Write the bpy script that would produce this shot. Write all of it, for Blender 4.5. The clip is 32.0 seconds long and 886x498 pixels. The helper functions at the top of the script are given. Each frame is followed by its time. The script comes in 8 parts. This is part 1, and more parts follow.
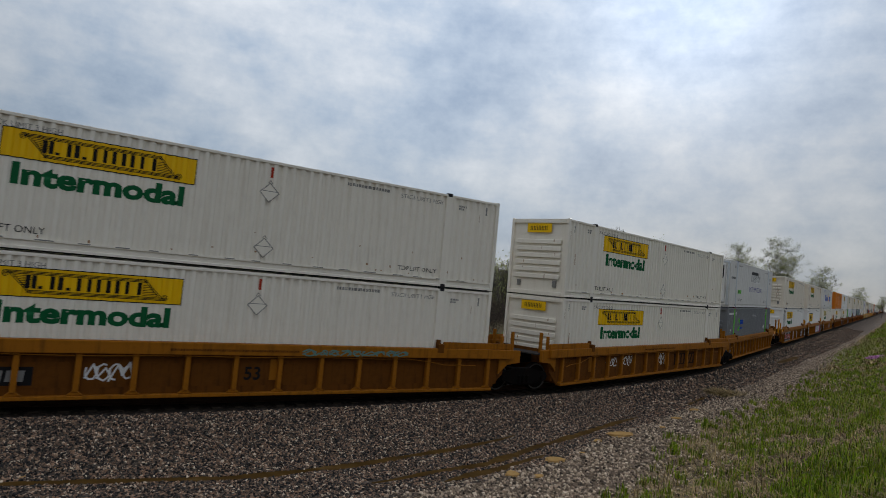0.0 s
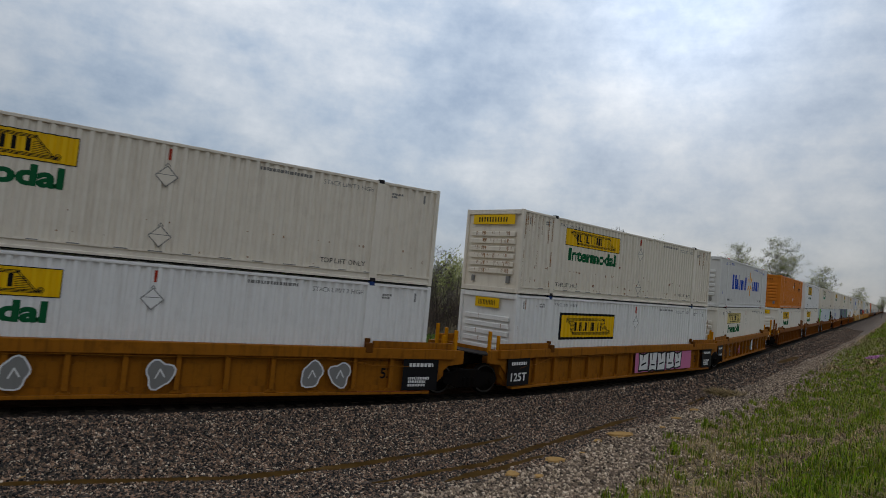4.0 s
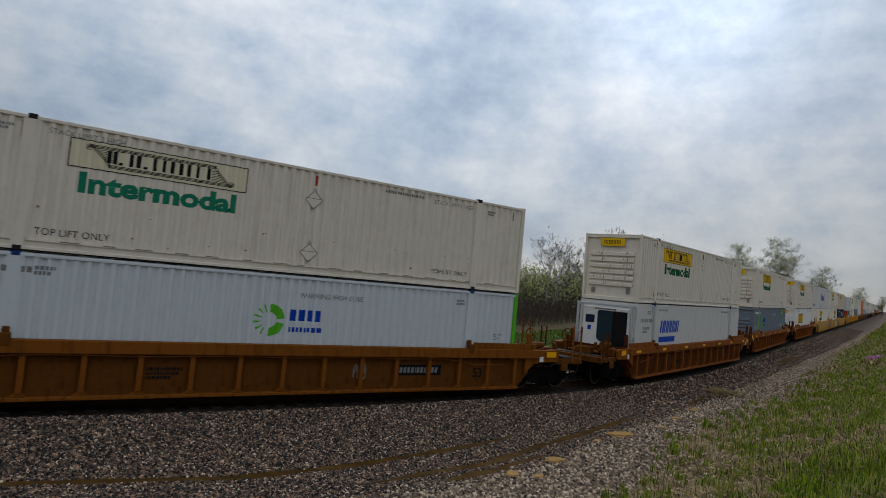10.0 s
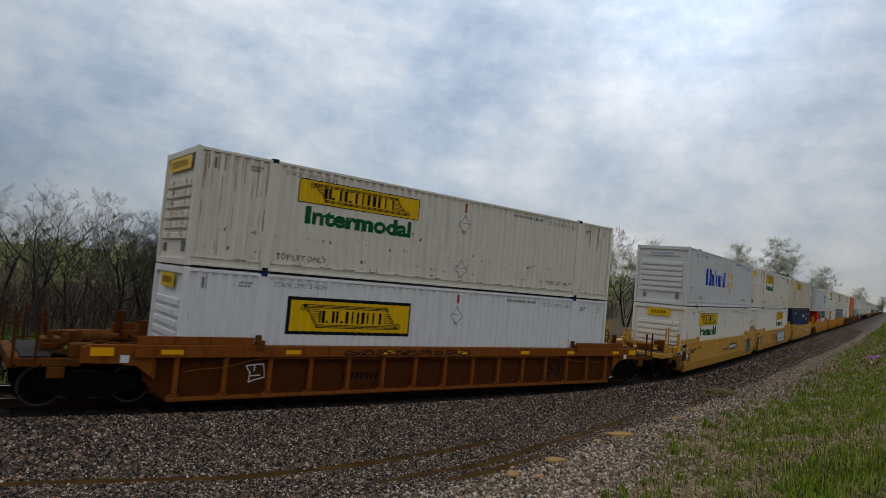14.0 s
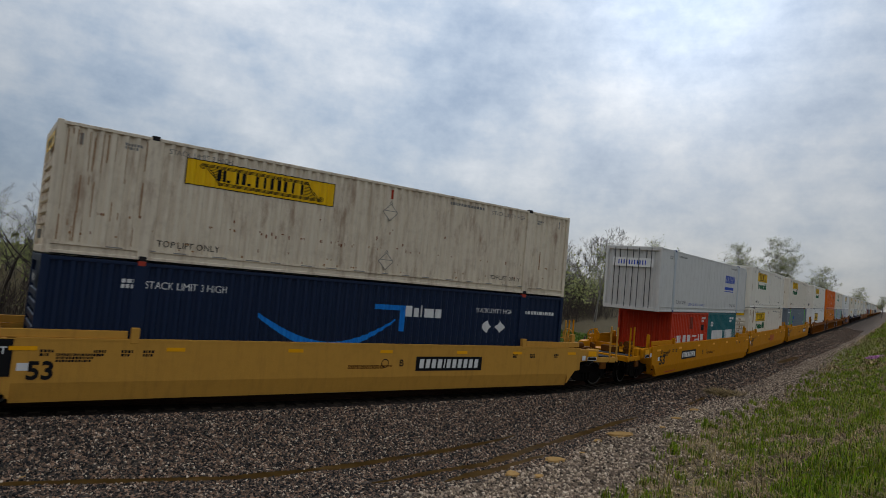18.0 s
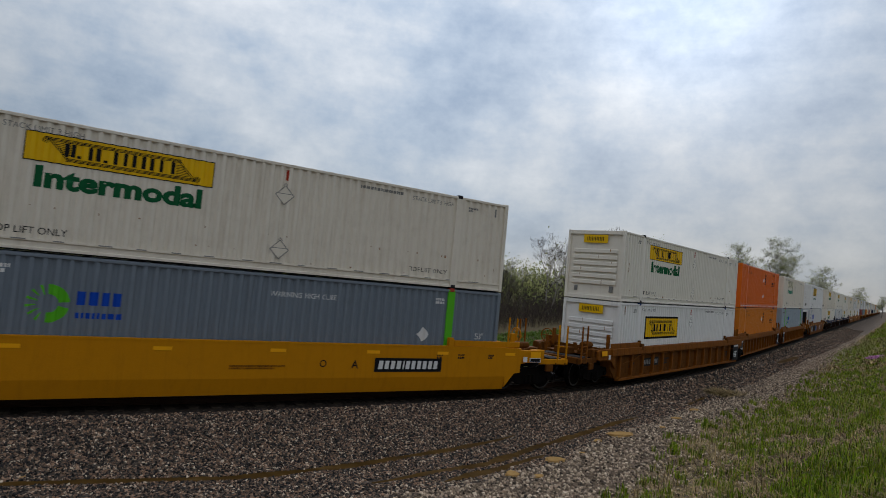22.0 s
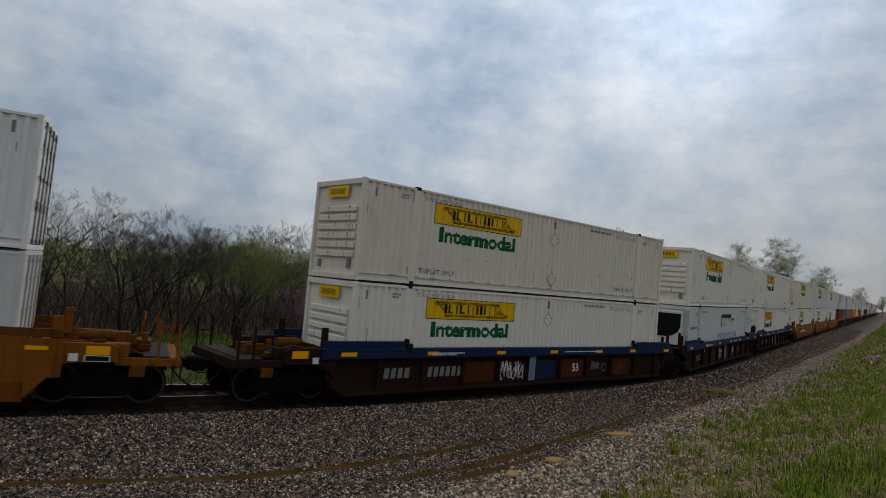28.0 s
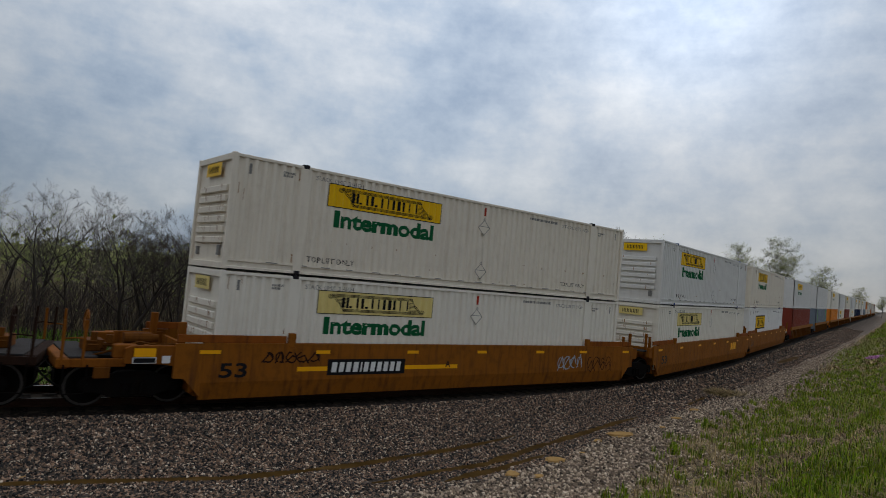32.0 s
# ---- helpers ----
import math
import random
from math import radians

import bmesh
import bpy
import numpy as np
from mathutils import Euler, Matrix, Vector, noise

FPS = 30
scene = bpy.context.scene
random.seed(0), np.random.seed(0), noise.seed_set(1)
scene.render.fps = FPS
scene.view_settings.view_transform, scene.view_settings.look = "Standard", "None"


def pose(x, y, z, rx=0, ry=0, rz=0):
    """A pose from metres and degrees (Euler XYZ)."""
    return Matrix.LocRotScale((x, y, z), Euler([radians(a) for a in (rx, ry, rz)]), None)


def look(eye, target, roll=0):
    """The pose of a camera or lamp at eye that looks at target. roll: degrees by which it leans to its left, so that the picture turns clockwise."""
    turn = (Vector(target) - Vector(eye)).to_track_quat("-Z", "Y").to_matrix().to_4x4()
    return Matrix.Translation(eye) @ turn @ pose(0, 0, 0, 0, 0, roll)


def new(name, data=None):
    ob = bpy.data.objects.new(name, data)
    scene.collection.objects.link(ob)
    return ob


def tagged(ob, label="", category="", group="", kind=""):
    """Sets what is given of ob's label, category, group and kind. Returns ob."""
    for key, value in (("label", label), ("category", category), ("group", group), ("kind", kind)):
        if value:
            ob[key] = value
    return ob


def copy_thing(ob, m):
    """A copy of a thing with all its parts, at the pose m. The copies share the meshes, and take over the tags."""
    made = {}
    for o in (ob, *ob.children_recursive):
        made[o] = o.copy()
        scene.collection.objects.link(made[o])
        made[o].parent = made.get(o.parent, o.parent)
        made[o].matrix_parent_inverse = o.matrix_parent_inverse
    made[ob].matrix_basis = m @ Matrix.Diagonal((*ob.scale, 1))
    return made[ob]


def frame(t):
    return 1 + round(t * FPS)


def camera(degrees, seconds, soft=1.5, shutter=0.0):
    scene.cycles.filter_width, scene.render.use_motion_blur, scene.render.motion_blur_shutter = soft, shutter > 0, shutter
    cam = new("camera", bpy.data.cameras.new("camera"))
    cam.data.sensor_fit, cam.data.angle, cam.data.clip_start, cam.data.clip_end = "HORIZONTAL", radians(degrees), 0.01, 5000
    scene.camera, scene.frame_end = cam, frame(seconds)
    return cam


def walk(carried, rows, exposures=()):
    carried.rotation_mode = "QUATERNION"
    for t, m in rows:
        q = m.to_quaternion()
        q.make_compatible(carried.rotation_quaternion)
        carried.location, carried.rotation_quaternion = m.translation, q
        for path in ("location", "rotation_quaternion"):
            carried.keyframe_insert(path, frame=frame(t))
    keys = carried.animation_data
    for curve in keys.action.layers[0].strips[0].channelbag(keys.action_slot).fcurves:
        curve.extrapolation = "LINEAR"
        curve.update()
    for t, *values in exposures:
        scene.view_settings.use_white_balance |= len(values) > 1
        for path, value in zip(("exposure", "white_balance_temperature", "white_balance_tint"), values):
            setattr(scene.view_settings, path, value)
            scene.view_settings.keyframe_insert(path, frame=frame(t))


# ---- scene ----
# ---- camera ----
EYE = Vector((0.0, -16.146, 3.372))
YAW, PITCH = radians(54.14), radians(3.197)
AHEAD = Vector((math.cos(YAW) * math.cos(PITCH), math.sin(YAW) * math.cos(PITCH), math.sin(PITCH)))
cam = camera(70.169, 32.0, soft=0.7, shutter=0.07)
VIEW = look(EYE, EYE + AHEAD * 10, 5.565)
walk(cam, [(0.0, VIEW), (32.0, VIEW)], exposures=[(0.0, -0.03), (20.0, 0.0), (25.0, -0.04), (28.0, -0.15), (32.0, -0.08)])

# ---- world and sun: an overcast day, the sun behind thin cloud ahead of the camera ----
SUN_AZ, SUN_EL = radians(33.5), radians(25.5)
THIN_DIR = Vector((math.cos(radians(56)) * 0.94, math.sin(radians(56)) * 0.94, 0.34))
SUN_DIR = Vector((math.cos(SUN_AZ) * math.cos(SUN_EL), math.sin(SUN_AZ) * math.cos(SUN_EL), math.sin(SUN_EL)))


class Nodes:
    """Short hand for building node trees."""

    def __init__(self, tree):
        self.tree = tree
        tree.nodes.clear()

    def add(self, kind, **values):
        node = self.tree.nodes.new(kind)
        for key, value in values.items():
            if key in node.inputs:
                node.inputs[key].default_value = value
        return node

    def join(self, a, b):
        self.tree.links.new(a, b)

    def math(self, op, a, b=0.0, clamp=False):
        node = self.tree.nodes.new("ShaderNodeMath")
        node.operation, node.use_clamp = op, clamp
        for i, v in enumerate((a, b)):
            if isinstance(v, (int, float)):
                node.inputs[i].default_value = v
            else:
                self.join(v, node.inputs[i])
        return node.outputs[0]

    def noise(self, vector, scale, detail=4.0, rough=0.55, stretch=None):
        if stretch:
            m = self.tree.nodes.new("ShaderNodeMapping")
            m.inputs["Scale"].default_value = stretch
            self.join(vector, m.inputs["Vector"])
            vector = m.outputs[0]
        node = self.tree.nodes.new("ShaderNodeTexNoise")
        node.inputs["Scale"].default_value = scale
        node.inputs["Detail"].default_value = detail
        node.inputs["Roughness"].default_value = rough
        self.join(vector, node.inputs["Vector"])
        return node.outputs[0]

    def ramp(self, value, stops):
        node = self.tree.nodes.new("ShaderNodeValToRGB")
        els = node.color_ramp.elements
        while len(els) < len(stops):
            els.new(0.5)
        for el, (at, c) in zip(els, stops):
            el.position = at
            el.color = (*c, 1) if len(c) == 3 else c
        self.join(value, node.inputs[0])
        return node.outputs[0]

    def mix(self, fac, a, b, blend="MIX"):
        node = self.tree.nodes.new("ShaderNodeMix")
        node.data_type, node.blend_type = "RGBA", blend
        for sock, v in ((node.inputs[0], fac), (node.inputs[6], a), (node.inputs[7], b)):
            if isinstance(v, (int, float)):
                sock.default_value = v
            elif isinstance(v, tuple):
                sock.default_value = (*v, 1)
            else:
                self.join(v, sock)
        return node.outputs[2]


def grey(v):
    return (v, v, v)


def make_world():
    world = bpy.data.worlds.new("overcast_sky")
    scene.world = world
    world.use_nodes = True
    n = Nodes(world.node_tree)
    out, back = n.add("ShaderNodeOutputWorld"), n.add("ShaderNodeBackground")
    n.join(back.outputs[0], out.inputs[0])
    sky = n.add("ShaderNodeTexSky")
    sky.sky_type, sky.sun_disc = "NISHITA", False
    sky.sun_elevation, sky.sun_rotation = SUN_EL, math.pi / 2 - SUN_AZ
    coord = n.add("ShaderNodeTexCoord").outputs["Generated"]
    sep = n.add("ShaderNodeSeparateXYZ")
    n.join(coord, sep.inputs[0])
    # the cloud deck: soft patches, drawn out level towards the horizon
    big = n.noise(coord, 2.6, 6.0, 0.58, (1.0, 1.0, 1.7))
    fine = n.noise(coord, 7.5, 9.0, 0.62, (1.0, 1.0, 1.25))
    bands = n.noise(coord, 3.2, 5.0, 0.55, (1.0, 1.0, 8.0))
    lay = n.math("ADD", n.math("MULTIPLY", big, 0.48), n.math("ADD", n.math("MULTIPLY", fine, 0.40), n.math("MULTIPLY", bands, 0.12)))
    cloud = n.ramp(lay, [(0.375, (0.285, 0.372, 0.50)), (0.45, (0.393, 0.478, 0.592)), (0.525, (0.53, 0.59, 0.665)), (0.63, (0.71, 0.748, 0.795))])
    # thinner, brighter cloud round the sun and over a broad part of the sky beside it
    lobes = []
    for way, power in ((SUN_DIR, 90.0), (THIN_DIR, 5.0), (THIN_DIR, 1.0)):
        dot = n.tree.nodes.new("ShaderNodeVectorMath")
        dot.operation = "DOT_PRODUCT"
        n.join(coord, dot.inputs[0])
        dot.inputs[1].default_value = way
        lobes.append(n.math("POWER", n.math("MAXIMUM", dot.outputs["Value"], 0.0), power))
    near = n.math("ADD", n.math("MULTIPLY", lobes[0], 1.1), n.math("ADD", n.math("MULTIPLY", lobes[1], 0.47), n.math("MULTIPLY", lobes[2], 0.14)))
    # an overcast sky is brighter overhead than at the horizon
    zenith = n.math("MULTIPLY", n.math("MAXIMUM", sep.outputs[2], 0.0), 1.3)
    glow = n.math("ADD", n.math("ADD", 0.35, n.math("MULTIPLY", zenith, 1.0)), n.math("MULTIPLY", near, 0.74))
    comb2 = n.add("ShaderNodeCombineXYZ")
    # and whiter overhead
    high = n.math("POWER", n.math("MAXIMUM", sep.outputs[2], 0.0), 2.0)
    for i, tint in enumerate((0.10, 0.0, -0.04)):
        n.join(n.math("MULTIPLY", glow, n.math("ADD", 1.0, n.math("MULTIPLY", high, tint))), comb2.inputs[i])
    lit = n.mix(1.0, cloud, comb2.outputs[0], "MULTIPLY")
    both = n.mix(0.06, lit, n.mix(1.0, sky.outputs[0], grey(0.1), "MULTIPLY"))
    n.join(both, back.inputs[0])
    back.inputs[1].default_value = 1.0


make_world()
sun = new("sun", bpy.data.lights.new("sun", "SUN"))
sun.data.energy, sun.data.angle, sun.data.color = 0.95, radians(11), (1.0, 0.955, 0.88)
sun.matrix_world = look(SUN_DIR * 100, (0, 0, 0))

# ---- materials ----
MATS = {}


def paint(name, color, rough=0.45, dirt=0.35, dirt_color=(0.10, 0.075, 0.05), metal=0.0, rust=0.0, fade=0.12, bump=0.02, scale=1.0, spec=0.2):
    """Weathered paint or metal: broad fading, run-down streaks, small rust specks."""
    if name in MATS:
        return MATS[name]
    mat = MATS[name] = bpy.data.materials.new(name)
    mat.use_nodes = True
    n = Nodes(mat.node_tree)
    out, bsdf = n.add("ShaderNodeOutputMaterial"), n.add("ShaderNodeBsdfPrincipled")
    n.join(bsdf.outputs[0], out.inputs[0])
    coord = n.add("ShaderNodeTexCoord").outputs["Object"]
    broad = n.noise(coord, 0.9 * scale, 4.0)
    streak = n.noise(coord, 3.0 * scale, 5.0, 0.6, (2.2, 2.2, 0.22))
    grain = n.noise(coord, 38.0 * scale, 3.0, 0.6)
    base = n.mix(n.math("MULTIPLY", broad, fade * 2), color, tuple(min(1, c * 0.72 + 0.008) for c in color))
    m = n.ramp(streak, [(0.50, grey(0)), (0.74, grey(1))])
    m2 = n.math("MULTIPLY", m, dirt, True)
    base = n.mix(m2, base, dirt_color)
    blotch = n.ramp(n.noise(coord, 2.6 * scale, 8.0, 0.68), [(0.50, grey(0)), (0.66, grey(1))])
    base = n.mix(n.math("MULTIPLY", blotch, 0.7 * dirt), base, tuple(0.35 * c + 0.5 * d for c, d in zip(color, dirt_color)))
    spot = n.ramp(grain, [(0.60, grey(0)), (0.72, grey(1))])
    base = n.mix(n.math("MULTIPLY", spot, 0.25 * dirt), base, dirt_color)
    if rust:
        where = n.math("MULTIPLY", n.ramp(n.noise(coord, 1.7 * scale, 6.0, 0.65, (1.6, 1.6, 0.5)), [(0.60 - 0.1 * rust, grey(0)), (0.72, grey(1))]), rust, True)
        base = n.mix(where, base, (0.16, 0.06, 0.02))
    n.join(base, bsdf.inputs["Base Color"])
    bsdf.inputs["Metallic"].default_value = metal
    bsdf.inputs["Specular IOR Level"].default_value = spec
    r = n.math("ADD", rough - 0.1, n.math("MULTIPLY", broad, 0.25), True)
    n.join(r, bsdf.inputs["Roughness"])
    if bump:
        b = n.add("ShaderNodeBump", Strength=0.3, Distance=bump)
        n.join(n.math("ADD", grain, streak), b.inputs["Height"])
        n.join(b.outputs[0], bsdf.inputs["Normal"])
    return mat


def island_mat(name, stops, rough=0.9, bump=0.0, translucent=0.0, patch=None):
    """A material whose joined pieces differ one from another; patch: a second colour that comes in broad patches."""
    mat = MATS[name] = bpy.data.materials.new(name)
    mat.use_nodes = True
    n = Nodes(mat.node_tree)
    out, bsdf = n.add("ShaderNodeOutputMaterial"), n.add("ShaderNodeBsdfPrincipled")
    n.join(bsdf.outputs[0], out.inputs[0])
    geo = n.add("ShaderNodeNewGeometry")
    col = n.ramp(geo.outputs["Random Per Island"], stops)
    coord = n.add("ShaderNodeTexCoord").outputs["Object"]
    if patch:
        size, color, amount = patch
        w = n.ramp(n.noise(coord, size, 3.0), [(0.42, grey(0)), (0.62, grey(1))])
        col = n.mix(n.math("MULTIPLY", w, amount), col, color)
    g = n.noise(coord, 45.0, 3.0)
    col = n.mix(0.35, col, n.mix(g, grey(0.02), col), "MIX")
    n.join(col, bsdf.inputs["Base Color"])
    bsdf.inputs["Roughness"].default_value = rough
    bsdf.inputs["Specular IOR Level"].default_value = 0.15
    if translucent:
        through_light = n.add("ShaderNodeBsdfTranslucent")
        both = n.add("ShaderNodeMixShader", Fac=translucent)
        n.join(col, through_light.inputs["Color"])
        n.join(bsdf.outputs[0], both.inputs[1])
        n.join(through_light.outputs[0], both.inputs[2])
        n.join(both.outputs[0], out.inputs[0])
    if bump:
        b = n.add("ShaderNodeBump", Strength=0.5, Distance=bump)
        n.join(g, b.inputs["Height"])
        n.join(b.outputs[0], bsdf.inputs["Normal"])
    return mat


CREAM = paint("cream_paint", (0.75, 0.68, 0.56), 0.5, 0.2, (0.30, 0.21, 0.12), rust=0.08)
CREAM_CLEAN = paint("pale_cream_paint", (0.78, 0.73, 0.625), 0.45, 0.15, (0.36, 0.28, 0.18))
CREAM_RUSTY = paint("rusty_cream_paint", (0.70, 0.605, 0.455), 0.55, 0.40, (0.22, 0.12, 0.06), rust=0.6)
WHITE = paint("white_paint", (0.79, 0.775, 0.735), 0.42, 0.2, (0.36, 0.32, 0.27))
WHITE_DULL = paint("dull_white_paint", (0.67, 0.655, 0.615), 0.45, 0.2, (0.32, 0.28, 0.24))
ORANGE = paint("orange_paint", (0.70, 0.135, 0.004), 0.45, 0.15, (0.28, 0.06, 0.008))
ORANGE_DULL = paint("faded_orange_paint", (0.62, 0.19, 0.012), 0.5, 0.25, (0.28, 0.09, 0.015))
GREY_BLUE = paint("grey_blue_paint", (0.165, 0.195, 0.225), 0.5, 0.2, (0.10, 0.10, 0.10))
GREY = paint("grey_paint", (0.175, 0.18, 0.185), 0.5, 0.2, (0.10, 0.10, 0.10))
PALE_BLUE = paint("pale_blue_grey_paint", (0.32, 0.375, 0.41), 0.5, 0.2, (0.15, 0.15, 0.15))
PALE_GREY = paint("pale_grey_paint", (0.60, 0.64, 0.65), 0.45, 0.15, (0.3, 0.3, 0.3))
NAVY = paint("navy_paint", (0.006, 0.016, 0.045), 0.4, 0.10, (0.03, 0.03, 0.03))
RED = paint("vermilion_paint", (0.52, 0.038, 0.008), 0.5, 0.3, (0.14, 0.02, 0.01))
TEAL = paint("teal_paint", (0.018, 0.135, 0.15), 0.5, 0.25, (0.04, 0.09, 0.09))
MAROON = paint("maroon_paint", (0.20, 0.03, 0.015), 0.5, 0.3)
YELLOW_SIGN = paint("yellow_sign", (0.80, 0.47, 0.0), 0.4, 0.06, (0.4, 0.25, 0.03), bump=0)
YELLOW_PALE = paint("pale_yellow_sign", (0.74, 0.60, 0.22), 0.45, 0.2, (0.42, 0.34, 0.16), bump=0)
SIGN_CREAM = paint("cream_sign", (0.72, 0.66, 0.46), 0.45, 0.15, (0.42, 0.36, 0.22), bump=0)
BLACK = paint("black_paint", (0.008, 0.008, 0.009), 0.5, 0.06, (0.04, 0.03, 0.02), bump=0, spec=0.1)
SIGN_GREEN = paint("green_lettering", (0.004, 0.10, 0.032), 0.5, 0.05, bump=0, spec=0.1)
SIGN_TEAL = paint("teal_green_lettering", (0.01, 0.20, 0.11), 0.5, 0.05, bump=0, spec=0.1)
SIGN_BLUE = paint("blue_lettering", (0.004, 0.055, 0.40), 0.5, 0.05, bump=0, spec=0.1)
SIGN_NAVY = paint("indigo_lettering", (0.045, 0.035, 0.26), 0.5, 0.05, bump=0, spec=0.1)
SKY_BLUE = paint("light_blue_mark", (0.01, 0.20, 0.62), 0.5, 0.05, bump=0, spec=0.1)
LIME = paint("lime_green_paint", (0.09, 0.44, 0.012), 0.5, 0.1, bump=0)
AMBER = paint("amber_mark", (0.86, 0.38, 0.0), 0.4, 0.06, bump=0)
MARK_GREY = paint("worn_grey_mark", (0.21, 0.205, 0.19), 0.6, 0.2, bump=0)
MARK_WHITE = paint("white_mark", (0.70, 0.69, 0.66), 0.5, 0.12, bump=0)
MARK_RED = paint("red_mark", (0.40, 0.035, 0.012), 0.5, 0.15, bump=0)
ALU = paint("bare_aluminium", (0.50, 0.53, 0.55), 0.4, 0.2, (0.25, 0.25, 0.25), metal=0.6)
CASTING = paint("dark_casting", (0.016, 0.016, 0.018), 0.6, 0.3, (0.08, 0.035, 0.02), spec=0.1)
CASTING_BLUE = paint("blue_casting", (0.01, 0.035, 0.14), 0.55, 0.2, spec=0.1)
CASTING_RED = paint("red_casting", (0.40, 0.045, 0.025), 0.55, 0.2)
CAR_YELLOW = paint("car_yellow_paint", (0.52, 0.205, 0.003), 0.6, 0.2, (0.20, 0.075, 0.006), spec=0.05)
CAR_TAN = paint("car_dusty_yellow_paint", (0.53, 0.272, 0.048), 0.6, 0.3, (0.24, 0.12, 0.03), spec=0.05)
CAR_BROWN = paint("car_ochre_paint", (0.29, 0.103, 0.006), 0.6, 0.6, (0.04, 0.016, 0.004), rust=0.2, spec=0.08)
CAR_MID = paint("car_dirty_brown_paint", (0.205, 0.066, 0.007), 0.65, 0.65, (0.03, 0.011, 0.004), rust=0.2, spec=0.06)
# brown of fittings, and the body paint darkened for shade on recessed plates
CAR_DARK = paint("car_brown_and_shaded_paint", (0.120, 0.041, 0.005), 0.7, 0.6, (0.018, 0.007, 0.003), rust=0.2, spec=0.06)
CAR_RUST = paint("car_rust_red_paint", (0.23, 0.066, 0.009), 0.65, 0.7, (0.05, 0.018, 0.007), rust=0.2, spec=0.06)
# bare rust and posts, and rust red darkened for shade on recessed plates
CAR_RUST_LOW = paint("car_rust_and_shaded_paint", (0.080, 0.022, 0.004), 0.75, 0.7, (0.026, 0.009, 0.004), rust=0.35, spec=0.05)
CAR_ORANGE = paint("car_burnt_orange_paint", (0.24, 0.08, 0.007), 0.65, 0.8, (0.05, 0.02, 0.008), rust=0.4, spec=0.08)
CAR_BLUE = paint("car_blue_paint", (0.006, 0.017, 0.055), 0.6, 0.5, (0.025, 0.02, 0.016), spec=0.1)
CAR_SOOT = paint("car_sooty_brown_paint", (0.024, 0.0115, 0.007), 0.75, 0.5, (0.010, 0.007, 0.006), spec=0.05)
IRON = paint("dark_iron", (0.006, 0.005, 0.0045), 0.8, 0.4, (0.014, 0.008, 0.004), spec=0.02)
STEEL = paint("worn_steel", (0.36, 0.34, 0.32), 0.3, 0.2, (0.12, 0.07, 0.045), metal=0.9)
GALV = paint("galvanised_grating", (0.055, 0.055, 0.055), 0.75, 0.4, (0.04, 0.034, 0.028), spec=0.1)
GRATING = paint("dark_grating", (0.038, 0.034, 0.032), 0.8, 0.5, (0.025, 0.02, 0.017), spec=0.08)
REEFER_WHITE = paint("smooth_white_sheet", (0.60, 0.585, 0.545), 0.45, 0.3, (0.34, 0.31, 0.27))
RUST_STREAK = paint("rust_streak", (0.30, 0.15, 0.055), 0.85, 0.5, (0.12, 0.045, 0.02), scale=4, bump=0)
GRAFFITI_TEAL = paint("teal_spray", (0.10, 0.22, 0.19), 0.6, 0.1, bump=0)
GRAFFITI_PINK = paint("pink_spray", (0.55, 0.16, 0.30), 0.6, 0.1, bump=0)

# ---- geometry helpers ----


def box(bm, x0, x1, y0, y1, z0, z1):
    vs = [bm.verts.new((x, y, z)) for x in (x0, x1) for y in (y0, y1) for z in (z0, z1)]
    for f in ((0, 1, 3, 2), (4, 6, 7, 5), (0, 4, 5, 1), (2, 3, 7, 6), (0, 2, 6, 4), (1, 5, 7, 3)):
        bm.faces.new([vs[i] for i in f])


def prism(bm, outline, y0, y1):
    """A closed outline of (x, z), run counter-clockwise as seen from -y, drawn out from y0 to y1."""
    a = [bm.verts.new((x, y0, z)) for x, z in outline]
    b = [bm.verts.new((x, y1, z)) for x, z in outline]
    bm.faces.new(a)
    bm.faces.new(b[::-1])
    for i in range(len(a)):
        j = (i + 1) % len(a)
        bm.faces.new((a[j], a[i], b[i], b[j]))


def length_prism(bm, outline, x0, x1):
    """A closed outline of (y, z) drawn out along x."""
    a = [bm.verts.new((x0, y, z)) for y, z in outline]
    b = [bm.verts.new((x1, y, z)) for y, z in outline]
    bm.faces.new(a[::-1])
    bm.faces.new(b)
    for i in range(len(a)):
        j = (i + 1) % len(a)
        bm.faces.new((a[i], a[j], b[j], b[i]))


def rod(bm, p, q, r, sides=8, r2=None):
    p, q = Vector(p), Vector(q)
    turn = (q - p).to_track_quat("Z", "Y").to_matrix()
    rings = []
    for c, rad in ((p, r), (q, r if r2 is None else r2)):
        rings.append([bm.verts.new(c + turn @ Vector((math.cos(k * math.tau / sides) * rad, math.sin(k * math.tau / sides) * rad, 0))) for k in range(sides)])
    for k in range(sides):
        j = (k + 1) % sides
        bm.faces.new((rings[0][k], rings[0][j], rings[1][j], rings[1][k]))
    bm.faces.new(rings[0][::-1])
    bm.faces.new(rings[1])


def pipe(bm, pts, r, sides=6):
    """One bent tube through points."""
    rings = []
    for i, p in enumerate(pts):
        d = Vector(pts[min(i + 1, len(pts) - 1)]) - Vector(pts[max(i - 1, 0)])
        turn = d.to_track_quat("Z", "Y").to_matrix()
        rings.append([bm.verts.new(Vector(p) + turn @ Vector((math.cos(k * math.tau / sides) * r, math.sin(k * math.tau / sides) * r, 0))) for k in range(sides)])
    for a, b in zip(rings, rings[1:]):
        for k in range(sides):
            j = (k + 1) % sides
            bm.faces.new((a[k], a[j], b[j], b[k]))
    bm.faces.new(rings[0][::-1])
    bm.faces.new(rings[-1])


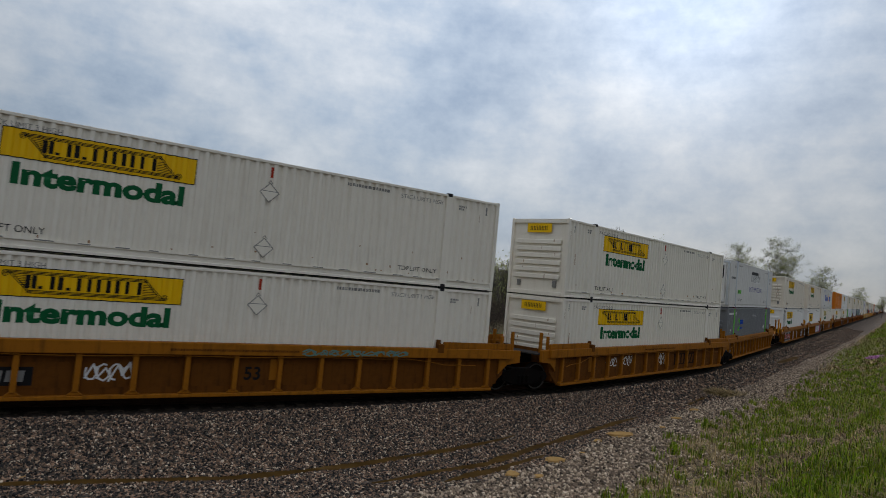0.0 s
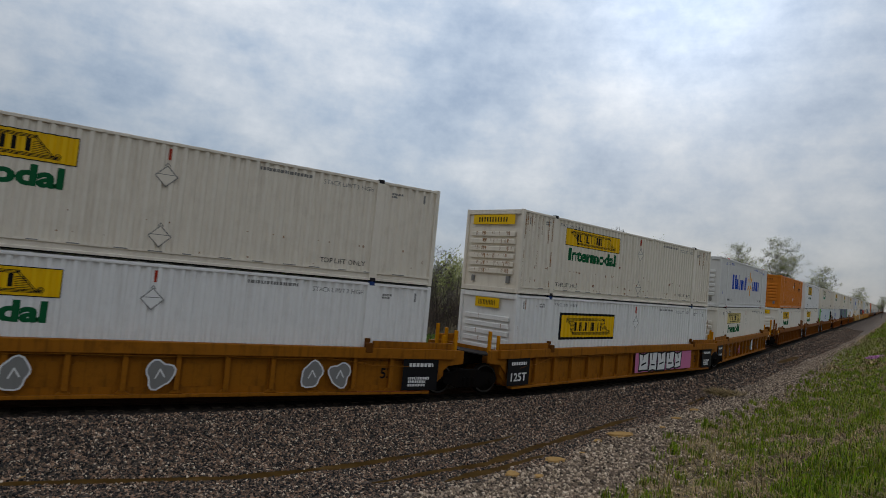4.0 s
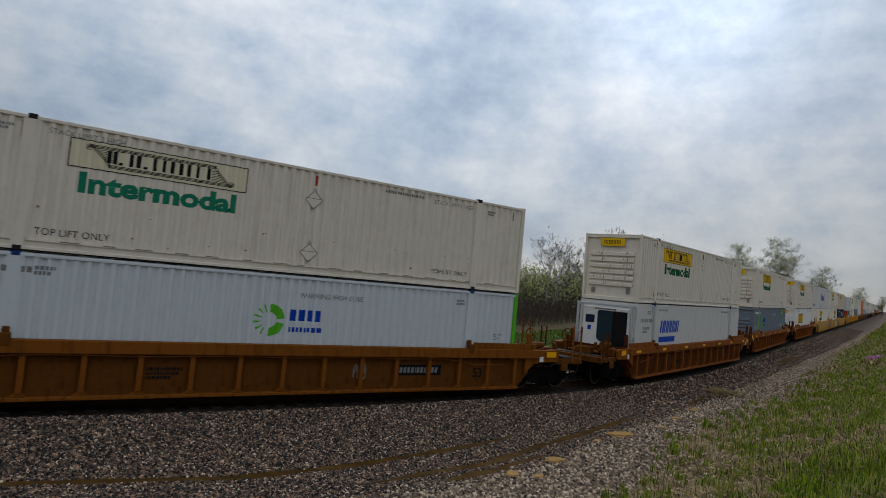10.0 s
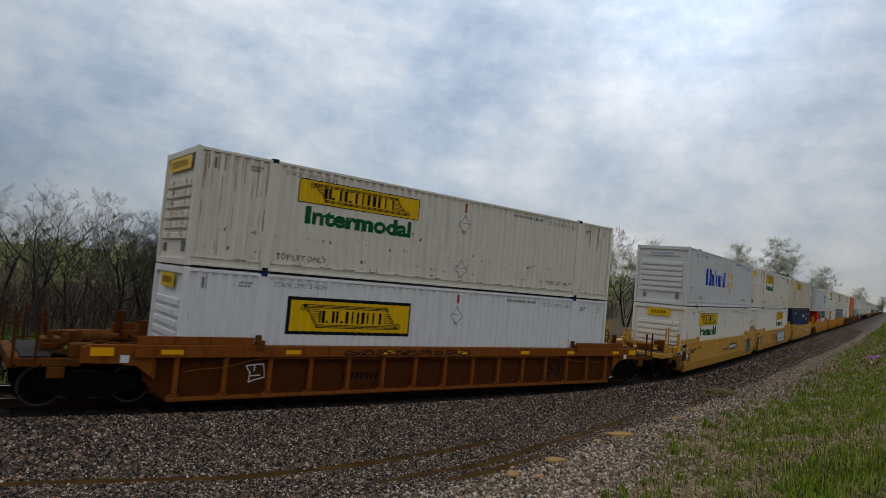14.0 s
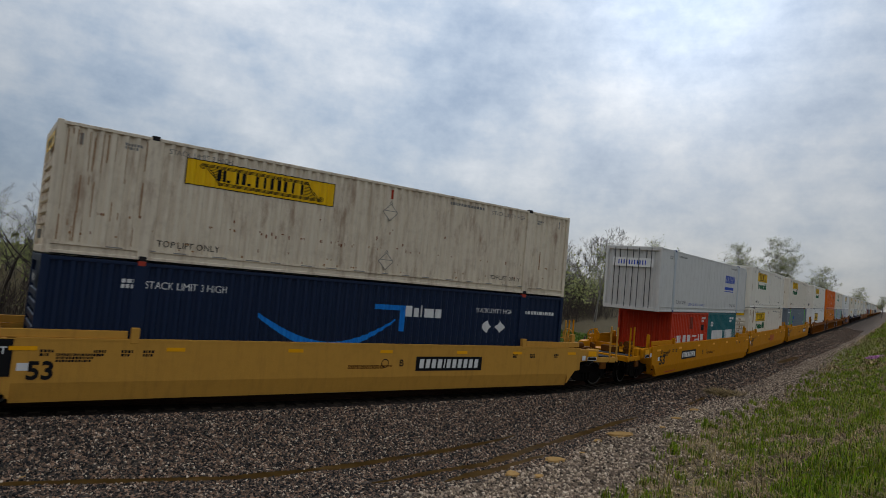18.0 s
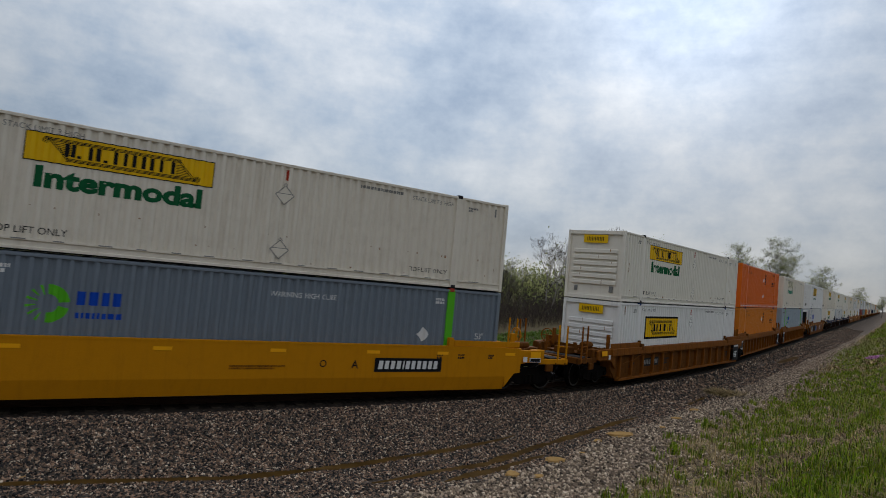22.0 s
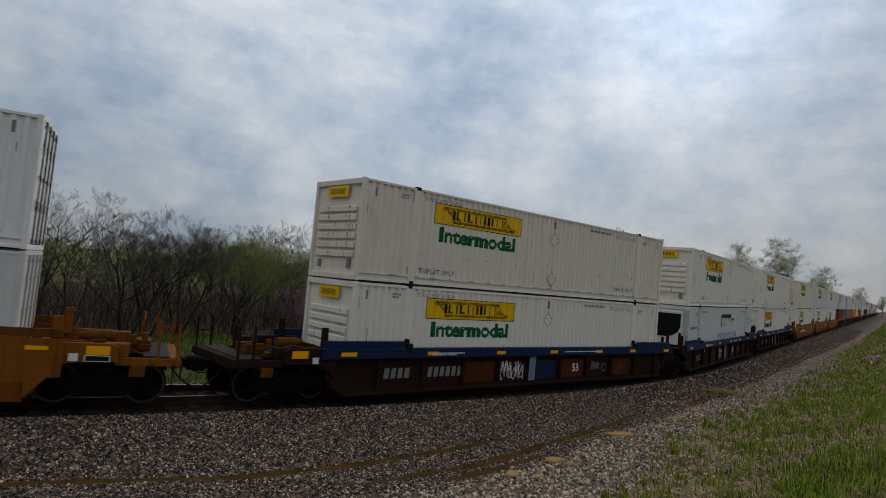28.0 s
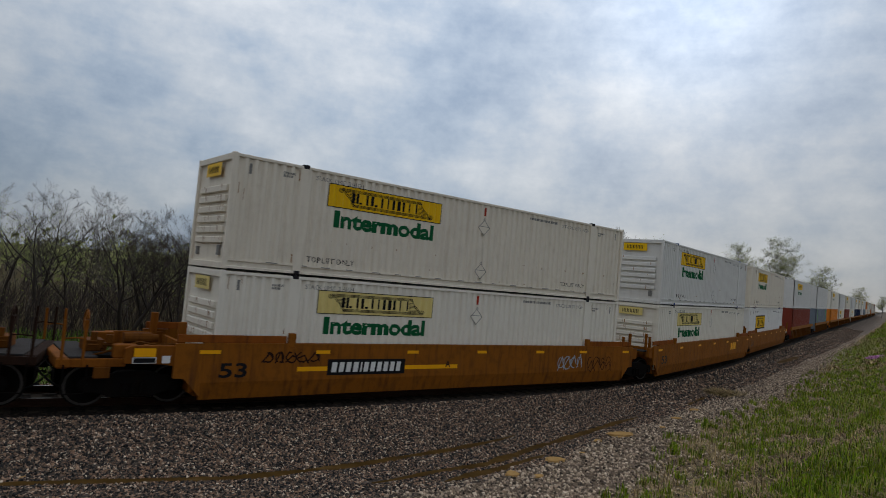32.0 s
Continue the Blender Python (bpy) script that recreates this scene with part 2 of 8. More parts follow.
def ribbon(bm, pts, thick):
    """A flat stroke through points (x, z)."""
    for (a, b), (c, d) in zip(pts, pts[1:]):
        t = Vector((c - a, d - b))
        if t.length < 1e-6:
            continue
        n = Vector((-t.y, t.x)).normalized() * thick / 2
        t = t.normalized() * thick * 0.3
        bm.faces.new([bm.verts.new((x, 0, z)) for x, z in ((a - t.x - n.x, b - t.y - n.y), (c + t.x - n.x, d + t.y - n.y), (c + t.x + n.x, d + t.y + n.y), (a - t.x + n.x, b - t.y + n.y))])


def part(name, bm, material, parent, label="", bevel=0.0, smooth=False):
    """Links a bmesh as one mesh object under a thing or a part."""
    if bevel:
        bmesh.ops.bevel(bm, geom=bm.edges[:], offset=bevel, segments=1, affect="EDGES", clamp_overlap=True)
    bmesh.ops.recalc_face_normals(bm, faces=bm.faces[:])
    me = bpy.data.meshes.new(name)
    bm.to_mesh(me)
    bm.free()
    me.materials.append(material)
    if smooth:
        me.polygons.foreach_set("use_smooth", [True] * len(me.polygons))
    ob = new(name, me)
    ob.parent = parent
    if label:
        tagged(ob, label)
    return ob


def shared(name, ob, parent, m):
    """Another part on the mesh of ob."""
    o = new(name, ob.data)
    o.parent = parent
    o.matrix_basis = m
    return o


def text_mesh(words, height, width=None, bold=0.0):
    """The words as a flat bmesh in x and z, facing -y, from (0, 0)."""
    cu = bpy.data.curves.new("lettering", "FONT")
    cu.body, cu.size, cu.offset, cu.resolution_u = words, 1.0, bold, 3
    ob = bpy.data.objects.new("lettering", cu)
    scene.collection.objects.link(ob)
    me = ob.evaluated_get(bpy.context.evaluated_depsgraph_get()).to_mesh()
    bm = bmesh.new()
    bm.from_mesh(me)
    bpy.data.objects.remove(ob)
    bpy.data.curves.remove(cu)
    xs, ys = [v.co.x for v in bm.verts], [v.co.y for v in bm.verts]
    kz = height / (max(ys) - min(ys))
    kx = width / (max(xs) - min(xs)) if width else kz
    x0, y0 = min(xs), min(ys)
    for v in bm.verts:
        v.co = ((v.co.x - x0) * kx, 0, (v.co.y - y0) * kz)
    return bm

# ---- containers ----
LONG, WIDE, TALL = 16.154, 2.6, 2.9
HALF = LONG / 2
PITCH_RIB, RIB_OUT, RIB_SLOPE = 0.25, 0.075, 0.05


def rib_breaks(x0, x1):
    """Where the trapezoid ribs of a side bend, between x0 and x1, and how deep each place lies."""
    out = []
    k = math.floor(x0 / PITCH_RIB) - 1
    while k * PITCH_RIB < x1:
        for dx, d in ((0.0, 0.0), (RIB_OUT, 0.0), (RIB_OUT + RIB_SLOPE, 1.0), (PITCH_RIB - RIB_SLOPE, 1.0)):
            out.append((k * PITCH_RIB + dx, d))
        k += 1
    return out


def rib_depth(x, depth):
    u = x % PITCH_RIB
    if u < RIB_OUT:
        return 0.0
    if u < RIB_OUT + RIB_SLOPE:
        return depth * (u - RIB_OUT) / RIB_SLOPE
    if u < PITCH_RIB - RIB_SLOPE:
        return depth
    return depth * (PITCH_RIB - u) / RIB_SLOPE


def sheet(bm, x0, x1, z0, z1, y, depth):
    """A side sheet facing -y, ribbed when depth is not 0."""
    xs = [x0] + [x for x, _ in rib_breaks(x0, x1) if x0 + 0.001 < x < x1 - 0.001] + [x1] if depth else [x0, x1]
    low = [bm.verts.new((x, y + rib_depth(x, depth), z0)) for x in xs]
    top = [bm.verts.new((x, y + rib_depth(x, depth), z1)) for x in xs]
    for i in range(len(xs) - 1):
        bm.faces.new((low[i], low[i + 1], top[i + 1], top[i]))


def riveted(bm, x0, x1, z0, z1, y):
    """A smooth side sheet with raised upright seams."""
    pts = [(x0, 0.0)]
    k = x0 + 0.65
    while k < x1 - 0.3:
        pts += [(k - 0.022, 0.0), (k - 0.014, 0.005), (k + 0.014, 0.005), (k + 0.022, 0.0)]
        k += 0.62
    pts.append((x1, 0.0))
    low = [bm.verts.new((x, y - d, z0)) for x, d in pts]
    top = [bm.verts.new((x, y - d, z1)) for x, d in pts]
    for i in range(len(pts) - 1):
        bm.faces.new((low[i], low[i + 1], top[i + 1], top[i]))


def drape(bm, x, z, y, depth):
    """Lays flat artwork in x and z on a ribbed side."""
    for v in bm.verts:
        v.co = (v.co.x + x, 0, v.co.z + z)
    if depth and bm.verts:
        lo, hi = min(v.co.x for v in bm.verts), max(v.co.x for v in bm.verts)
        bmesh.ops.triangulate(bm, faces=bm.faces[:])
        for at, _ in rib_breaks(lo, hi):
            if lo < at < hi:
                bmesh.ops.bisect_plane(bm, geom=bm.verts[:] + bm.edges[:] + bm.faces[:], plane_co=(at, 0, 0), plane_no=(1, 0, 0))
    for v in bm.verts:
        v.co.y = y + rib_depth(v.co.x, depth)


def flat(bm, x0, x1, z0, z1, slant=0.0):
    h = z1 - z0
    vs = [bm.verts.new(p) for p in ((x0, 0, z0), (x1, 0, z0), (x1 + slant * h, 0, z1), (x0 + slant * h, 0, z1))]
    bm.faces.new(vs)


def marks(widths, height, gap=0.25, slant=0.0, stroke=0.26, solid=False, lows=()):
    """A row of plain upright marks in place of a name; widths in heights."""
    bm = bmesh.new()
    x = 0.0
    for i, w in enumerate(widths):
        w *= height
        h = height * (lows[i] if i < len(lows) else 1.0)
        flat(bm, x, x + w * (1.0 if solid else 0.9), 0, h, slant)
        x += w + gap * height
    return bm


def small_print(width, rows, height, seed):
    """Writing too small to read: broken bars."""
    rnd = random.Random(seed)
    bm = bmesh.new()
    step = height / rows
    for r in range(rows):
        x = 0.0
        while x < width * (1 if r == 0 else rnd.uniform(0.6, 1)):
            w = rnd.uniform(0.3, 0.8) * step
            flat(bm, x, x + w, height - (r + 1) * step + step * 0.25, height - r * step)
            x += w + step * 0.22
    return bm


def diamond(size):
    bm = bmesh.new()
    s = size / 2
    bm.faces.new([bm.verts.new(p) for p in ((0, 0, -s), (s, 0, 0), (0, 0, s), (-s, 0, 0))])
    return bm


def placard_frame(size):
    """A thin diamond frame with a flap line and a clip on top."""
    bm = bmesh.new()
    s = size / 2
    pts = [(0, -s), (s, 0), (0, s), (-s, 0), (0, -s)]
    ribbon(bm, pts, 0.022)
    ribbon(bm, [(-s * 0.95, 0.04), (s * 0.95, 0.04)], 0.016)
    ribbon(bm, [(-0.05, s), (0.0, s + 0.07), (0.05, s)], 0.02)
    return bm


STUFF = {"small_print", "sign_scroll", "sign_bar", "placard_line", "lettering", "rust_staining", "soot_staining", "graffiti", "graffiti_outline", "number_marking", "owner_marking", "badge_marking", "end_sign_marking", "green_mark", "blue_marking", "name_marking", "name_shadow", "black_marking", "white_marking"}


class Side:
    """Puts artwork on the near side of a container; x is measured from its leading end."""

    def __init__(self, thing, half, y, depth, skin=None):
        self.thing, self.half, self.y, self.depth, self.skin = thing, half, y, depth, skin

    def put(self, name, bm, mat, x, z, lift=0.004, label=""):
        drape(bm, x - self.half, z, self.y - lift, self.depth)
        return tagged(part(name, bm, mat, self.thing, label), kind="stuff" if name in STUFF else "")

    def row(self, name, widths, height, mat, x, z, gap=0.2, slant=0.0, stroke=0.24, lows=(), lift=0.006):
        """A row of large marks, each a part of its own."""
        for i, w in enumerate(widths):
            h = height * (lows[i] if lows else 1.0)
            bm = bmesh.new()
            if w < 0.45:
                flat(bm, 0, w * h, 0, h, slant)
            else:
                for k in (0, 0.6):
                    flat(bm, k * w * h, (k + 0.38) * w * h, 0, h, slant)
            tagged(self.put(name, bm, mat, x, z, lift), kind="stuff")
            x += (w * (lows[i] if lows else 1.0) + gap) * height

    def words(self, words, x, z, height, mat, width=None, bold=0.0, lift=0.004):
        return self.put("lettering", text_mesh(words, height, width, bold), mat, x, z, lift, "painted words " + words.lower())

    def panel(self, name, x0, x1, z0, z1, mat, lift=0.003, label=""):
        bm = bmesh.new()
        flat(bm, x0, x1, z0, z1)
        return self.put(name, bm, mat, 0, 0, lift, label)


def yellow_sign(side, x0, x1, z0, z1, mat, framed=False):
    """The haulier's sign: a yellow field, a scroll of fine lines, black marks."""
    w, h = x1 - x0, z1 - z0
    if framed:
        side.panel("sign_border", x0 - 0.09, x1 + 0.09, z0 - 0.09, z1 + 0.09, BLACK, 0.003)
    side.panel("sign_panel", x0, x1, z0, z1, mat, 0.006, "yellow sign with black marks")
    bm = bmesh.new()
    t = 0.02 if framed else 0.016
    a0, a1, b0, b1 = z0 + 0.13 * h, z0 + 0.87 * h, x0 + 0.17 * w, x1 - 0.17 * w
    for k in range(3):
        e = 0.045 * h * k
        ribbon(bm, [(x0 + 0.09 * w, a1 - e), (b1 - 0.03 * w, a1 - e)], t)
        ribbon(bm, [(b0 + 0.03 * w, a0 + e), (x1 - 0.09 * w, a0 + e)], t)
    for dx in (0.0, 0.012 * w):
        ribbon(bm, [(x0 + 0.10 * w + dx, a1), (b0 + 0.04 * w + dx, a0)], t)
        ribbon(bm, [(x1 - 0.10 * w - dx, a0), (b1 - 0.04 * w - dx, a1)], t)
    # hatching in the folds beside the name
    for k in range(7):
        u = 0.2 + 0.085 * k
        ribbon(bm, [(x0 + (0.125 + 0.075 * u) * w, a1 - u * (a1 - a0)), (b0 + 0.05 * w, a1 - u * (a1 - a0))], t * 0.8)
        ribbon(bm, [(b1 - 0.05 * w, a0 + u * (a1 - a0)), (x1 - (0.125 + 0.075 * u) * w, a0 + u * (a1 - a0))], t * 0.8)
    # the rolled ends
    for cx, cz in ((x0 + 0.095 * w, a1 - 0.1 * h), (x1 - 0.095 * w, a0 + 0.1 * h)):
        for r in (0.10 * h, 0.055 * h):
            ribbon(bm, [(cx + r * math.cos(q * math.tau / 12), cz + r * math.sin(q * math.tau / 12)) for q in range(13)], t * 0.8)
    if not framed:
        ribbon(bm, [(x0, z0), (x1, z0), (x1, z1), (x0, z1), (x0, z0)], 0.02)
    side.put("sign_scroll", bm, BLACK, 0, 0, 0.009)
    mh = (0.40 if framed else 0.46) * h
    side.put("sign_bar", name_bars(0.56 * w if framed else 0.62 * w, mh), BLACK, x0 + w * (0.22 if framed else 0.19), z0 + 0.29 * h, 0.012)


def name_bars(width, high):
    """Plain upright strokes in place of a name: pairs of bars, with two small squares between them."""
    bm = bmesh.new()
    k = width / 5.05
    for x, w in ((0.0, 0.17), (0.25, 0.17), (0.95, 0.17), (1.25, 0.2), (2.0, 0.17), (2.42, 0.17), (2.8, 0.17), (3.22, 0.17), (3.6, 0.17), (4.02, 0.17), (4.55, 0.19)):
        flat(bm, x * k, (x + w) * k, 0, high)
    for x in (0.5, 1.58):
        flat(bm, x * k, (x + 0.17) * k, 0, 0.2 * high)
    return bm


def round_mark(r, a0, a1, thick, steps=14):
    bm = bmesh.new()
    for i in range(steps):
        a, b = (a0 + (a1 - a0) * (i + k) / steps for k in (0, 1))
        bm.faces.new([bm.verts.new((math.cos(q) * rr, 0, math.sin(q) * rr)) for q, rr in ((a, r), (b, r), (b, r - thick), (a, r - thick))])
    bmesh.ops.remove_doubles(bm, verts=bm.verts[:], dist=0.0005)
    return bm


def end_sign(thing, x, half_w, z0, z1, mat, ink):
    """A small sign on the leading end, facing -x."""
    bm = bmesh.new()
    vs = [bm.verts.new(p) for p in ((x, half_w, z0), (x, -half_w, z0), (x, -half_w, z1), (x, half_w, z1))]
    bm.faces.new(vs)
    ob = part("end_sign", bm, mat, thing)
    bm = bmesh.new()
    n = 11
    for k in range(n):
        y = half_w * 0.72 - k * half_w * 1.44 / n
        h = (z1 - z0) * 0.25
        zc = (z0 + z1) / 2
        bm.faces.new([bm.verts.new(p) for p in ((x - 0.004, y, zc - h), (x - 0.004, y - half_w * 0.055, zc - h), (x - 0.004, y - half_w * 0.055, zc + h), (x - 0.004, y, zc + h))])
    tagged(part("end_sign_marking", bm, ink, thing), kind="stuff")
    return ob


def far_shell(thing, mat, half, w):
    """The plainer body of a container that stays far off."""
    depth = 0.038
    for sgn in (1, -1):
        bm = bmesh.new()
        sheet(bm, -half + 0.1, half - 0.1, 0.2, 2.82, -w + 0.012, depth)
        if sgn < 0:
            bmesh.ops.rotate(bm, verts=bm.verts[:], matrix=Matrix.Rotation(math.pi, 3, "Z"))
        part("side_panel", bm, mat, thing)
        for z0, z1, name in ((0.0, 0.21, "bottom_rail"), (2.81, 2.88, "top_rail")):
            bm = bmesh.new()
            y0, y1 = sorted((sgn * w, sgn * (w - 0.09)))
            box(bm, -half, half, y0, y1, z0, z1)
            part(name, bm, mat, thing)
    for e, name in ((-1, "nose_panel"), (1, "door")):
        bm = bmesh.new()
        x0, x1 = sorted((e * half, e * (half - 0.08)))
        box(bm, x0, x1, -w + 0.09, w - 0.09, 0.0, 2.88)
        part(name, bm, mat, thing)
    bm = bmesh.new()
    box(bm, -half + 0.08, half - 0.08, -w + 0.09, w - 0.09, 2.82, 2.86)
    part("roof", bm, mat, thing)
    bm = bmesh.new()
    box(bm, -half + 0.08, half - 0.08, -w + 0.09, w - 0.09, 0.05, 0.12)
    part("floor", bm, CASTING, thing)
    return thing, Side(thing, half, -w + 0.012, depth, mat)


def shell(kind, label, mat, length=LONG, ribbed=True, cast=CASTING, end="ribs", end_mat=None, post_mat=None, category="container", TALL=TALL, far=False, rib=0.050, corner_mat=None):
    """A container's body: sides, rails, posts, castings, roof, floor, nose and doors."""
    half, w = length / 2, WIDE / 2
    thing = new(kind)
    tagged(thing, label, category, "containers on the train")
    if far:
        return far_shell(thing, mat, half, w)
    depth = rib if ribbed else 0.0
    end_mat, post_mat = end_mat or mat, post_mat or mat
    for sgn, name in ((1, "side_panel"), (-1, "side_panel")):
        bm = bmesh.new()
        if ribbed:
            sheet(bm, -half + 0.1, half - 0.1, 0.26, TALL - 0.1, -w + 0.012, depth)
        else:
            riveted(bm, -half + 0.1, half - 0.1, 0.26, TALL - 0.1, -w + 0.012)
        if sgn < 0:
            bmesh.ops.rotate(bm, verts=bm.verts[:], matrix=Matrix.Rotation(math.pi, 3, "Z"))
        part(name, bm, mat, thing)
    for sgn in (1, -1):
        y0, y1 = sorted((sgn * w, sgn * (w - 0.09)))
        bm = bmesh.new()
        box(bm, -half + 0.05, half - 0.05, y0, y1, TALL - 0.1, TALL - 0.025)
        part("top_rail", bm, mat, thing, bevel=0.008)
        bm = bmesh.new()
        yo, yi = sgn * w, sgn * (w - 0.035)
        length_prism(bm, [(yo, 0.02), (yo, 0.075), (yi, 0.09), (yi, 0.20), (yo, 0.215), (yo, 0.265), (sgn * (w - 0.12), 0.265), (sgn * (w - 0.12), 0.02)], -half + 0.08, half - 0.08)
        part("bottom_rail", bm, mat, thing)
        for e in (1, -1):
            bm = bmesh.new()
            x0, x1 = sorted((e * half, e * (half - 0.13)))
            y0, y1 = sorted((sgn * (w + 0.002), sgn * (w - 0.11)))
            box(bm, x0, x1, y0, y1, 0.0, TALL)
            part("corner_post", bm, corner_mat or end_mat, thing, bevel=0.012)
            if length > 10:
                c = e * 6.096
                bm = bmesh.new()
                y0, y1 = sorted((sgn * (w + 0.004), sgn * (w - 0.05)))
                box(bm, c - 0.13, c + 0.13, y0, y1, 0.02, TALL - 0.04)
                if post_mat is ALU:
                    prism(bm, [(c - 0.13, TALL - 0.5), (c + 0.13, TALL - 0.5), (c + 0.27, TALL - 0.28), (c + 0.27, TALL - 0.11), (c - 0.27, TALL - 0.11), (c - 0.27, TALL - 0.28)], *sorted((sgn * (w + 0.007), sgn * (w - 0.04))))
                part("lift_post", bm, post_mat, thing, bevel=0.006)
                for z in (-0.01, TALL - 0.1):
                    bm = bmesh.new()
                    y0, y1 = sorted((sgn * (w + 0.012), sgn * (w - 0.15)))
                    box(bm, c - 0.09, c + 0.09, y0, y1, z, z + 0.115)
                    part("corner_casting", bm, cast, thing, bevel=0.015)
    bm = bmesh.new()
    box(bm, -half + 0.06, half - 0.06, -w + 0.095, w - 0.095, TALL - 0.07, TALL - 0.012)
    k = -half + 0.4
    while length > 10 and k < half - 0.3:
        box(bm, k, k + 0.12, -w + 0.12, w - 0.12, TALL - 0.012, TALL - 0.001)
        k += 0.55
    part("roof", bm, mat, thing)
    bm = bmesh.new()
    box(bm, -half + 0.1, half - 0.1, -w + 0.125, w - 0.125, -0.012, 0.14)
    part("floor", bm, CASTING, thing)
    # doors at the trailing end
    for sgn in (1, -1):
        y0, y1 = sorted((sgn * 0.008, sgn * (w - 0.112)))
        bm = bmesh.new()
        box(bm, half - 0.07, half - 0.02, y0, y1, 0.14, TALL - 0.1)
        for z in (0.55, 1.15, 1.75, 2.35):
            box(bm, half - 0.02, half - 0.005, y0 + 0.06, y1 - 0.06, z - 0.16, z + 0.16)
        door = part("door", bm, end_mat, thing)
        for a in (0.28, 0.85):
            bm = bmesh.new()
            rod(bm, (half + 0.02, sgn * a, 0.12), (half + 0.02, sgn * a, TALL - 0.08), 0.018, 8)
            for z in (0.2, 0.9, 1.6, 2.3, TALL - 0.2):
                box(bm, half - 0.005, half + 0.03, sgn * a - 0.04, sgn * a + 0.04, z - 0.04, z + 0.04)
            part("lock_rod", bm, STEEL if end_mat is not WHITE else GALV, door)
            bm = bmesh.new()
            box(bm, half + 0.02, half + 0.045, sgn * a - 0.2, sgn * a + 0.02, 1.05, 1.09)
            part("handle", bm, STEEL, door)
    for z in (0.0, TALL - 0.1):
        bm = bmesh.new()
        box(bm, half - 0.10, half, -w + 0.1, w - 0.1, z, z + 0.12)
        part("door_header" if z else "door_sill", bm, end_mat, thing, bevel=0.01)
    # nose at the leading end
    for z in (0.0, TALL - 0.18):
        bm = bmesh.new()
        box(bm, -half, -half + 0.10, -w + 0.1, w - 0.1, z, z + 0.16)
        part("nose_header" if z else "nose_sill", bm, end_mat, thing, bevel=0.01)
    if end == "ribs":
        bm = bmesh.new()
        box(bm, -half + 0.085, -half + 0.12, -w + 0.1, w - 0.1, 0.14, TALL - 0.16)
        nose = part("nose_panel", bm, end_mat, thing)
        for k in range(6):
            z = 0.62 + 0.262 * k
            bm = bmesh.new()
            length_prism(bm, [(-1.0, z), (1.0, z), (1.0, z + 0.175), (-1.0, z + 0.175)], -half + 0.005, -half + 0.087)
            part("nose_rib", bm, end_mat, nose, bevel=0.02)
        for y, z, s in ((0.8, 0.42, 0.11), (-0.8, 0.45, 0.13)):
            bm = bmesh.new()
            box(bm, -half + 0.02, -half + 0.087, y - s * 0.6, y + s * 0.6, z - s, z + s)
            part("nose_box", bm, MARK_GREY, nose, bevel=0.01)
    elif end in ("reefer", "reefer_round"):
        bm = bmesh.new()
        box(bm, -half + 0.06, -half + 0.1, -w + 0.1, w - 0.1, 0.14, TALL - 0.16)
        nose = part("nose_panel", bm, WHITE, thing)
        bm = bmesh.new()
        box(bm, -half - 0.2, -half + 0.06, -1.02, 1.06, 0.30, 2.62)
        part("cooling_unit", bm, WHITE, nose, "white cooling unit on the nose", bevel=0.04)
        if end == "reefer":
            covers = (("grille", TEAL_DARK, [(0.36, 2.42), (0.30, 2.48), (-0.32, 2.48), (-0.32, 0.98), (0.24, 1.16), (0.36, 1.26)]), ("intake", BLACK, [(-0.33, 2.48), (-0.98, 2.48), (-0.98, 0.80), (-0.90, 0.80), (-0.33, 0.975)]))
        else:
            covers = (("intake", BLACK, [(0.98, 2.5), (-0.96, 2.5), (-0.96, 1.86), (-0.84, 1.6), (-0.6, 1.42), (-0.3, 1.35), (0.4, 1.35), (0.66, 1.44), (0.88, 1.66), (0.98, 1.95)]),)
        for name, mat_2, outline in covers:
            bm = bmesh.new()
            length_prism(bm, outline, -half - 0.222, -half - 0.19)
            part(name, bm, mat_2, nose, "dark glossy grille cover" if name == "grille" else "black intake opening")
        if end == "reefer":
            for y0, y1, z0, z1, m2 in ((0.50, 0.92, 1.90, 2.24, NAVY), (0.64, 0.80, 1.58, 1.78, SIGN_BLUE)):
                bm = bmesh.new()
                box(bm, -half - 0.212, -half - 0.19, y0, y1, z0, z1)
                part("notice_panel", bm, m2, nose, "dark blue notice")
            bm = bmesh.new()
            for k in range(6):
                y, z = 0.52 - 0.17 * k, 0.72 - 0.012 * k
                bm.faces.new([bm.verts.new(p) for p in ((-half - 0.205, y, z), (-half - 0.205, y - 0.10, z), (-half - 0.205, y - 0.13, z + 0.24), (-half - 0.205, y - 0.03, z + 0.24))])
            for k in range(9):
                y = 0.5 - 0.11 * k
                bm.faces.new([bm.verts.new(p) for p in ((-half - 0.205, y, 2.51), (-half - 0.205, y - 0.07, 2.51), (-half - 0.205, y - 0.07, 2.57), (-half - 0.205, y, 2.57))])
            tagged(part("name_marking", bm, BLACK, nose, "dark painted strokes"), kind="stuff")
        for y in (-w + 0.07, w - 0.07):
            bm = bmesh.new()
            box(bm, -half - 0.38, -half - 0.30, y - 0.055, y + 0.055, 0.10, 2.78)
            for z in (0.12, 1.4, 2.66):
                box(bm, -half - 0.32, -half + 0.04, y - 0.035, y + 0.035, z, z + 0.10)
            part("guard_rail", bm, ALU, nose, bevel=0.01)
        bm = bmesh.new()
        box(bm, -half - 0.38, -half - 0.31, -w + 0.12, w - 0.12, 2.69, 2.78)
        part("guard_bar", bm, ALU, nose, bevel=0.01)
    else:
        bm = bmesh.new()
        x = -half + 0.07
        y = -w + 0.1
        pts = []
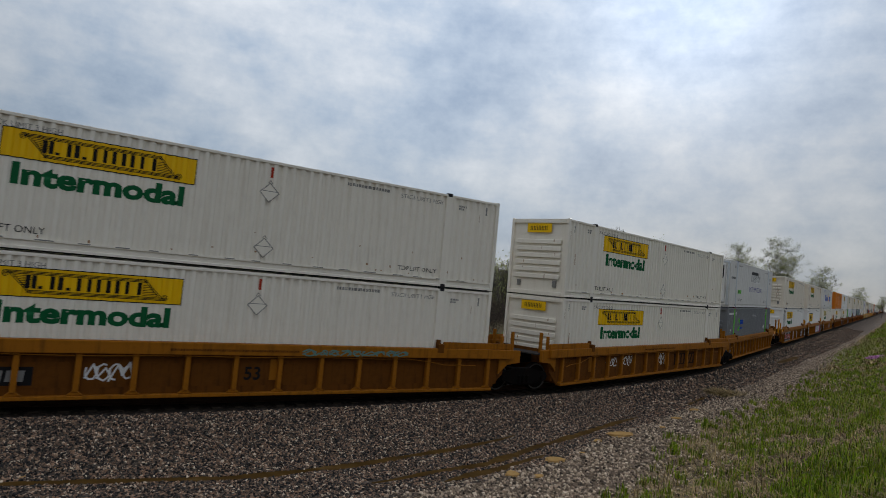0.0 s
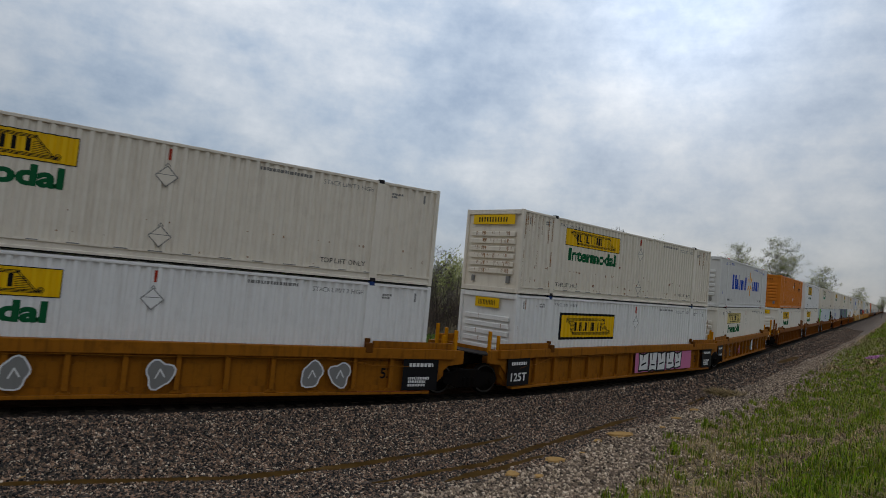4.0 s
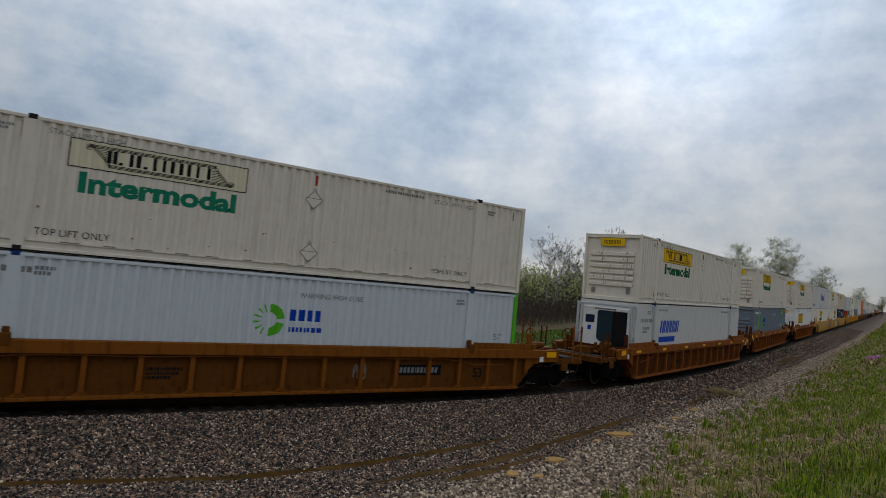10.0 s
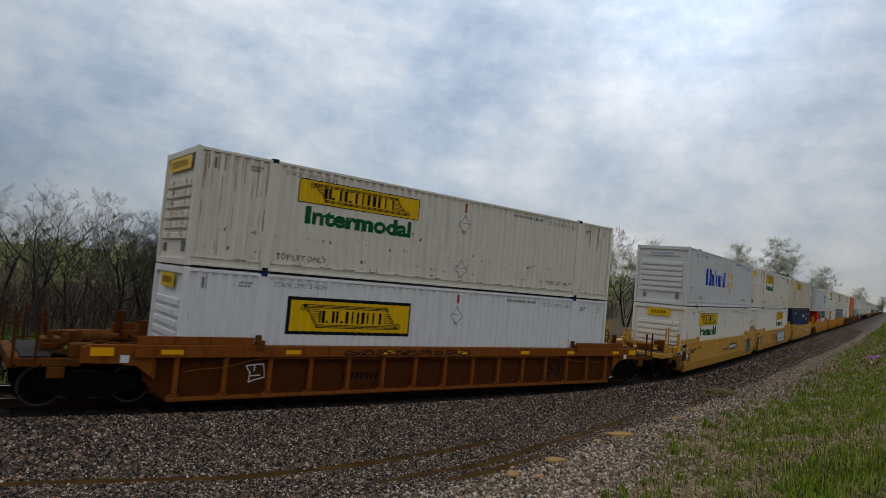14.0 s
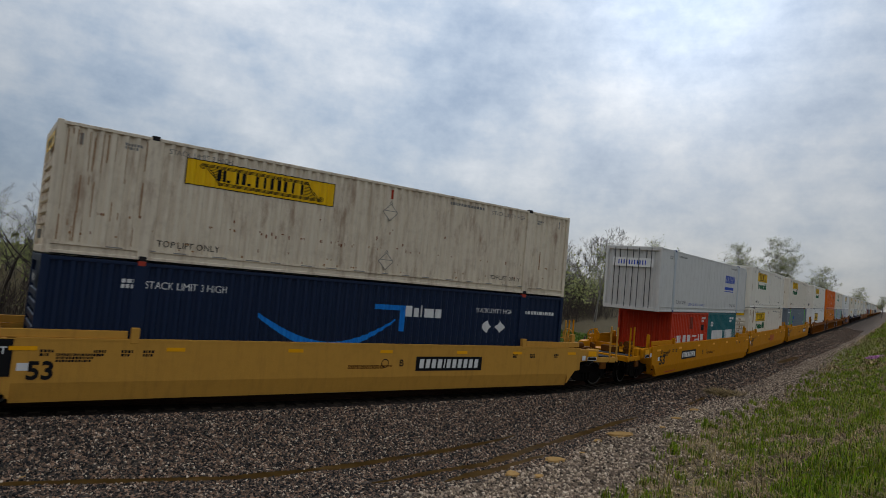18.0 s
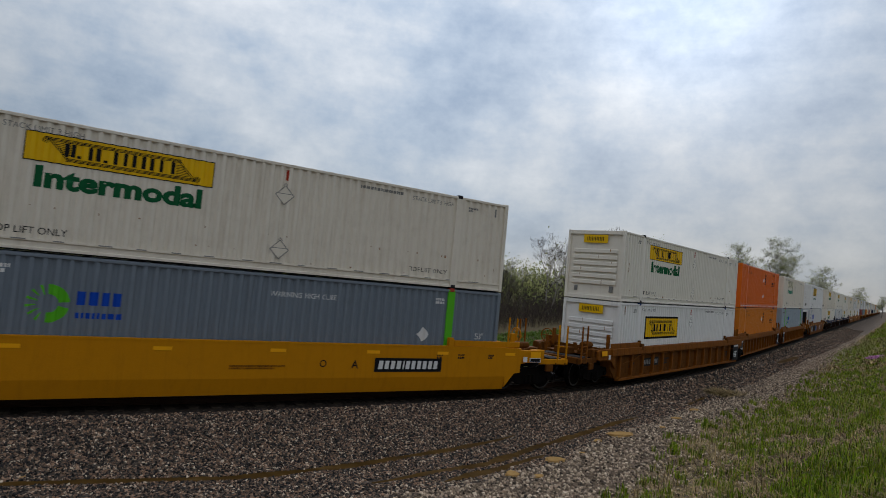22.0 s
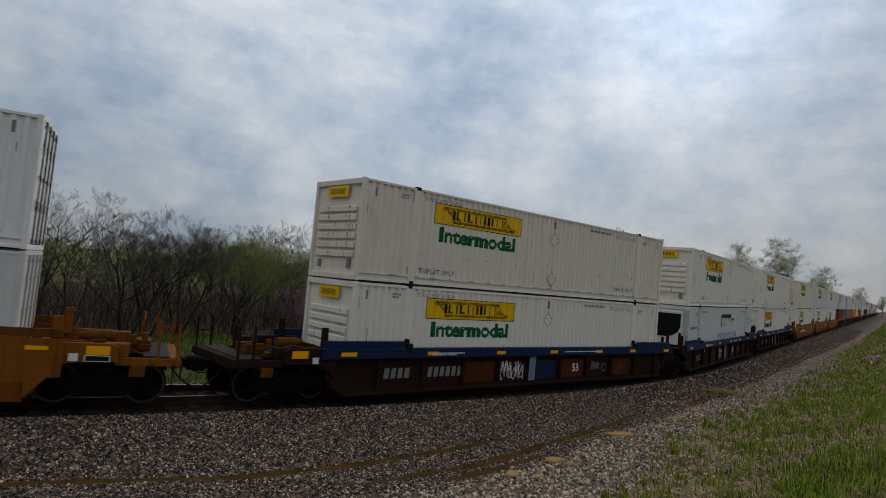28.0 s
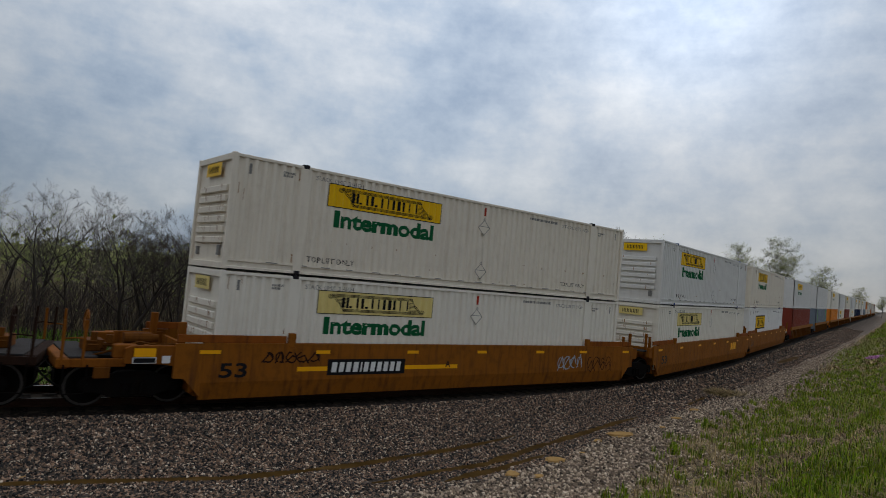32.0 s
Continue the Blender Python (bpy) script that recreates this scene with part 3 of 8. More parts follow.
        while y < w - 0.1:
            for dy, d in ((0, 0), (0.08, 0), (0.12, 0.04), (0.2, 0.04)):
                if y + dy < w - 0.1:
                    pts.append((y + dy, d))
            y += 0.24
        pts.append((w - 0.1, 0))
        low = [bm.verts.new((x + d, yy, 0.14)) for yy, d in pts]
        top = [bm.verts.new((x + d, yy, TALL - 0.16)) for yy, d in pts]
        for i in range(len(pts) - 1):
            bm.faces.new((low[i + 1], low[i], top[i], top[i + 1]))
        part("nose_panel", bm, end_mat, thing)
    return thing, Side(thing, half, -w + 0.012, depth, mat)


TEAL_DARK = paint("dark_teal_cover", (0.010, 0.030, 0.042), 0.35, 0.1, (0.02, 0.02, 0.02), bump=0)
ALU_DULL = paint("dull_aluminium", (0.40, 0.40, 0.39), 0.6, 0.3, (0.22, 0.2, 0.18), bump=0)


def usual_marks(side, ink=MARK_GREY, seed=1, lift_words=True, diamonds=(0.60, 2.04), dull=False):
    side.put("small_print", small_print(0.32, 2, 0.16, seed), ink, 1.35, 2.48)
    side.words("STACK LIMIT 3 HIGH", 2.3, 2.57, 0.12, ink, 1.5)
    side.put("small_print", small_print(1.35, 1, 0.11, seed + 2), ink, 10.7, 2.58)
    side.words("STACK LIMIT 3 HIGH", 12.45, 2.53, 0.12, ink, 1.5)
    side.put("small_print", small_print(0.3, 2, 0.16, seed + 4), ink, 14.55, 2.44)
    for x in (0.45, 15.6):
        side.panel("plate", x, x + 0.07, 2.42, 2.68, MARK_GREY, 0.004)
    if lift_words:
        side.words("TOP LIFT ONLY", 2.25, 0.36, 0.15, BLACK if ink is not MARK_WHITE else ink, 1.45)
        side.words("TOP LIFT ONLY", 12.55, 0.40, 0.13, BLACK if ink is not MARK_WHITE else ink, 1.35)
    for z in diamonds:
        plate = Side(side.thing, side.half, side.y, 0.0)
        plate.put("placard_holder", placard_frame(0.5), MARK_GREY, 8.5, z, 0.006, "thin grey metal frame of a placard holder")
        plate.put("placard", diamond(0.45), ALU_DULL if dull else side.skin, 8.5, z, 0.003, "blank placard plate")


def rust_marks(thing, side, heavy, seed):
    """Rust that runs down the leading bay, the nose ribs and from rivets along the foot of the side."""
    rnd = random.Random(seed)
    bm = bmesh.new()
    for k in range(46 if heavy else 5):
        x = rnd.choice((rnd.uniform(0.2, 1.75), rnd.uniform(0.2, 1.75), rnd.uniform(0.2, 1.75), 0.22, 1.8, rnd.uniform(14.4, 15.9)))
        top = rnd.choice((2.74, rnd.uniform(0.5, 2.7)))
        long = rnd.uniform(0.1, 0.9) if heavy else rnd.uniform(0.05, 0.4)
        flat(bm, x, x + rnd.uniform(0.006, 0.022), max(0.3, top - long), top)
    for k in range(60 if heavy else 22):
        x = rnd.uniform(0.3, 15.8)
        z = rnd.choice((0.34, 0.5, 0.98))
        flat(bm, x, x + rnd.uniform(0.015, 0.05), z - rnd.uniform(0.01, 0.07), z)
    side.put("rust_staining", bm, RUST_STREAK, 0, 0, 0.005, "rust streaks and spots")
    bm = bmesh.new()
    for k in range(6):
        for i in range(22 if heavy else 7 if seed in (1, 7, 8) else 1):
            y, h = rnd.choice((rnd.uniform(-0.95, 0.9), rnd.gauss(-0.72, 0.06), rnd.gauss(0.35, 0.06))), rnd.uniform(0.05, 0.165)
            w, z = rnd.uniform(0.008, 0.03), 0.80 + 0.262 * k - h
            bm.faces.new([bm.verts.new(q) for q in ((-HALF + 0.002, y + w, z), (-HALF + 0.002, y, z), (-HALF + 0.002, y, z + h), (-HALF + 0.002, y + w, z + h))])
    tagged(part("nose_rust", bm, RUST_STREAK, thing, "rust stains on the nose ribs"), kind="stuff")
    # stencilled dashes along the bottom rail
    bm = bmesh.new()
    for k in range(18):
        x = 1.1 + 0.8 * k + rnd.uniform(-0.1, 0.1)
        flat(bm, x - HALF, x + rnd.uniform(0.2, 0.4) - HALF, 0.228, 0.252)
    for v in bm.verts:
        v.co.y = -WIDE / 2 - 0.003
    tagged(part("small_print", bm, MARK_GREY, thing), kind="stuff")


def smudge_material():
    """Soot that thins out downwards and sideways in streaks; clear where it ends."""
    mat = bpy.data.materials.new("soot_smudge")
    mat.use_nodes = True
    n = Nodes(mat.node_tree)
    out, bsdf, clear, both = (n.add("ShaderNode" + k) for k in ("OutputMaterial", "BsdfPrincipled", "BsdfTransparent", "MixShader"))
    bsdf.inputs["Base Color"].default_value = (0.045, 0.043, 0.042, 1)
    bsdf.inputs["Roughness"].default_value = 0.9
    coord = n.add("ShaderNodeTexCoord").outputs["Object"]
    sep = n.add("ShaderNodeSeparateXYZ")
    n.join(coord, sep.inputs[0])
    streak = n.noise(coord, 1.6, 5.0, 0.6, (2.4, 1.0, 0.35))
    down = n.math("MULTIPLY", n.math("SUBTRACT", sep.outputs[2], 0.6), 0.45)
    along_side = n.math("SUBTRACT", 1.0, n.math("MULTIPLY", n.math("ABSOLUTE", n.math("ADD", sep.outputs[0], HALF - 1.1)), 0.75), True)
    mask = n.math("MULTIPLY", n.math("MULTIPLY", n.ramp(streak, [(0.40, grey(0.12)), (0.66, grey(1))]), down, True), along_side, True)
    n.join(n.math("MULTIPLY", mask, 1.25, True), both.inputs[0])
    n.join(clear.outputs[0], both.inputs[1])
    n.join(bsdf.outputs[0], both.inputs[2])
    n.join(both.outputs[0], out.inputs[0])
    return mat


def haulier(kind, label, mat, sign=YELLOW_SIGN, framed=False, words=True, at=2.72, ink=SIGN_GREEN, low=False, seed=1, cast=CASTING, end_sign_mat=None, stains=False, wide_end=False, soot=False):
    thing, side = shell(kind, label, mat, cast=cast)
    usual_marks(side, MARK_GREY, seed, diamonds=(0.60, 2.04))
    if framed and low:
        yellow_sign(side, at + 0.09, at + 3.9, 1.44, 2.26, sign, True)
    elif framed:
        yellow_sign(side, at + 0.2, at + 3.9, 1.67, 2.46, sign, True)
        side.words("Intermodal", at + 0.65, 1.08, 0.33, SIGN_GREEN, 2.9, 0.04)
    else:
        yellow_sign(side, at, at + 3.92, 1.94, 2.56, sign)
        if words:
            side.words("Intermodal", at + 0.24, 1.37, 0.48, ink, 3.48, 0.045)
    side.panel("mark", 8.5, 8.56, 2.44, 2.72, MARK_RED, 0.006)
    end_sign(thing, -HALF - 0.002, 0.95 if wide_end else 0.55, 2.36, 2.70, end_sign_mat or sign, BLACK)
    rust_marks(thing, side, mat is CREAM_RUSTY or seed == 9, seed)
    if stains:
        rnd = random.Random(seed)
        bm = bmesh.new()
        for k in range(46):
            x, z = rnd.choice((rnd.uniform(0.3, 15.8), rnd.uniform(4.5, 9.5))), rnd.choice((0.55, 0.95, 0.98, 1.02, rnd.uniform(0.5, 1.6)))
            flat(bm, x, x + rnd.uniform(0.02, 0.05), z - rnd.uniform(0.02, 0.10), z)
        side.put("rust_staining", bm, paint("rust_spot", (0.20, 0.07, 0.025), 0.8, 0.2, bump=0), 0, 0, 0.005)
    if soot:
        bm = bmesh.new()
        flat(bm, 0.15, 2.3, 0.5, 2.76)
        side.put("soot_staining", bm, smudge_material(), 0, 0, 0.004, "soft black soot smudge that runs down")
    return thing


def leaf_mark(side, x, z, size, green=LIME, ink=SIGN_BLUE):
    """The rail operator's mark: a green half ring of leaves, blue marks."""
    side.put("green_ring", round_mark(0.42 * size, 0.12, 1.62, 0.22 * size), green, x, z)
    side.put("green_ring", round_mark(0.42 * size, -1.62, -0.22, 0.22 * size), green, x, z)
    bm = bmesh.new()
    for k in range(6):
        a = 1.95 + 0.45 * k
        r0, r1, t = (0.20 + 0.03 * (k % 2)) * size, 0.42 * size, 0.022 * size
        c, d = math.cos(a), math.sin(a)
        bm.faces.new([bm.verts.new((c * r - d * q, 0, d * r + c * q)) for r, q in ((r0, -t * 0.5), (r1, -t * 1.3), (r1, t * 1.3), (r0, t * 0.5))])
    side.put("green_mark", bm, green, x, z)
    side.put("blue_marking", marks((0.62, 0.68, 0.55, 0.62), 0.30 * size, 0.18, 0, 0.22), ink, x + 0.54 * size, z)
    side.put("blue_marking", small_print(0.92 * size, 1, 0.17 * size, 4), ink, x + 0.54 * size, z - 0.34 * size)


def operator(kind, label, mat, post=LIME, light=True, end_green=False, ink=SIGN_BLUE):
    thing, side = shell(kind, label, mat, post_mat=None if end_green else post, corner_mat=post if end_green else None, cast=CASTING_RED if not end_green else CASTING_BLUE, end="ribs" if not end_green else "wave")
    white = MARK_WHITE if light else MARK_GREY
    side.put("small_print", small_print(1.7, 1, 0.17, 3), white, 0.55, 2.42)
    side.words("53'", 0.84, 1.38, 0.22, white)
    side.words("53'", 15.25, 1.35, 0.2, white)
    side.words("WARNING HIGH CUBE", 8.4, 2.30, 0.14, white, 1.9)
    side.put("small_print", small_print(0.4, 2, 0.22, 6), white, 2.35, 2.40)
    side.put("small_print", small_print(0.35, 2, 0.2, 8), white, 13.6, 2.38)
    if end_green:
        leaf_mark(side, 7.62, 1.68, 1.0, LIME, ink)
    else:
        leaf_mark(side, 3.5, 1.82, 1.0, LIME, ink)
        side.put("placard_holder", diamond(0.45), MARK_WHITE, 13.25, 1.45, 0.006, "white placard")
    end_sign(thing, -HALF - 0.003, 0.4, 1.9, 2.2, mat, ink)
    return thing


def retailer(kind, label, site=True):
    thing, side = shell(kind, label, WHITE_DULL, cast=CASTING_RED)
    usual_marks(side, SIGN_BLUE, 5, diamonds=(2.05,))
    side.words("53'", 0.75, 0.75, 0.2, SIGN_BLUE)
    side.row("blue_mark", (1.35, 0.85, 0.24, 1.2, 0.85, 0.55, 0.5), 0.88, SIGN_BLUE, 3.42, 1.14, 0.10, 0, 0.19, (1, 0.72, 1.08, 0.72, 0.72, 0.72, 0.98))
    for k in range(6):
        bm = bmesh.new()
        flat(bm, -0.10, 0.10, 0.30, 0.80)
        bmesh.ops.rotate(bm, verts=bm.verts[:], matrix=Matrix.Rotation(k * math.pi / 3, 3, "Y"))
        side.put("yellow_ray", bm, AMBER, 9.24, 1.60, 0.006)
    if site:
        side.row("blue_mark", (0.95, 1.0, 1.5), 0.66, SIGN_BLUE, 10.3, 1.17, 0.16, 0, 0.26)
    end_sign(thing, -HALF - 0.003, 0.8, 2.42, 2.62, WHITE_DULL, SIGN_BLUE)
    return thing


def orange_box(kind, label, mat, dashed=False):
    thing, side = shell(kind, label, mat, cast=CASTING_BLUE)
    side.put("small_print", small_print(0.5, 1, 0.16, 3), BLACK, 2.35, 2.58)
    side.words("STACK 2 HIGH ONLY", 2.2, 2.34, 0.13, BLACK, 1.5)
    side.put("small_print", small_print(1.0, 1, 0.12, 5), BLACK, 13.0, 2.55)
    side.words("TOP LIFT ONLY", 2.35, 0.42, 0.2, paint("brown_lettering", (0.22, 0.07, 0.015), 0.5, 0.1, bump=0), 1.6)
    side.words("TOP LIFT ONLY", 12.6, 0.42, 0.18, MATS["brown_lettering"], 1.5)
    for z in (0.85, 2.07):
        side.put("placard_holder", diamond(0.46), MARK_WHITE, 8.7, z, 0.008, "white placard")
    side.panel("mark", 8.68, 8.73, 2.42, 2.68, MARK_WHITE, 0.006)
    for k, x in enumerate((9.3, 9.55)):
        side.put("small_print", small_print(0.1, 7, 0.8, 9 + k), BLACK, x, 1.75)
    side.put("black_marking", marks((0.7, 0.7, 0.75, 0.8, 0.6, 0.2, 0.75, 0.6, 0.75), 0.21, 0.2, 0.15, 0.3), BLACK, 12.55, 1.84, 0.006, "black name marks")
    side.panel("underline", 12.53, 14.3, 1.72, 1.77, BLACK, 0.006)
    if dashed:
        bm = bmesh.new()
        for k in range(26):
            flat(bm, 0.25 + k * 0.61, 0.62 + k * 0.61, 0.11, 0.16)
        drape(bm, -HALF, 0, -WIDE / 2 - 0.004, 0)
        tagged(part("reflective_tape", bm, MARK_WHITE, thing, "white reflective tape dashes"), kind="stuff")
    end_sign(thing, -HALF - 0.003, 0.95, 2.40, 2.66, mat, BLACK)
    return thing


def reefer(kind, label, art, doors_first=False):
    thing, side = shell(kind, label, REEFER_WHITE, ribbed=False, cast=CASTING_BLUE, end="wave" if doors_first else "reefer_round" if art == "long_name" else "reefer", post_mat=ALU)
    side.put("small_print", small_print(0.4, 2, 0.18, 2), MARK_GREY, 1.2, 2.42)
    side.put("small_print", small_print(1.2, 1, 0.11, 3), MARK_GREY, 2.5, 2.58)
    side.put("small_print", small_print(1.3, 1, 0.11, 4), MARK_GREY, 12.4, 2.58)
    side.words("TOP LIFT ONLY", 2.45, 0.40, 0.16, BLACK, 1.5)
    side.words("TOP LIFT ONLY", 12.4, 0.38, 0.14, BLACK, 1.4)
    if art == "long_name":
        side.put("small_print", small_print(1.1, 1, 0.17, 8), BLACK, 0.45, 1.72)
        side.row("name_shadow", (0.75, 0.78, 0.3, 1.05, 0.72, 0.24, 0.55, 0.5), 0.66, BLACK, 7.07, 1.78, 0.08, -0.1, 0.34, (1, 1, 1, 1, 1, 0.8, 0.75, 0.75), 0.004)
        bm = bmesh.new()
        flat(bm, 0, 2.55, 0, 0.2, -0.5)
        side.put("shadow_bar", bm, BLACK, 7.17, 2.30, 0.005)
        side.row("name_mark", (0.75, 0.78, 0.3, 1.05, 0.72, 0.24, 0.55, 0.5), 0.56, MARK_WHITE, 7.27, 1.72, 0.15, 0, 0.2, (1, 1, 1, 1, 1, 0.8, 0.75, 0.75), 0.008)
        side.words("INTERMODAL", 6.4, 1.09, 0.33, SIGN_NAVY, 5.1, 0.0)
        side.words("53FT", 14.75, 2.1, 0.2, BLACK)
        side.words("XHC", 14.8, 1.82, 0.2, BLACK)
        bm = bmesh.new()
        flat(bm, 0, 1.1, 0, 0.24, 0.3)
        side.put("green_badge", bm, LIME, 2.5, 0.88, 0.005, "green badge")
        side.put("badge_marking", marks((0.7, 0.6, 0.8), 0.16, 0.2), BLACK, 2.62, 0.92, 0.008)
    else:
        if art == "front_name":
            side.put("small_print", small_print(1.25, 1, 0.2, 8), MARK_GREY, 0.5, 2.05)
            side.put("small_print", small_print(0.7, 2, 0.3, 9), MARK_GREY, 0.75, 1.6)
            side.row("blue_mark", (0.85, 0.72, 0.7, 0.6, 0.58, 0.72), 0.56, SIGN_BLUE, 2.8, 1.62, 0.04, 0.25, 0.3)
            side.panel("blue_bar", 2.73, 4.84, 1.19, 1.44, SIGN_BLUE, 0.006)
        else:
            side.words("SUPER CUBE REEFER CONTAINER", 4.4, 0.33, 0.13, SIGN_BLUE, 2.75)
            side.row("blue_mark", (0.95, 0.8, 0.75, 0.65, 0.62, 0.8), 0.44, SIGN_BLUE, 11.15, 1.76, 0.06, 0.25, 0.3)
            side.panel("blue_bar", 11.09, 13.1, 1.36, 1.52, SIGN_BLUE, 0.006)
            side.panel("blue_bar", 11.09, 13.1, 1.24, 1.29, SIGN_BLUE, 0.006)
    if doors_first:
        # the cooling unit trails, behind its guard rails
        bm = bmesh.new()
        box(bm, HALF + 0.03, HALF + 0.2, -0.95, 0.95, 0.35, 2.5)
        part("cooling_unit", bm, WHITE, thing, "white cooling unit on the trailing end", bevel=0.03)
        for y in (-WIDE / 2 + 0.05, WIDE / 2 - 0.05):
            bm = bmesh.new()
            pipe(bm, [(HALF - 0.02, y, 0.25), (HALF + 0.2, y, 0.25), (HALF + 0.28, y, 0.32), (HALF + 0.28, y, 2.63), (HALF + 0.2, y, 2.7), (HALF - 0.02, y, 2.7)], 0.03, 8)
            part("guard_rail", bm, ALU, thing)
        for y in (-0.62, 0.0, 0.62):
            bm = bmesh.new()
            box(bm, -HALF + 0.0, -HALF + 0.03, y - 0.012, y + 0.012, 0.14, 2.74)
            part("door_seal", bm, BLACK, thing, "black rubber door seal")
        for sgn in (1, -1):
            for a in (0.28, 0.85):
                bm = bmesh.new()
                rod(bm, (-HALF - 0.02, sgn * a, 0.12), (-HALF - 0.02, sgn * a, 2.82), 0.018, 8)
                part("lock_rod", bm, GALV, thing)
        end_sign(thing, -HALF - 0.006, 0.95, 1.95, 2.35, WHITE, SIGN_BLUE)
    return thing


def parcel(kind, label):
    thing, side = shell(kind, label, NAVY, cast=CASTING_RED)
    side.put("small_print", small_print(0.45, 2, 0.24, 2), MARK_WHITE, 1.6, 2.25)
    side.words("STACK LIMIT 3 HIGH", 2.1, 2.30, 0.17, MARK_WHITE, 1.9)
    side.words("STACK LIMIT 3 HIGH", 12.1, 2.2, 0.15, MARK_WHITE, 1.6)
    side.put("small_print", small_print(1.4, 1, 0.15, 4), MARK_WHITE, 14.3, 2.2)
    for x in (12.6, 13.2):
        side.put("placard_holder", diamond(0.42), MARK_WHITE, x, 1.75, 0.006, "white placard")
    side.put("white_marking", marks((0.72, 0.5, 0.24, 1.05, 0.72), 0.36, 0.16, 0, 0.26, lows=(0.9, 0.75, 1, 0.75, 0.75)), MARK_WHITE, 9.36, 1.95, 0.006, "white name marks")
    bm = bmesh.new()
    n = 22
    for i in range(n):
        u, v = i / n, (i + 1) / n

        def low(q):
            return -0.95 * math.sin(math.pi * (0.08 + 0.84 * q))

        def thick(q):
            return 0.03 + 0.20 * math.sin(math.pi * min(1, 0.15 + 0.8 * q))
        bm.faces.new([bm.verts.new(p) for p in ((u * 4.2, 0, low(u) - thick(u)), (v * 4.2, 0, low(v) - thick(v)), (v * 4.2, 0, low(v)), (u * 4.2, 0, low(u)))])
    flat(bm, 3.45, 4.5, 0.02, 0.17)
    flat(bm, 4.33, 4.5, -0.6, 0.1)
    side.put("blue_swoosh", bm, SKY_BLUE, 4.85, 2.1, 0.006, "light blue curved stroke")
    end_sign(thing, -HALF - 0.003, 0.6, 2.2, 2.5, NAVY, MARK_WHITE)
    return thing


def short_box(kind, label, mat, art):
    """A twenty-foot box of the lower deck."""
    thing, side = shell(kind, label, mat, length=6.06, end="wave", TALL=2.59)
    if art == "red":
        side.row("white_mark", (0.8, 0.72, 0.9, 0.66, 0.7, 0.7, 0.75), 0.4, MARK_WHITE, 0.6, 1.06, 0.22, 0, 0.16)
        side.row("white_mark", (0.55, 0.7, 0.7), 0.4, MARK_WHITE, 4.5, 1.06, 0.22, 0, 0.2)
        bm = bmesh.new()
        flat(bm, 0, 0.75, 0.3, 0.38, -0.5)
        flat(bm, 0.25, 0.95, 0.1, 0.18, 1.2)
        side.put("white_swoosh", bm, MARK_WHITE, 3.5, 1.05, 0.006)
        side.panel("patch", 2.9, 3.5, 1.75, 2.35, MAROON, 0.005)
        side.panel("label_plate", 4.95, 5.35, 1.65, 1.95, CASTING, 0.005)
        side.put("small_print", small_print(0.7, 2, 0.3, 3), MARK_WHITE, 5.0, 2.05)
    else:
        side.row("white_mark", (0.62, 0.62, 0.22, 0.62, 0.66), 0.66, MARK_WHITE, 0.95, 0.95, 0.14, 0, 0.2)
        side.row("white_mark", (0.5, 0.62, 0.22, 0.55, 0.55, 0.22, 0.6), 0.66, MARK_WHITE, 3.35, 0.95, 0.12, 0, 0.2)
        side.put("small_print", small_print(0.9, 2, 0.35, 5), MARK_WHITE, 4.6, 2.0)
        side.put("small_print", small_print(0.4, 2, 0.3, 6), MARK_WHITE, 0.7, 1.8)
    return thing


def plain_box(kind, label, mat, ink=MARK_GREY):
    thing, side = shell(kind, label, mat)
    usual_marks(side, ink, 11, lift_words=False, diamonds=())
    return thing


def far_box(label, mat, sign=None, words=False, green=False):
    """A container seen only from afar."""
    thing, side = shell("container", label, mat, far=True)
    for x in (1.98, 14.17):
        side.panel("lift_post", x - 0.13, x + 0.13, 0.2, 2.82, LIME if green else mat, 0.012)
    if sign:
        side.panel("sign_panel", 2.8, 6.7, 1.96, 2.56, sign, 0.008, "yellow sign")
        side.put("sign_bar", name_bars(2.2, 0.27), BLACK, 3.5, 2.13, 0.012)
    if words:
        side.words("Intermodal", 2.96, 1.38, 0.47, SIGN_GREEN, 3.3, 0.045)
    return thing

# ---- the line of the track: a gentle bend away from the camera on both sides ----
BEND, MID, END_L, END_R, NEAR = 0.01167, 8.396, -15.0, 36.0, -0.25
GRADE, CENTRE = 0.02347, 1.3


def along(s):
    """The place and heading of the track's near edge line at s metres."""
    c = min(max(s, END_L), END_R)
    th = BEND * (c - MID)
    x, y = MID + math.sin(th) / BEND, (1 - math.cos(th)) / BEND + NEAR
    return x + math.cos(th) * (s - c), y + math.sin(th) * (s - c), th


X_L, Y_L, TH_L = along(END_L)
X_R, Y_R, TH_R = along(END_R)


def yline(x):
    """The line's y at a given x."""
    if x < X_L:
        return Y_L + math.tan(TH_L) * (x - X_L)
    if x > X_R:
        return Y_R + math.tan(TH_R) * (x - X_R)
    return (1 - math.sqrt(1 - ((x - MID) * BEND) ** 2)) / BEND + NEAR


def slope(s):
    """The track's grade: level where it is nearest, then a gentle climb."""
    return GRADE * min(max(s + 2, 0), 42) / 42


def rise(s):
    c = min(max(s, -2), 40)
    return GRADE * ((c + 2) ** 2 / 84 + max(0, min(s, 1200) - 40)) - 0.0442


def rise_at(x):
    return rise(x if x < X_R else END_R + (x - X_R) / math.cos(TH_R))


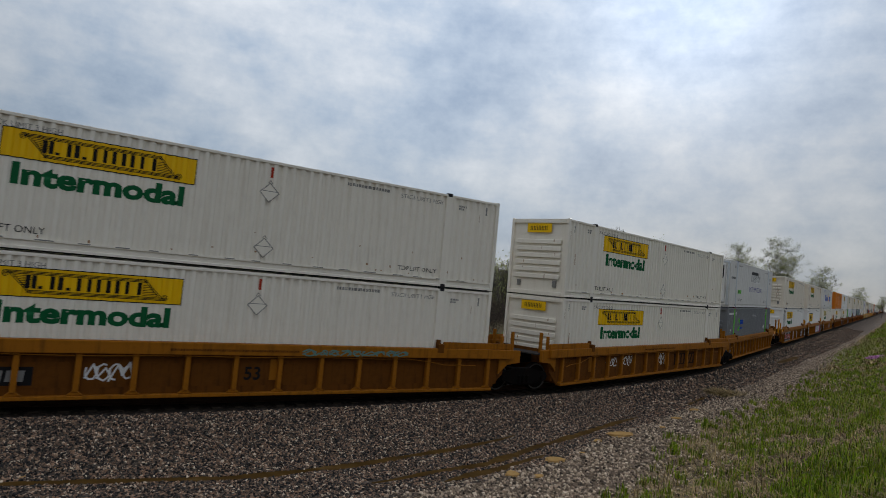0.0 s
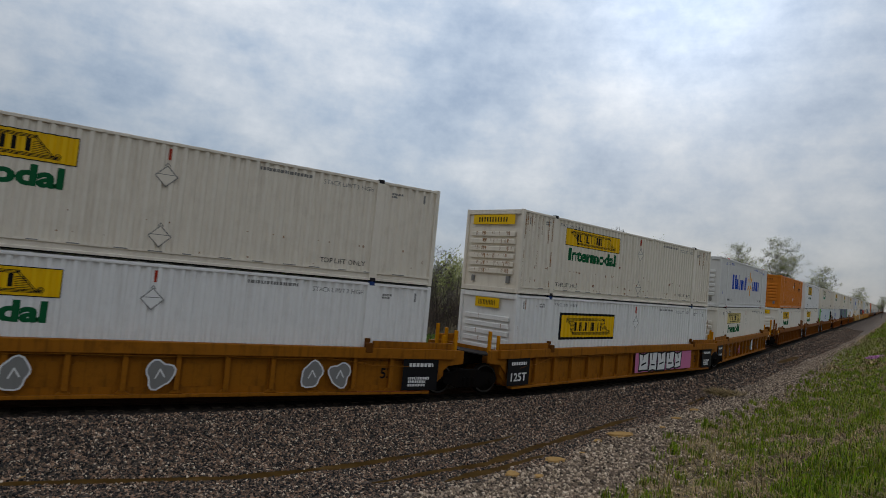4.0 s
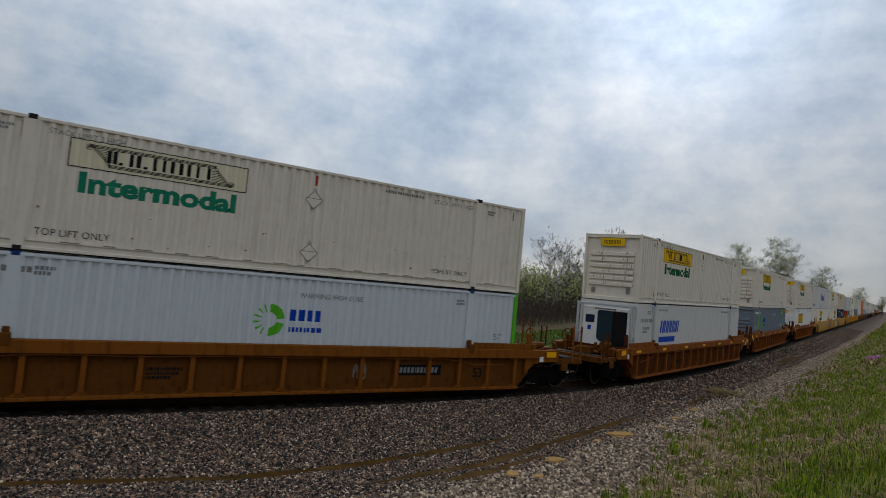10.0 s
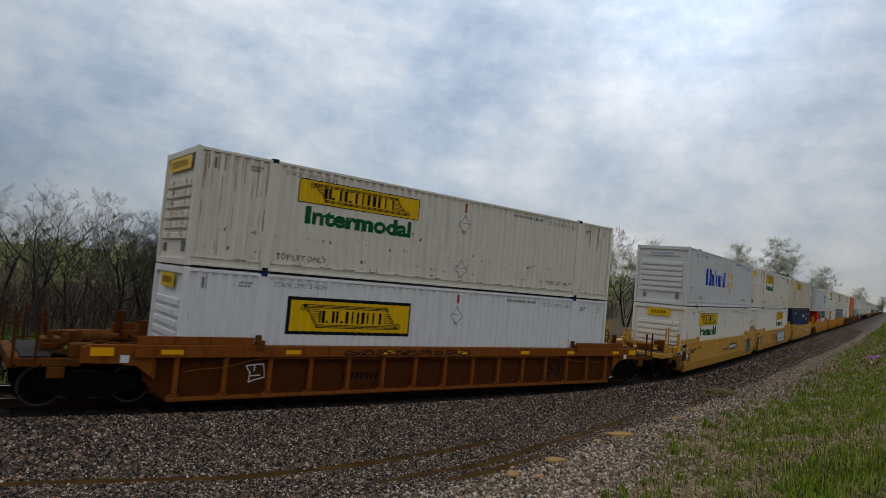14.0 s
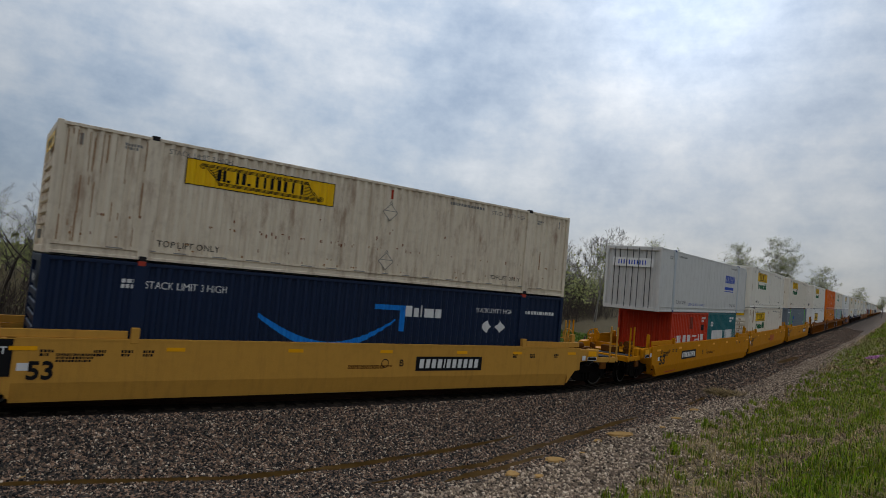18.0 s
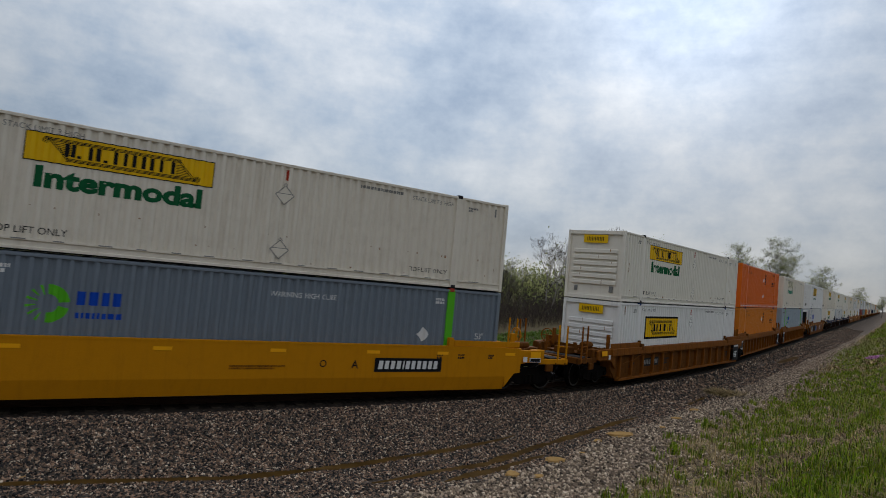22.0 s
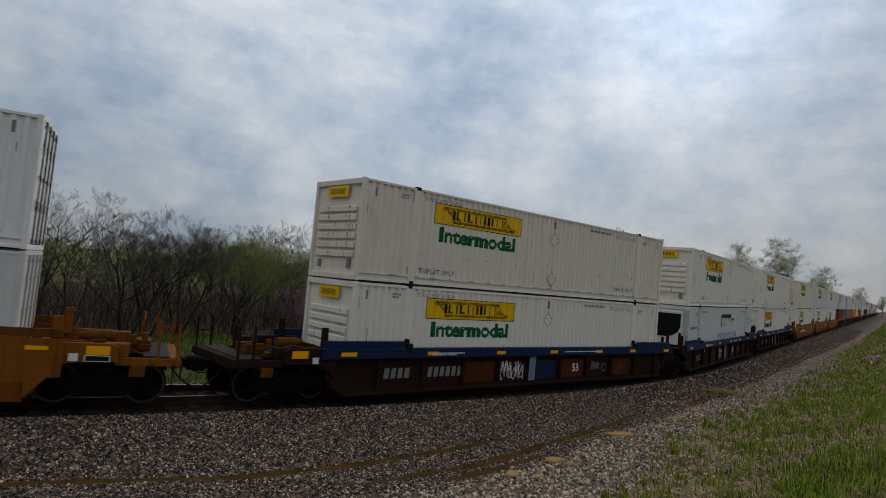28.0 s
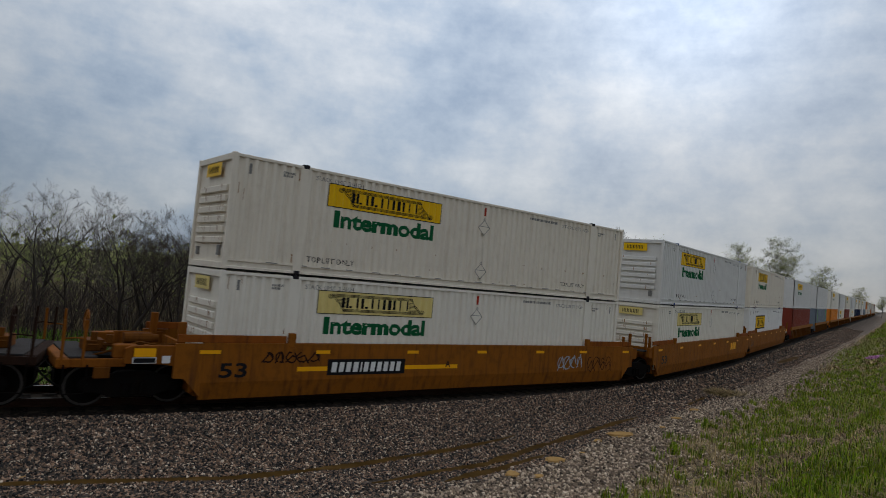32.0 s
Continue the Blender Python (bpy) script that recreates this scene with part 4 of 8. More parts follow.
def on_track(s, z=0.0):
    x, y, th = along(s)
    return Matrix.Translation((x - math.sin(th) * CENTRE, y + math.cos(th) * CENTRE, z + rise(s))) @ Matrix.Rotation(th, 4, "Z") @ Matrix.Rotation(-math.atan(slope(s)), 4, "Y")


# ---- ground ----


def lerp_table(x, table):
    if x <= table[0][0]:
        return table[0][1]
    for (a, u), (b, v) in zip(table, table[1:]):
        if x <= b:
            return u + (v - u) * (x - a) / (b - a)
    return table[-1][1]


TOE = [(-20, -2.0), (-4, -2.6), (0.72, -2.84), (1.39, -2.9), (2.84, -3.15), (4.35, -3.41), (6.79, -3.37), (9.96, -2.97), (12.94, -2.42), (18.78, -1.75), (29.42, -1.2), (44.23, -0.92), (69.41, -1.42), (92.4, -2.21)]
EDGE = [(-20, -10.2), (0.38, -9.9), (9.54, -8.45), (13.21, -7.1), (16.02, -5.75), (20.11, -4.9), (25.36, -4.5), (33.2, -4.3), (45.7, -4.4), (55.6, -4.75), (75.18, -4.4), (208.11, -6.14)]
PALE = [(-20, -5.0), (4.95, -5.98), (9.0, -5.41), (11.25, -5.15), (15.71, -3.91), (21.74, -2.91), (30.73, -2.01), (43.44, -2.48), (58.52, -3.01), (93.32, -4.04), (207.5, -6.04)]
FOOT = -0.72
RUTS = [([(-0.88, -3.3), (0.83, -3.14), (1.37, -3.24), (2.84, -3.49), (4.32, -3.79), (5.49, -3.77), (6.78, -3.73), (8.4, -3.51), (9.96, -3.33), (11.88, -2.97), (12.73, -2.75)], 0.34),
        ([(6.77, -4.89), (7.38, -4.82), (8.44, -4.7), (10.09, -4.62), (12.21, -3.98), (14.36, -3.51), (17.68, -2.85), (19.31, -2.64)], 0.36),
        ([(8.24, -5.34), (9.13, -5.22), (10.4, -5.01), (11.41, -4.75), (12.06, -4.58)], 0.3),
        ([(23.83, -2.39), (25.12, -2.2), (27.12, -1.91)], 0.3),
        ([(48.3, -1.28), (51.25, -1.56), (54.7, -1.75), (57.0, -1.73)], 0.75)]


def smooth(u):
    u = min(1.0, max(0.0, u))
    return u * u * (3 - 2 * u)


def height(x, o):
    """The ground's height at x, o metres from the near edge line (negative towards the camera)."""
    toe, edge, up = lerp_table(x, TOE), lerp_table(x, EDGE), rise_at(x)
    if o > 1.3:
        if o < 3.2:
            return up - 0.22
        if o < 5.4:
            return up - 0.22 - 0.78 * (o - 3.2) / 2.2
        return up - 1.0 + 0.5 * smooth((o - 5.4) / 9) + 0.12 * noise.noise((x * 0.2, o * 0.2, 3.1))
    if o > 0.2:
        return up - 0.22
    if o > -0.55:
        return up - 0.22
    if o > toe:
        return up - 0.22 + (FOOT + 0.22) * (o + 0.55) / (toe + 0.55) + 0.03 * noise.noise((x * 1.3, o * 1.3, 5.0))
    if o > edge:
        u = (o - toe) / (edge - toe)
        return up + FOOT + (-0.5 - FOOT) * smooth((u - 0.25) / 0.75) + 0.02 * noise.noise((x * 0.9, o * 0.9, 0.0)) * min(1, u * 5)
    return up - 0.5 + 1.5 * smooth((edge - o) / 7.5) + 0.06 * noise.noise((x * 0.5, o * 0.5, 7.0))


def ground_material():
    mat = bpy.data.materials.new("gravel_and_soil")
    mat.use_nodes = True
    n = Nodes(mat.node_tree)
    out, bsdf = n.add("ShaderNodeOutputMaterial"), n.add("ShaderNodeBsdfPrincipled")
    n.join(bsdf.outputs[0], out.inputs[0])
    coord = n.add("ShaderNodeTexCoord").outputs["Object"]
    vor = n.add("ShaderNodeTexVoronoi", Scale=16.0)
    n.join(coord, vor.inputs["Vector"])
    sep = n.add("ShaderNodeSeparateColor")
    n.join(vor.outputs["Color"], sep.inputs[0])
    stone = n.ramp(sep.outputs[0], [(0.0, (0.035, 0.030, 0.026)), (0.5, (0.125, 0.094, 0.071)), (0.85, (0.27, 0.185, 0.13)), (1.0, (0.42, 0.34, 0.26))])
    stone = n.mix(n.ramp(vor.outputs["Distance"], [(0.35, grey(0)), (0.75, grey(1))]), stone, (0.03, 0.027, 0.025))
    grass = n.ramp(n.noise(coord, 9.0, 6.0, 0.7), [(0.3, (0.018, 0.020, 0.006)), (0.44, (0.036, 0.034, 0.012)), (0.56, (0.082, 0.060, 0.026)), (0.72, (0.20, 0.145, 0.075))])
    grass = n.mix(n.ramp(n.noise(coord, 0.45, 5.0, 0.65), [(0.42, grey(0)), (0.58, grey(0.7))]), grass, (0.075, 0.055, 0.026))
    soil = n.ramp(n.noise(coord, 3.0, 6.0, 0.65), [(0.3, (0.08, 0.055, 0.033)), (0.55, (0.16, 0.112, 0.072)), (0.75, (0.28, 0.2, 0.13))])
    att = n.add("ShaderNodeAttribute")
    att.attribute_name = "cover"
    sp = n.add("ShaderNodeSeparateColor")
    n.join(att.outputs["Color"], sp.inputs[0])
    wob = n.math("MULTIPLY", n.math("SUBTRACT", n.noise(coord, 1.6, 5.0), 0.5), 0.9)
    g = n.math("ADD", sp.outputs[0], wob, True)
    e = n.math("ADD", sp.outputs[1], wob, True)
    col = n.mix(n.ramp(e, [(0.35, grey(0)), (0.65, grey(1))]), stone, n.mix(0.45, soil, stone))
    col = n.mix(n.ramp(g, [(0.4, grey(0)), (0.6, grey(1))]), col, grass)
    # greasy ballast between the rails, darkened further for the shade under the train
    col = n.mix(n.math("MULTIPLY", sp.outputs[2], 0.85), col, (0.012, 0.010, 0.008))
    n.join(col, bsdf.inputs["Base Color"])
    bsdf.inputs["Roughness"].default_value = 0.95
    bsdf.inputs["Specular IOR Level"].default_value = 0.08
    b = n.add("ShaderNodeBump", Strength=0.7, Distance=0.03)
    n.join(n.math("SUBTRACT", 1.0, vor.outputs["Distance"]), b.inputs["Height"])
    n.join(b.outputs[0], bsdf.inputs["Normal"])
    return mat


def spread(lo, a, b, hi, step, grow=1.35):
    mid = [a + step * i for i in range(int((b - a) / step) + 1)]
    out, d, v = [], step, mid[-1]
    while v < hi:
        d *= grow
        v += d
        out.append(v)
    pre, d, v = [], step, a
    while v > lo:
        d *= grow
        v -= d
        pre.append(v)
    return pre[::-1] + mid + out


def make_ground():
    xs = spread(-3000, -12, 70, 3200, 0.45)
    os_ = spread(-3000, -15, 15, 3000, 0.25)
    verts, cover = [], []
    for x in xs:
        yl = yline(x)
        edge = lerp_table(x, EDGE)
        for o in os_:
            verts.append((x, yl + o, height(x, o)))
            grass = smooth((edge - o + 0.1) / 2.2) if o < 0 else smooth((o - 5.6) / 1.2)
            # third channel: band under and beside the cars where shade is painted
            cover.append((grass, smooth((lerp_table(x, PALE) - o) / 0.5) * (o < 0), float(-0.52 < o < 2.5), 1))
    n, m = len(xs), len(os_)
    faces = [(i * m + j, (i + 1) * m + j, (i + 1) * m + j + 1, i * m + j + 1) for i in range(n - 1) for j in range(m - 1)]
    me = bpy.data.meshes.new("ground")
    me.from_pydata(verts, [], faces)
    att = me.color_attributes.new("cover", "FLOAT_COLOR", "POINT")
    att.data.foreach_set("color", [c for q in cover for c in q])
    me.polygons.foreach_set("use_smooth", [True] * len(me.polygons))
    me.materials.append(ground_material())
    tagged(new("ground", me), "gravel verge, ballast bank and rough grassy ground", "ground", kind="structure")


make_ground()


def raw_mesh(name, verts, faces, mat, flat_faces=False):
    """verts: (n, 3) array; faces: (m, 3 or 4) array."""
    me = bpy.data.meshes.new(name)
    verts, faces = np.asarray(verts, np.float32), np.asarray(faces, np.int32)
    k = faces.shape[1]
    me.vertices.add(len(verts))
    me.vertices.foreach_set("co", verts.ravel())
    me.loops.add(faces.size)
    me.loops.foreach_set("vertex_index", faces.ravel())
    me.polygons.add(len(faces))
    me.polygons.foreach_set("loop_start", np.arange(0, faces.size, k, dtype=np.int32))
    me.update(calc_edges=True)
    me.materials.append(mat)
    if flat_faces:
        me.shade_flat()
    return me


STONE = island_mat("crushed_stone", [(0.0, (0.006, 0.006, 0.006)), (0.30, (0.036, 0.033, 0.031)), (0.54, (0.118, 0.094, 0.073)), (0.74, (0.245, 0.15, 0.097)), (0.89, (0.41, 0.25, 0.157)), (1.0, (0.80, 0.67, 0.50))], 0.85, 0.01)
PALE_STONE = island_mat("pale_gravel", [(0.0, (0.035, 0.028, 0.022)), (0.28, (0.22, 0.165, 0.12)), (0.7, (0.56, 0.42, 0.295)), (1.0, (0.86, 0.71, 0.53))], 0.9, 0.01)


def in_rut(x, o, grow=1.0):
    """Whether a place lies in the water of a rut."""
    for line, w in RUTS:
        if line[0][0] - 0.1 < x < line[-1][0] + 0.1 and abs(o - lerp_table(x, line)) < rut_width(x, w) * 0.5 * grow:
            return True
    return False


def rut_width(x, w):
    return w * (0.9 + 0.45 * noise.noise((x * 1.1, w * 9, 4)) + 0.25 * noise.noise((x * 4.0, w * 9, 8)))


def make_stones(name, label, count, place, sizes, mat, seed):
    """Broken stones as eight-cornered lumps; place(u) gives x and o of each."""
    rnd = np.random.RandomState(seed)
    corners = np.array([(x, y, z) for x in (-1, 1) for y in (-1, 1) for z in (-1, 1)], float)
    quads = np.array([(0, 1, 3, 2), (4, 6, 7, 5), (0, 4, 5, 1), (2, 3, 7, 6), (0, 2, 6, 4), (1, 5, 7, 3)])
    xo = [q for q in place(rnd, count) if not in_rut(*q)]
    count = len(xo)
    size = rnd.uniform(sizes[0], sizes[1], (count, 1, 1)) * 0.5
    v = corners[None] * (1 + rnd.uniform(-0.45, 0.25, (count, 8, 3))) * rnd.uniform(0.65, 1.2, (count, 1, 3)) * size
    ang = rnd.uniform(0, math.tau, (3, count))
    for ax in range(3):
        c, s = np.cos(ang[ax])[:, None], np.sin(ang[ax])[:, None]
        a, b = v[:, :, (ax + 1) % 3].copy(), v[:, :, (ax + 2) % 3].copy()
        v[:, :, (ax + 1) % 3], v[:, :, (ax + 2) % 3] = a * c - b * s, a * s + b * c
    base = np.array([(x, yline(x) + o, height(x, o)) for x, o in xo])
    base[:, 2] += size[:, 0, 0] * rnd.uniform(0.0, 0.7, count)
    v += base[:, None, :]
    f = quads[None] + 8 * np.arange(count)[:, None, None]
    me = raw_mesh(name, v.reshape(-1, 3), f.reshape(-1, 4), mat, True)
    tagged(new(name, me), label, "ballast", kind="stuff")


def ballast_near(rnd, n):
    x = -1.0 + 22 * rnd.random_sample(n) ** 1.15
    o = rnd.uniform(-6.7, -0.42, n)
    keep = [(a, b) for a, b in zip(x, o) if lerp_table(a, PALE) - 0.1 + 0.5 * noise.noise((a * 1.1, b * 1.1, 1.0)) < b]
    return keep


def ballast_mid(rnd, n):
    x = 20.5 + 120 * rnd.random_sample(n) ** 1.8
    o = rnd.uniform(-4.0, -0.4, n)
    return [(a, b) for a, b in zip(x, o) if lerp_table(a, PALE) + 0.3 * noise.noise((a, b, 1.0)) < b]


def verge(rnd, n):
    x = 3 + 110 * rnd.random_sample(n) ** 1.9
    o = rnd.uniform(-10, -1.5, n)
    return [(a, b) for a, b in zip(x, o) if lerp_table(a, EDGE) - 0.5 - 2.6 * rnd.random_sample() ** 2 < b < lerp_table(a, PALE) + 0.35 * noise.noise((a * 1.1, b * 1.1, 1.0)) + 0.12]


def ballast_far_side(rnd, n):
    return list(zip(rnd.uniform(-6, 40, n), rnd.uniform(2.4, 5.6, n)))


make_stones("ballast", "grey and pinkish crushed stone ballast bank", 185000, ballast_near, (0.024, 0.052), STONE, 1)
make_stones("ballast", "grey and pinkish crushed stone ballast bank", 80000, ballast_mid, (0.04, 0.085), STONE, 2)
make_stones("gravel", "pale brownish gravel of the verge", 90000, verge, (0.022, 0.066), PALE_STONE, 3)
make_stones("ballast", "grey and pinkish crushed stone ballast bank", 12000, ballast_far_side, (0.06, 0.11), STONE, 4)


def make_big_stones():
    rock = paint("tan_rock", (0.46, 0.275, 0.095), 0.95, 0.3, (0.22, 0.14, 0.07), spec=0.05, fade=0.5, bump=0.03, scale=5)
    for i, (x, o, s, long) in enumerate(((0.98, -2.82, 0.16, 1.1), (1.54, -2.64, 0.12, 1.1), (9.94, -5.59, 0.34, 1.3), (11.79, -5.17, 0.42, 1.5), (15.85, -4.22, 0.5, 2.2), (10.36, -5.99, 0.22, 1.4), (14.59, -4.29, 0.26, 1.6), (15.54, -6.13, 0.2, 1.4), (20.14, -3.73, 0.3, 1.8), (13.02, -5.0, 0.16, 1.3), (18.12, -4.28, 0.2, 1.5), (22.74, -3.15, 0.3, 1.9))):
        rnd = random.Random(i)
        bm = bmesh.new()
        bmesh.ops.create_icosphere(bm, subdivisions=3, radius=s / 2)
        for v in bm.verts:
            k = v.co.normalized()
            # broken planes, then fine pitting
            cut = min(1.0, 0.82 / max(0.01, max(abs(k.dot(Vector((math.cos(a + i), math.sin(a + i), 0.3 * math.cos(3 * a))).normalized())) for a in (0.0, 0.9, 1.9, 2.6))))
            v.co *= cut * (1 + 0.14 * noise.noise(k * 2.3 + Vector((i, 0, 0))) + 0.06 * noise.noise(k * 9 + Vector((i, 0, 0))))
            v.co.x *= long
            v.co.z = min(v.co.z * 0.42, 0.13 * s)
        me = bpy.data.meshes.new("rock")
        bm.to_mesh(me)
        bm.free()
        me.materials.append(rock)
        ob = tagged(new("rock", me), "small tan sandstone rock lying on the gravel", "rock", "rocks on the verge")
        ob.matrix_basis = pose(x, yline(x) + o, height(x, o) + 0.04 * s, 0, 0, rnd.uniform(-25, 35))


make_big_stones()


def wet_material():
    mat = bpy.data.materials.new("muddy_water")
    mat.use_nodes = True
    n = Nodes(mat.node_tree)
    out, bsdf = n.add("ShaderNodeOutputMaterial"), n.add("ShaderNodeBsdfPrincipled")
    n.join(bsdf.outputs[0], out.inputs[0])
    coord = n.add("ShaderNodeTexCoord").outputs["Object"]
    col = n.ramp(n.noise(coord, 2.2, 4.0), [(0.3, (0.045, 0.024, 0.006)), (0.6, (0.082, 0.045, 0.012)), (0.8, (0.13, 0.082, 0.032))])
    n.join(col, bsdf.inputs["Base Color"])
    n.join(n.ramp(n.noise(coord, 1.3, 5.0), [(0.45, grey(0.75)), (0.6, grey(0.95))]), bsdf.inputs["Roughness"])
    bsdf.inputs["Specular IOR Level"].default_value = 0.03
    return mat


def make_puddles():
    wet = wet_material()
    for line, w in RUTS:
        n = 90
        bm = bmesh.new()
        rows = []
        x0, x1 = line[0][0], line[-1][0]
        for i in range(n + 1):
            x = x0 + (x1 - x0) * i / n
            o = lerp_table(x, line)
            ww = rut_width(x, w) * 1.2 * min(1, 0.15 + 4 * min(i, n - i) / n)
            z = height(x, o) + 0.008
            rows.append([bm.verts.new((x, yline(x) + o + e * ww / 2, z)) for e in (-1, 1)])
        for a, b in zip(rows, rows[1:]):
            bm.faces.new((a[0], b[0], b[1], a[1]))
        ob = part("puddle", bm, wet, None)
        tagged(ob, "narrow puddle of brown muddy rainwater in a rut", "puddle", "puddles beside the track", "structure")


make_puddles()

# ---- grass ----
GRASS = island_mat("grass_blades", [(0.0, (0.025, 0.045, 0.002)), (0.4, (0.12, 0.205, 0.003)), (0.8, (0.31, 0.47, 0.006)), (0.92, (0.34, 0.30, 0.04)), (1.0, (0.48, 0.35, 0.12))], 0.7, patch=(0.7, (0.20, 0.19, 0.03), 0.35), translucent=0.2)
STRAW = island_mat("dry_straw", [(0.0, (0.060, 0.038, 0.013)), (0.55, (0.25, 0.172, 0.064)), (1.0, (0.62, 0.46, 0.21))], 0.8)


def make_grass(name, label, count, place, sizes, seed, mat, bend=(0.1, 0.8), stand=0.95):
    rnd = np.random.RandomState(seed)
    xo = np.array(place(rnd, count))
    count = len(xo)
    base = np.array([(x, yline(x) + o, height(x, o) - 0.01) for x, o in xo])
    h = rnd.uniform(sizes[0], sizes[1], count)
    a = rnd.uniform(0, math.tau, count)
    lean = rnd.uniform(bend[0], bend[1], count) * h
    w = rnd.uniform(0.004, 0.009, count) * sizes[2]
    side = np.stack([np.cos(a), np.sin(a), 0 * a], 1) * w[:, None]
    fwd = np.stack([-np.sin(a), np.cos(a), 0 * a], 1)
    p0, p1 = base - side, base + side
    mid = base + fwd * (lean * 0.3)[:, None]
    mid[:, 2] += h * 0.63 * stand
    tip = base + fwd * lean[:, None]
    tip[:, 2] += h * stand * rnd.uniform(0.6, 1.0, count)
    v = np.stack([p0, p1, mid + side * 0.7, mid - side * 0.7, tip + side * 0.1, tip - side * 0.1], 1)
    k = 6 * np.arange(count)[:, None]
    f = np.concatenate([k + np.array([[0, 1, 2, 3]]), k + np.array([[3, 2, 4, 5]])])
    tagged(new(name, raw_mesh(name, v.reshape(-1, 3), f, mat)), label, "grass", kind="stuff")


def sward(x, o):
    """How thickly grass grows at a place: bare at the gravel, in patches, lush at the near corner."""
    e = lerp_table(x, EDGE)
    p = 0.8 * noise.noise((x * 0.75, o * 0.9, 2.0)) + 0.8 * noise.noise((x * 2.3, o * 2.6, 4.0))
    lush = smooth(1.5 - math.hypot((x - 14.2) / 2.6, (o + 10.9) / 1.1)) + 0.8 * smooth(1.4 - math.hypot((x - 62) / 15, (o + 5.6) / 1.3))
    far = smooth((x - 13) / 9)
    return smooth((e - o - 0.15) / (2.6 - 1.2 * far)) * smooth((p + 0.03 + 0.17 * far) / 0.3) * (0.55 + 0.4 * far) + lush


def tuft_places(x0, x1, lo, hi, power=1.6):
    def place(rnd, n):
        x = x0 + (x1 - x0) * rnd.random_sample(n) ** power
        return [(a, b) for a, b, c in zip(x, rnd.uniform(lo, hi, n), rnd.random_sample(n)) if c < sward(a, b)]
    return place


def clump_places(x0, x1, reach, each, power=1.5):
    """Tufts of blades, some of them out on the gravel."""
    def place(rnd, n):
        out = []
        for k in range(n):
            x = x0 + (x1 - x0) * rnd.random_sample() ** power
            o = lerp_table(x, EDGE) + 0.35 - reach * rnd.random_sample() ** 1.3
            if lerp_table(x, EDGE) < o and rnd.random_sample() < 0.86:
                continue
            if o < lerp_table(x, EDGE) and rnd.random_sample() > 0.25 + sward(x, o):
                continue
            for i in range(int(each * rnd.uniform(0.4, 1.4))):
                out.append((x + rnd.normal(0, 0.05), o + rnd.normal(0, 0.05)))
        return out
    return place


def straw_places(x0, x1, power=1.5):
    def place(rnd, n):
        x = x0 + (x1 - x0) * rnd.random_sample(n) ** power
        out = []
        for a, r, c in zip(x, rnd.random_sample(n), rnd.random_sample(n)):
            o = lerp_table(a, EDGE) + 0.5 - 7.0 * r
            if c < smooth((lerp_table(a, EDGE) - o + 0.3) / 1.0) * (0.75 - 0.5 * sward(a, o) + 0.8 * noise.noise((a * 0.7, o * 0.9, 12.0))):
                out.append((a, o))
        return out
    return place


def heap(rnd, n):
    return [(28.7 + rnd.normal(0, 0.5), -2.15 + rnd.normal(0, 0.33)) for k in range(n)]


VERGE_LABEL = "rough spring grass, green with dry straw, on the verge"
make_grass("grass", VERGE_LABEL, 170000, tuft_places(8, 32, -14.5, -3.2), (0.055, 0.165, 1.6), 1, GRASS)
make_grass("grass", VERGE_LABEL, 60000, tuft_places(27, 115, -15, -2.5, 1.4), (0.08, 0.22, 4.0), 2, GRASS)
make_grass("grass", VERGE_LABEL, 26000, tuft_places(100, 290, -20, -3, 1.3), (0.15, 0.4, 12.0), 12, GRASS)
make_grass("dry_grass", "distant dry grass of the verge", 14000, straw_places(46, 240), (0.2, 0.5, 8.0), 13, STRAW, (0.4, 1.2), 0.5)
make_grass("grass_tufts", "upright tufts of fresh green grass", 2600, clump_places(9, 44, 7.0, 24), (0.10, 0.32, 1.6), 5, GRASS, (0.05, 0.55))
make_grass("dry_grass", "fallen dry straw-coloured grass stalks", 95000, straw_places(7.5, 48), (0.13, 0.42, 1.5), 6, STRAW, (0.8, 1.5), 0.3)
make_grass("dry_grass", "standing dry grass stalks", 5000, straw_places(8, 48), (0.2, 0.5, 1.1), 7, STRAW, (0.1, 0.6), 0.9)
make_grass("dry_grass", "heap of dry grass washed against the gravel", 1500, heap, (0.25, 0.6, 2.4), 8, STRAW, (0.5, 1.4), 0.4)


def far_places(rnd, n):
    return list(zip(rnd.uniform(-8, 45, n), 5.6 + 13 * rnd.random_sample(n) ** 1.2))


FAR_GRASS = island_mat("far_grass_blades", [(0.0, (0.04, 0.09, 0.008)), (0.6, (0.10, 0.20, 0.012)), (1.0, (0.19, 0.25, 0.03))], 0.7)
make_grass("far_grass", "green undergrowth grass beyond the track", 70000, far_places, (0.10, 0.30, 2.6), 3, FAR_GRASS)


FLOWER_X, FLOWER_O = 56.0, -7.4


def make_flowers():
    bm = bmesh.new()
    rnd = random.Random(4)
    for i in range(150):
        x, o = FLOWER_X + rnd.gauss(0, 0.4), FLOWER_O + rnd.gauss(0, 0.22)
        z = height(x, o) + rnd.uniform(0.1, 0.3)
        c = Vector((x, yline(x) + o, z))
        for k in range(5):
            a = k * math.tau / 5
            p = c + Vector((math.cos(a), math.sin(a), 0.3)) * 0.11
            q = c + Vector((math.cos(a + 0.7), math.sin(a + 0.7), 0.3)) * 0.08
            bm.faces.new([bm.verts.new(u) for u in (c, p, q)])
    tagged(part("flowers", bm, paint("mauve_petals", (0.52, 0.19, 0.44), 0.7, 0.1, bump=0), None), "clump of small mauve wild flowers in the grass", "flowers", kind="stuff")


make_flowers()

# ---- track ----


